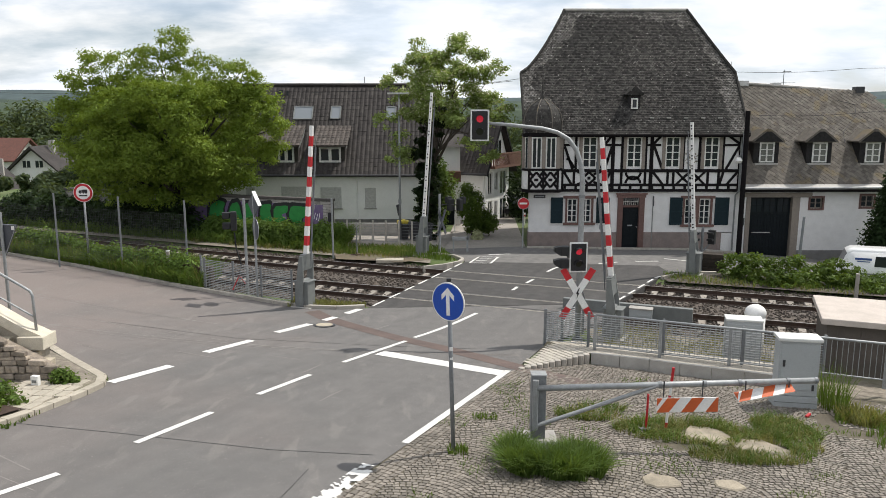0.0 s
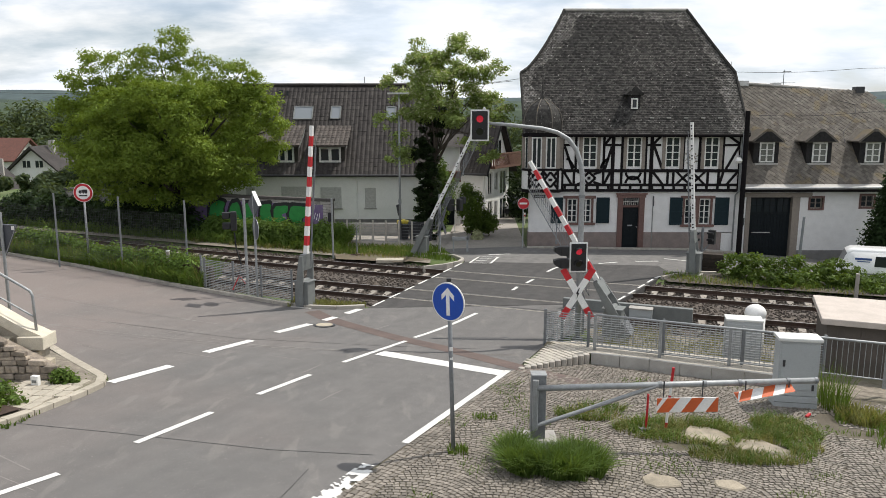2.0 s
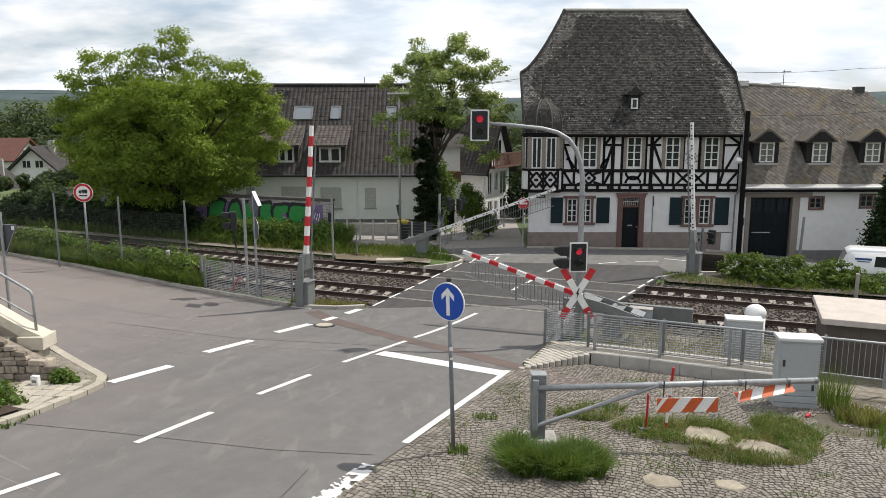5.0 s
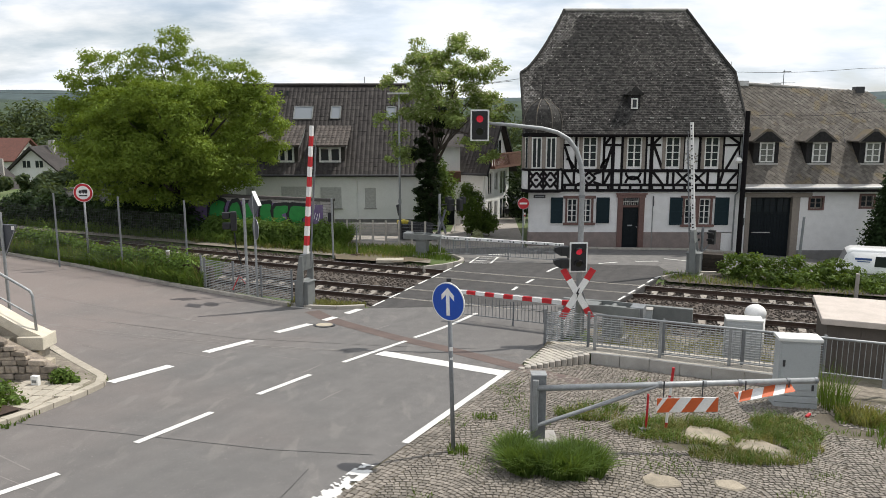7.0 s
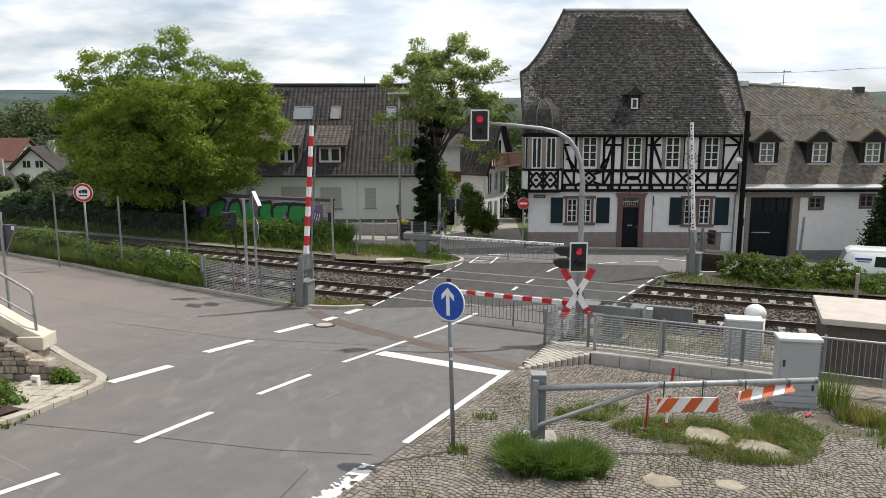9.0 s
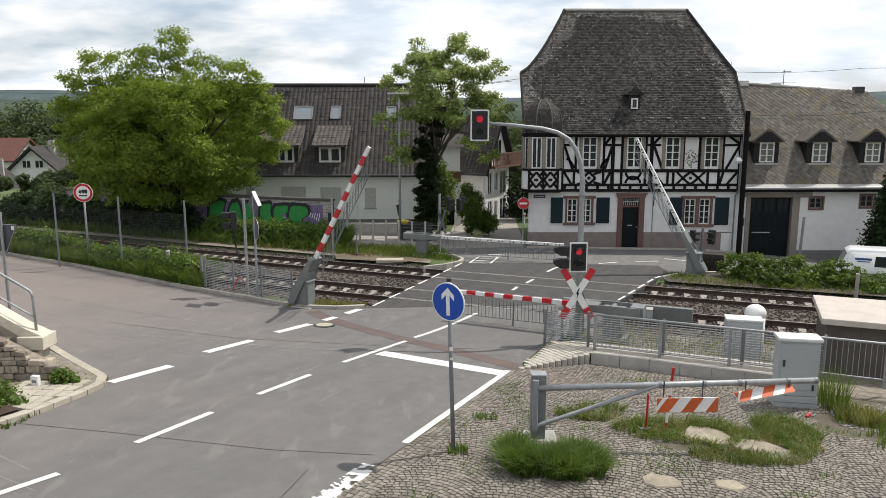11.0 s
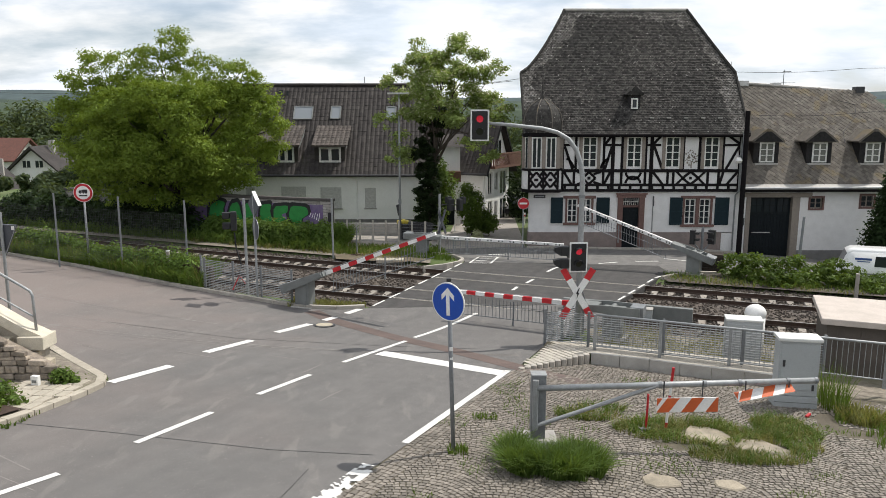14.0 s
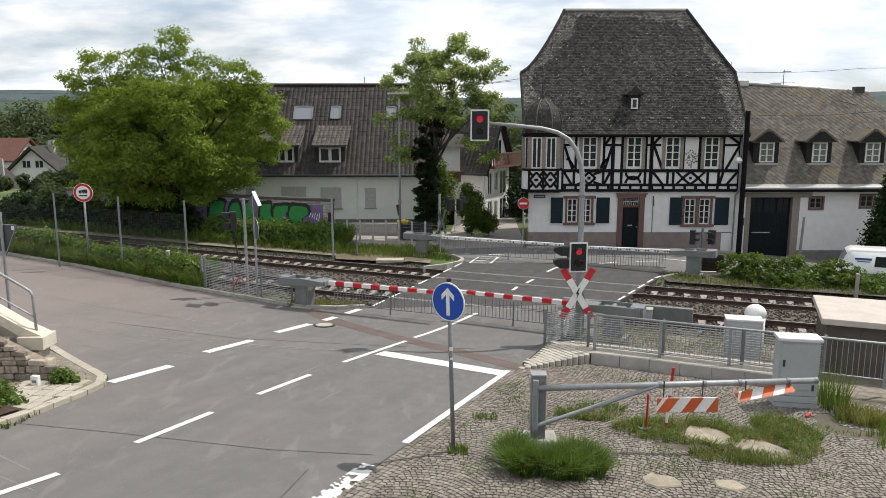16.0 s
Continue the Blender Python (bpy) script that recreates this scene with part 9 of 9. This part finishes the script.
    shapes = [[(11.0, 0.9), (11.1, 1.7), (11.7, 2.08), (12.2, 1.95), (12.0, 1.5), (12.2, 0.9), (11.6, 0.6)], [(12.15, 0.7), (12.6, 1.9), (13.1, 2.02), (13.4, 0.75), (13.0, 0.7), (12.8, 1.1), (12.5, 0.65)],
              [(13.3, 0.8), (13.5, 1.95), (14.3, 2.0), (14.35, 1.6), (13.9, 1.5), (14.4, 0.9), (13.9, 0.6)], [(14.45, 0.7), (14.6, 1.9), (15.3, 2.0), (15.2, 1.5), (15.4, 0.8), (14.9, 0.6)],
              [(15.4, 0.75), (15.45, 1.85), (16.4, 1.95), (16.35, 1.55), (15.9, 1.4), (16.4, 1.0), (16.1, 0.65)], [(16.4, 1.4), (16.6, 1.95), (17.6, 1.9), (17.7, 1.5), (17.2, 1.2), (17.5, 0.6), (16.8, 0.5)]]
    for s in shapes:
        c = Vector((sum(p[0] for p in s) / len(s), sum(p[1] for p in s) / len(s)))
        big = [tuple(c + (Vector(p) - c) * 1.30) for p in s]
        sm = lambda q: [tuple(Vector(q[i]) * 0.84 + Vector(q[(i + k) % len(q)]) * 0.16) for i in range(len(q)) for k in (-1, 1)]
        part("outline", prism(BM(), sm(big), "y", -0.0300, -0.0265), "black", gf, "black sprayed outline")
        part("letter_fill", prism(BM(), sm(s), "y", -0.0335, -0.0305), "spray_green", gf, "green sprayed letter shape")
    for i in range(5):
        part("tag_stroke", beam_bm(BM(), (17.75 + i * 0.14, 1.35 - 0.05 * i), (17.85 + i * 0.14, 1.6 - 0.05 * (i % 2)), 0.035, -0.031, -0.0265), "white_paint", gf)
    # poles and low wire fence before the white house
    s = thing("cable_post", "slim grey post with a small black box behind the tracks", "post", pose(-5.45, 35.9, land(-5.45, 35.9)))
    part("post", rod(BM(), (0, 0, -0.2), (-0.02, 0, 2.85), 0.05, seg=10), "galv", s)
    part("black_box", box(BM(), -0.22, -0.05, -0.06, 0.06, 1.7, 2.15, 0.01), "black", s)
    s = thing("marker_post", "thin upright steel stake behind the tracks", "post", pose(-4.28, 36.0, 0))
    part("stake", rod(BM(), (0, 0, -0.1), (0, 0, 1.4), 0.03, seg=8), "galv_dull", s)
    part("foot_frame", rod(rod(BM(), (-0.3, 0, 0.02), (0.3, 0, 0.02), 0.03), (0, -0.25, 0.02), (0, 0.25, 0.3), 0.025), "rail", s)
    f = thing("garden_fence", "weathered grey wire garden fence on concrete posts", "fence")
    for i in range(9):
        x = -6.0 + i * 0.72
        y = 40.2 - i * 0.14
        part("post", box(BM(), x - 0.05, x + 0.05, y - 0.05, y + 0.05, -0.4, 1.25, 0.01), "kerb", f)
        if i < 8:
            bm = BM()
            for k in range(7):
                rod(bm, (x, y, 0.1 + k * 0.16), (x + 0.72, y - 0.14, 0.1 + k * 0.16), 0.008, seg=4)
            o = part("wire_panel", bm, "galv_dull", f)
            o["kind"] = "stuff"
    w = thing("low_wall", "low pale concrete wall beside the white house", "wall", kind="structure")
    part("wall_slab", box(BM(), -6.5, -1.9, 43.6, 43.85, -0.6, 0.55, 0.02), "concrete", w)
    tagged(part("concrete_slab", box(BM(), -3.2, -1.9, 34.35, 35.0, -0.1, 0.06, 0.02), "stone_pale"), "pale concrete slab beside the far track", "slab")
    tagged(part("guard_rail", box(box(box(BM(), 0.45, 1.35, 37.1, 37.2, 0.55, 0.75, 0.02), 0.5, 0.58, 37.1, 37.2, -0.3, 0.55), 1.2, 1.3, 37.1, 37.2, -0.3, 0.8), "galv"), "short grey steel guard rail by the far barrier", "guard rail")
    # handrail and small clutter at the lane steps
    tagged(part("stair_rail", tube(BM(), [(0.75, 46.0, -0.3), (0.75, 46.0, 0.8), (1.25, 46.2, 1.5), (1.3, 46.2, 0.2)], 0.03, 6), "white_paint"), "white stair rail at the house entrance", "handrail")


def build_verges():
    """Dry gravelly strips on both sides of the tracks."""
    q = []
    for i in range(26):
        xa, xb = 9.4 + i * 0.8, 10.2 + i * 0.8
        q.append([(xa, far_rail(xa) + 1.3), (xb, far_rail(xb) + 1.3), (xb, far_rail(xb) + 4.2), (xa, far_rail(xa) + 4.2)])
    tagged(part("track_verge", draped(q, -0.015), "ballast"), "dark stony earth between the track and the hedge", "verge", kind="structure")
    q = []
    for i in range(22):
        xa, xb = 4.6 + i * 0.8, 5.4 + i * 0.8
        q.append([(xa, 19.4 - (xa - 4.6) * 0.44), (xb, 19.4 - (xb - 4.6) * 0.44), (xb, far_rail(xb) - 7.4), (xa, far_rail(xa) - 7.4)])
    tagged(part("track_verge", draped(q, -0.012), "gravel"), "dry gravel strip between the railing and the track", "verge", kind="structure")
    tagged(part("hut_verge", draped([[(8.7, 16.2), (20.0, 11.2), (20.0, 16.0), (9.3, 18.6)]], -0.018), "gravel"), "dry gravel round the equipment hut", "verge", kind="structure")
    q = []
    for i in range(38):
        xa, xb = -31.0 + i * 0.8, -30.2 + i * 0.8
        q.append([(xa, far_rail(xa) + 1.5), (xb, far_rail(xb) + 1.5), (xb, far_rail(xb) + 2.6), (xa, far_rail(xa) + 2.6)])
    tagged(part("track_verge", draped(q, -0.012), "gravel"), "pale gravel path beside the far track", "verge", kind="structure")


build_verges()
build_grass()
build_bushes()
build_fences()


# ---------------- street things ----------------
def wheel(parent, x, y, z, r=0.31):
    w = new("wheel")
    w.parent = parent
    w.matrix_basis = pose(x, y, z)
    part("tyre", rod(BM(), (0, -0.1, 0), (0, 0.1, 0), r, seg=20), "rubber", w)
    part("rim", rod(BM(), (0, -0.105, 0), (0, 0.105, 0), r * 0.62, seg=16), "galv", w)


def build_van():
    v = thing("van", "small white delivery van parked on the street behind the hedge", "van", pose(20.75, 33.7, land(20.75, 33.7) - 0.42, 0, 0, -24))
    prof = [(-2.1, 0.3), (-2.12, 1.0), (-1.95, 1.15), (-1.72, 1.72), (-1.5, 1.84), (1.6, 1.88), (2.05, 1.78), (2.15, 1.0), (2.15, 0.3)]
    bm = prism(BM(), prof, "y", -0.83, 0.83)
    bmesh.ops.bevel(bm, geom=[e for e in bm.edges if abs(e.verts[0].co.y - e.verts[1].co.y) < 0.01], offset=0.09, segments=3, affect="EDGES")
    part("body", bm, "car_white", v, "", True)
    part("side_window", prism(BM(), [(-0.60, 1.12), (-0.57, 1.60), (0.42, 1.62), (0.42, 1.12)], "y", -0.845, -0.80), "glass", v)
    part("side_window", prism(BM(), [(0.55, 1.12), (0.55, 1.57), (1.3, 1.57), (1.35, 1.12)], "y", -0.845, -0.80), "glass", v)
    part("side_window", prism(BM(), [(1.45, 1.12), (1.42, 1.57), (1.9, 1.55), (1.98, 1.12)], "y", -0.845, -0.80), "glass", v)
    part("windscreen", prism(BM(), [(-1.96, 1.18), (-1.75, 1.68), (-1.70, 1.68), (-1.90, 1.18)], "y", -0.68, 0.68), "glass", v)
    part("logo_block", box(BM(), -1.40, -0.72, -0.842, -0.832, 1.40, 1.50), "logo_blue", v, "blue lettering bar")
    part("logo_block", box(BM(), -1.30, -0.78, -0.842, -0.832, 1.31, 1.35), "logo_blue", v)
    part("door_seam", box(BM(), 0.48, 0.50, -0.836, -0.831, 0.4, 1.75), "grey_metal", v)
    part("side_trim", box(BM(), -1.9, 2.0, -0.85, -0.831, 0.72, 0.80, 0.008), "grey_metal", v)
    for x in (-1.35, 1.4):
        for y in (-0.74, 0.74):
            wheel(v, x, y, 0.31)
    c = thing("car", "dark estate car parked at the end of the lane", "car", pose(5.5, 57.0, land(5.5, 57) + 0.0, 0, 0, 90))
    bm = prism(BM(), [(-2.1, 0.3), (-2.15, 0.75), (-1.1, 0.95), (-0.6, 1.45), (1.4, 1.48), (2.1, 0.95), (2.15, 0.3)], "y", -0.85, 0.85)
    bmesh.ops.bevel(bm, geom=[e for e in bm.edges if abs(e.verts[0].co.y - e.verts[1].co.y) < 0.01], offset=0.08, segments=2, affect="EDGES")
    part("body", bm, "car_dark", c)
    part("windscreen", prism(BM(), [(-1.08, 0.98), (-0.62, 1.42), (-0.58, 1.40), (-1.0, 0.96)], "y", -0.7, 0.7), "glass", c)
    for x in (-1.35, 1.35):
        for y in (-0.76, 0.76):
            wheel(c, x, y, 0.31)


def build_street_things():
    p = thing("utility_pole", "tall dark wooden utility pole with a small lamp before the houses", "utility pole", pose(15.75, 38.55, land(16, 38.5)))
    g = land(16, 38.5)
    part("pole", rod(BM(), (0, 0, -0.2), (0, 0, 7.1 - g), 0.14, 0.12, seg=12), "beam", p)
    lamp = part("lamp", rod(BM(), (-0.32, 0, 4.55 - g), (-0.32, 0, 4.72 - g), 0.2, 0.1, seg=14), "white_paint", p, "white shallow street lamp shade")
    part("lamp_globe", rod(BM(), (-0.32, 0, 4.42 - g), (-0.32, 0, 4.55 - g), 0.12, 0.19, seg=14), "window_white", lamp)
    part("lamp_arm", tube(BM(), [(0, 0, 4.9 - g), (-0.2, 0, 4.95 - g), (-0.32, 0, 4.75 - g)], 0.02, 6), "galv_dull", lamp)
    part("cable_duct", rod(BM(), (-0.16, -0.02, 2.9 - g), (-0.16, -0.02, 6.0 - g), 0.02), "galv_dull", p)
    s = thing("street_lamp", "slender grey street lamp post beside the locust tree", "street lamp", pose(-2.45, 41.6, land(-2.5, 41.6)))
    part("post", rod(BM(), (0, 0, -0.2), (0, 0, 8.2), 0.075, 0.045, seg=12), "galv", s, "", True)
    part("lamp_head", box(BM(), -0.65, 0.55, -0.08, 0.08, 8.18, 8.27, 0.03), "cabinet_cap", s, "flat pale lamp head")
    part("collar", rod(BM(), (0, 0, 2.1), (0, 0, 2.35), 0.09, seg=12), "galv", s)
    f = part("sign_plate", prism(BM(), [(-0.3, 0.28), (0.3, 0.28), (0.02, -0.36), (-0.02, -0.36)], "y", -0.012, 0.012), "sign_back", s, "dull back of a small sign")
    f.matrix_basis = pose(-0.1, 0.1, 1.75, 0, 0, 70)
    for x, y, lid, nm in ((-2.3, 42.0, "bin_yellow", "dark wheeled bin with a yellow lid"), (-1.6, 41.4, "bin_dark", "dark wheeled rubbish container"), (-0.95, 41.2, "bin_dark", "dark wheeled rubbish container")):
        g = land(x, y)
        b = thing("wheeled_bin", nm, "bin", pose(x, y, g, 0, 0, 8), group="bins")
        part("body", prism(BM(), [(-0.27, 0.06), (-0.33, 0.95), (0.33, 0.95), (0.27, 0.06)], "y", -0.33, 0.33), "bin_dark", b)
        part("lid", prism(BM(), [(-0.36, 0.951), (-0.33, 1.04), (0.1, 1.10), (0.36, 1.02), (0.36, 0.951)], "y", -0.37, 0.37), lid, b)
        for xx in (-0.2, 0.2):
            part("wheel", rod(BM(), (xx - 0.03, 0.3, 0.1), (xx + 0.03, 0.3, 0.1), 0.1, seg=12), "rubber", b)
    s = thing("concrete_post", "slim grey post standing in the hedge", "post", pose(16.55, 33.6, land(16.5, 33.6)))
    part("post", rod(BM(), (0, 0, -0.2), (0.1, 0, 2.55), 0.07, 0.055, seg=10), "galv_dull", s)
    part("cap", rod(BM(), (0.1, 0, 2.55), (0.1, 0, 2.6), 0.065, seg=10), "galv", s)
    st = thing("sleeper_stack", "stack of old dark wooden sleepers beside the far barrier", "timber stack", pose(12.15, 32.6, land(12.15, 32.6), 0, 0, -18))
    rng = random.Random(17)
    for i in range(3):
        for j in range(4):
            o = part("sleeper", box(BM(), -0.48, 0.48, -0.12, 0.12, 0.0, 0.20, 0.02), "old_wood", st)
            o.matrix_basis = pose(rng.uniform(-.05, .05), -0.27 + i * 0.26, 0.205 * j - 0.05, 0, 0, rng.uniform(-2, 2))
    for x, y in ((2.2, 45.5), (5.6, 50.0), (1.9, 46.2)):
        s = thing("bollard", "thin white bollard in the lane", "bollard", pose(x, y, land(x, y)), group="bollards")
        part("post", rod(BM(), (0, 0, -0.1), (0, 0, 0.85), 0.05, seg=10), "white_paint", s)
        part("band", rod(BM(), (0, 0, 0.6), (0, 0, 0.7), 0.053, seg=10), "red_paint", s)
    # overhead wires
    for pts in ([(15.75, 38.55, 6.9), (22, 38.2, 7.05), (32, 37.5, 7.5)], [(-34, 52, 8.6), (-16, 52, 8.5), (-2, 50, 8.7), (6, 48, 9.4)], [(-3.0, 45, 8.6), (4.0, 43.2, 8.85)], [(16.3, 43, 9.35), (24, 43, 9.55), (32, 43, 10.0)]):
        n = 14
        P = []
        for a, b in zip(pts, pts[1:]):
            for i in range(n):
                k = i / n
                q = Vector(a).lerp(Vector(b), k)
                q.z -= 0.12 * math.sin(math.pi * k)
                P.append(q)
        P.append(Vector(pts[-1]))
        tagged(part("overhead_wire", tube(BM(), P, 0.014, 4), "dark_metal"), "thin dark overhead wire between the houses", "wire")


build_van()
build_street_things()


# ---------------- the village below and the distance ----------------
def far_house(x, y, z, w, d, h, rise, rot, roof, label, wins=2):
    t = thing("house", label, "house", pose(x, y, z, 0, 0, rot), group="village houses")
    part("wall", box(BM(), -w / 2, w / 2, -d / 2, d / 2, -2, h), "plaster", t)
    part("gable", prism(BM(), [(-w / 2, h), (w / 2, h), (0, h + rise)], "y", -d / 2 + 0.01, -d / 2 + 0.3), "plaster", t)
    part("roof", prism(BM(), [(-w / 2 - 0.6, h - 0.5), (0, h + rise + 0.15), (w / 2 + 0.6, h - 0.5), (w / 2 + 0.6, h - 0.25), (0, h + rise + 0.5), (-w / 2 - 0.6, h - 0.25)], "y", -d / 2 - 0.8, d / 2 + 0.5), roof, t)
    part("chimney", box(BM(), w * 0.1, w * 0.1 + 0.7, 0, 0.7, h + rise * 0.5, h + rise + 1.2), "brick_wall", t)
    for r, zz in ((0, h - 1.9), (1, h + 0.4)):
        for i in range(wins if r == 0 else 2):
            xx = (i - (wins - 1) / 2) * (w / (wins + 0.6)) if r == 0 else (i - 0.5) * 1.7
            s = part("window", box(BM(), xx - 0.6, xx + 0.6, -d / 2 - 0.05, -d / 2 + 0.01, zz, zz + 1.15), "window_white", t)
            part("pane", box(BM(), xx - 0.5, xx - 0.05, -d / 2 - 0.07, -d / 2 - 0.051, zz + 0.1, zz + 1.05), "glass", s)
            part("pane", box(BM(), xx + 0.05, xx + 0.5, -d / 2 - 0.07, -d / 2 - 0.051, zz + 0.1, zz + 1.05), "glass", s)


def build_far():
    far_house(-58.2, 108, -3.9, 6.6, 8, 3.5, 3.0, 6, "tile_dark", "white gabled village house with a dark roof", 2)
    far_house(-84.0, 138, -3.4, 9, 14, 3.2, 3.2, 84, "tile_red", "village house with a red tiled roof", 3)
    far_house(-55.2, 90, -4.6, 6.0, 9, 2.4, 3.0, 20, "tile_dark", "white village house below the road", 1)
    far_house(-54.0, 125, -3.5, 9, 10, 4.2, 3.4, 80, "tile_dark", "white village house with a grey roof among trees", 2)
    far_house(-47.5, 112, -3.5, 7, 9, 2.5, 3.0, 78, "tile_dark", "pale village house half hidden by trees", 2)
    # rows of trees in the valley
    rng = random.Random(9)

    def wood(label, spots, size, mat, seed, leaf=0.9):
        bl = []
        for x, y, h in spots:
            z = land(x, y)
            for k in range(5):
                bl.append((x + rng.uniform(-.35, .35) * h, y + rng.uniform(-.3, .3) * h, z + h * rng.uniform(0.25, 0.8), h * 0.27, h * 0.25, h * 0.24))
        o = leaves("tree_row", bl, len(bl) * size, leaf, seed, mat, None)
        tagged(o, label, "trees", kind="stuff")
    wood("dense dark trees in the valley behind the village", [(-150 + rng.uniform(-12, 12) + i * 5.2, 205 + rng.uniform(-15, 15), rng.uniform(17, 23)) for i in range(40)], 420, "leaf_far", 51, 0.55)
    wood("grove of green trees near the village houses", [(-104 + i * 7 + rng.uniform(-2, 2), 150 + rng.uniform(-8, 8), rng.uniform(11, 13.5)) for i in range(6)], 520, "leaf_far", 54, 0.4)
    wood("far trees along the valley floor", [(-330 + i * 15, 520 + rng.uniform(-60, 60), rng.uniform(12, 20)) for i in range(64)], 40, "leaf_far", 52, 1.9)
    wood("green trees behind the lane and the houses", [(-20 + i * 9 + rng.uniform(-2, 2), 118 + rng.uniform(-10, 10), rng.uniform(9.5, 12.5)) for i in range(18)], 190, "leaf_far", 53, 0.6)
    bushes = [(-26 - i * 2.1, 50 + i * 3.5, 1.7 + rng.uniform(-.3, .5)) for i in range(9)]
    bushes += [(-52 + i * 2.0, 74 + rng.uniform(-3, 3), 2.6 + rng.uniform(-.5, .8)) for i in range(14)]
    wood("garden bushes beyond the tracks", bushes, 420, "leaf_far", 55, 0.22)
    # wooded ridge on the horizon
    for k, (dist, height, mat, label) in enumerate(((1500, 52, "far_wood", "wooded valley slope with fields"), (2900, 118, "far_hill", "wooded ridge on the horizon with blue haze put into its colour"))):
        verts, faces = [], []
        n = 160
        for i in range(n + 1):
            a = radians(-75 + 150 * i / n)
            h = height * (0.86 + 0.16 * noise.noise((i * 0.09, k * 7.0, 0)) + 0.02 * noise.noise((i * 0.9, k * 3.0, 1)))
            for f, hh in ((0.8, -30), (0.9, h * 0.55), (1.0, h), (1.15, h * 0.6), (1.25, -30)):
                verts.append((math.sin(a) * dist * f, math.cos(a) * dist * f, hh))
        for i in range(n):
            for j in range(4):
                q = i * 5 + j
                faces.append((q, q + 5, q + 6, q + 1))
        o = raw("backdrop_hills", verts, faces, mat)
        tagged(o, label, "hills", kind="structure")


build_far()


# ---------------- what moves ----------------
def motions():
    for arm, rows, z in GATES:
        walk(arm, [(t, pose(0, 0, z, 0, -a, 0)) for t, a in rows])
    for ob, rows, x, hang, rail in SKIRTS:
        out = []
        for t, a in rows:
            s, c = math.sin(radians(a)), math.cos(radians(a))
            if rail:
                out.append((t, pose(-s * hang, 0.02, -0.15 - c * hang)))
            else:
                out.append((t, pose(x, 0.02, -0.15, 0, a, 0)))
        walk(ob, out)


motions()
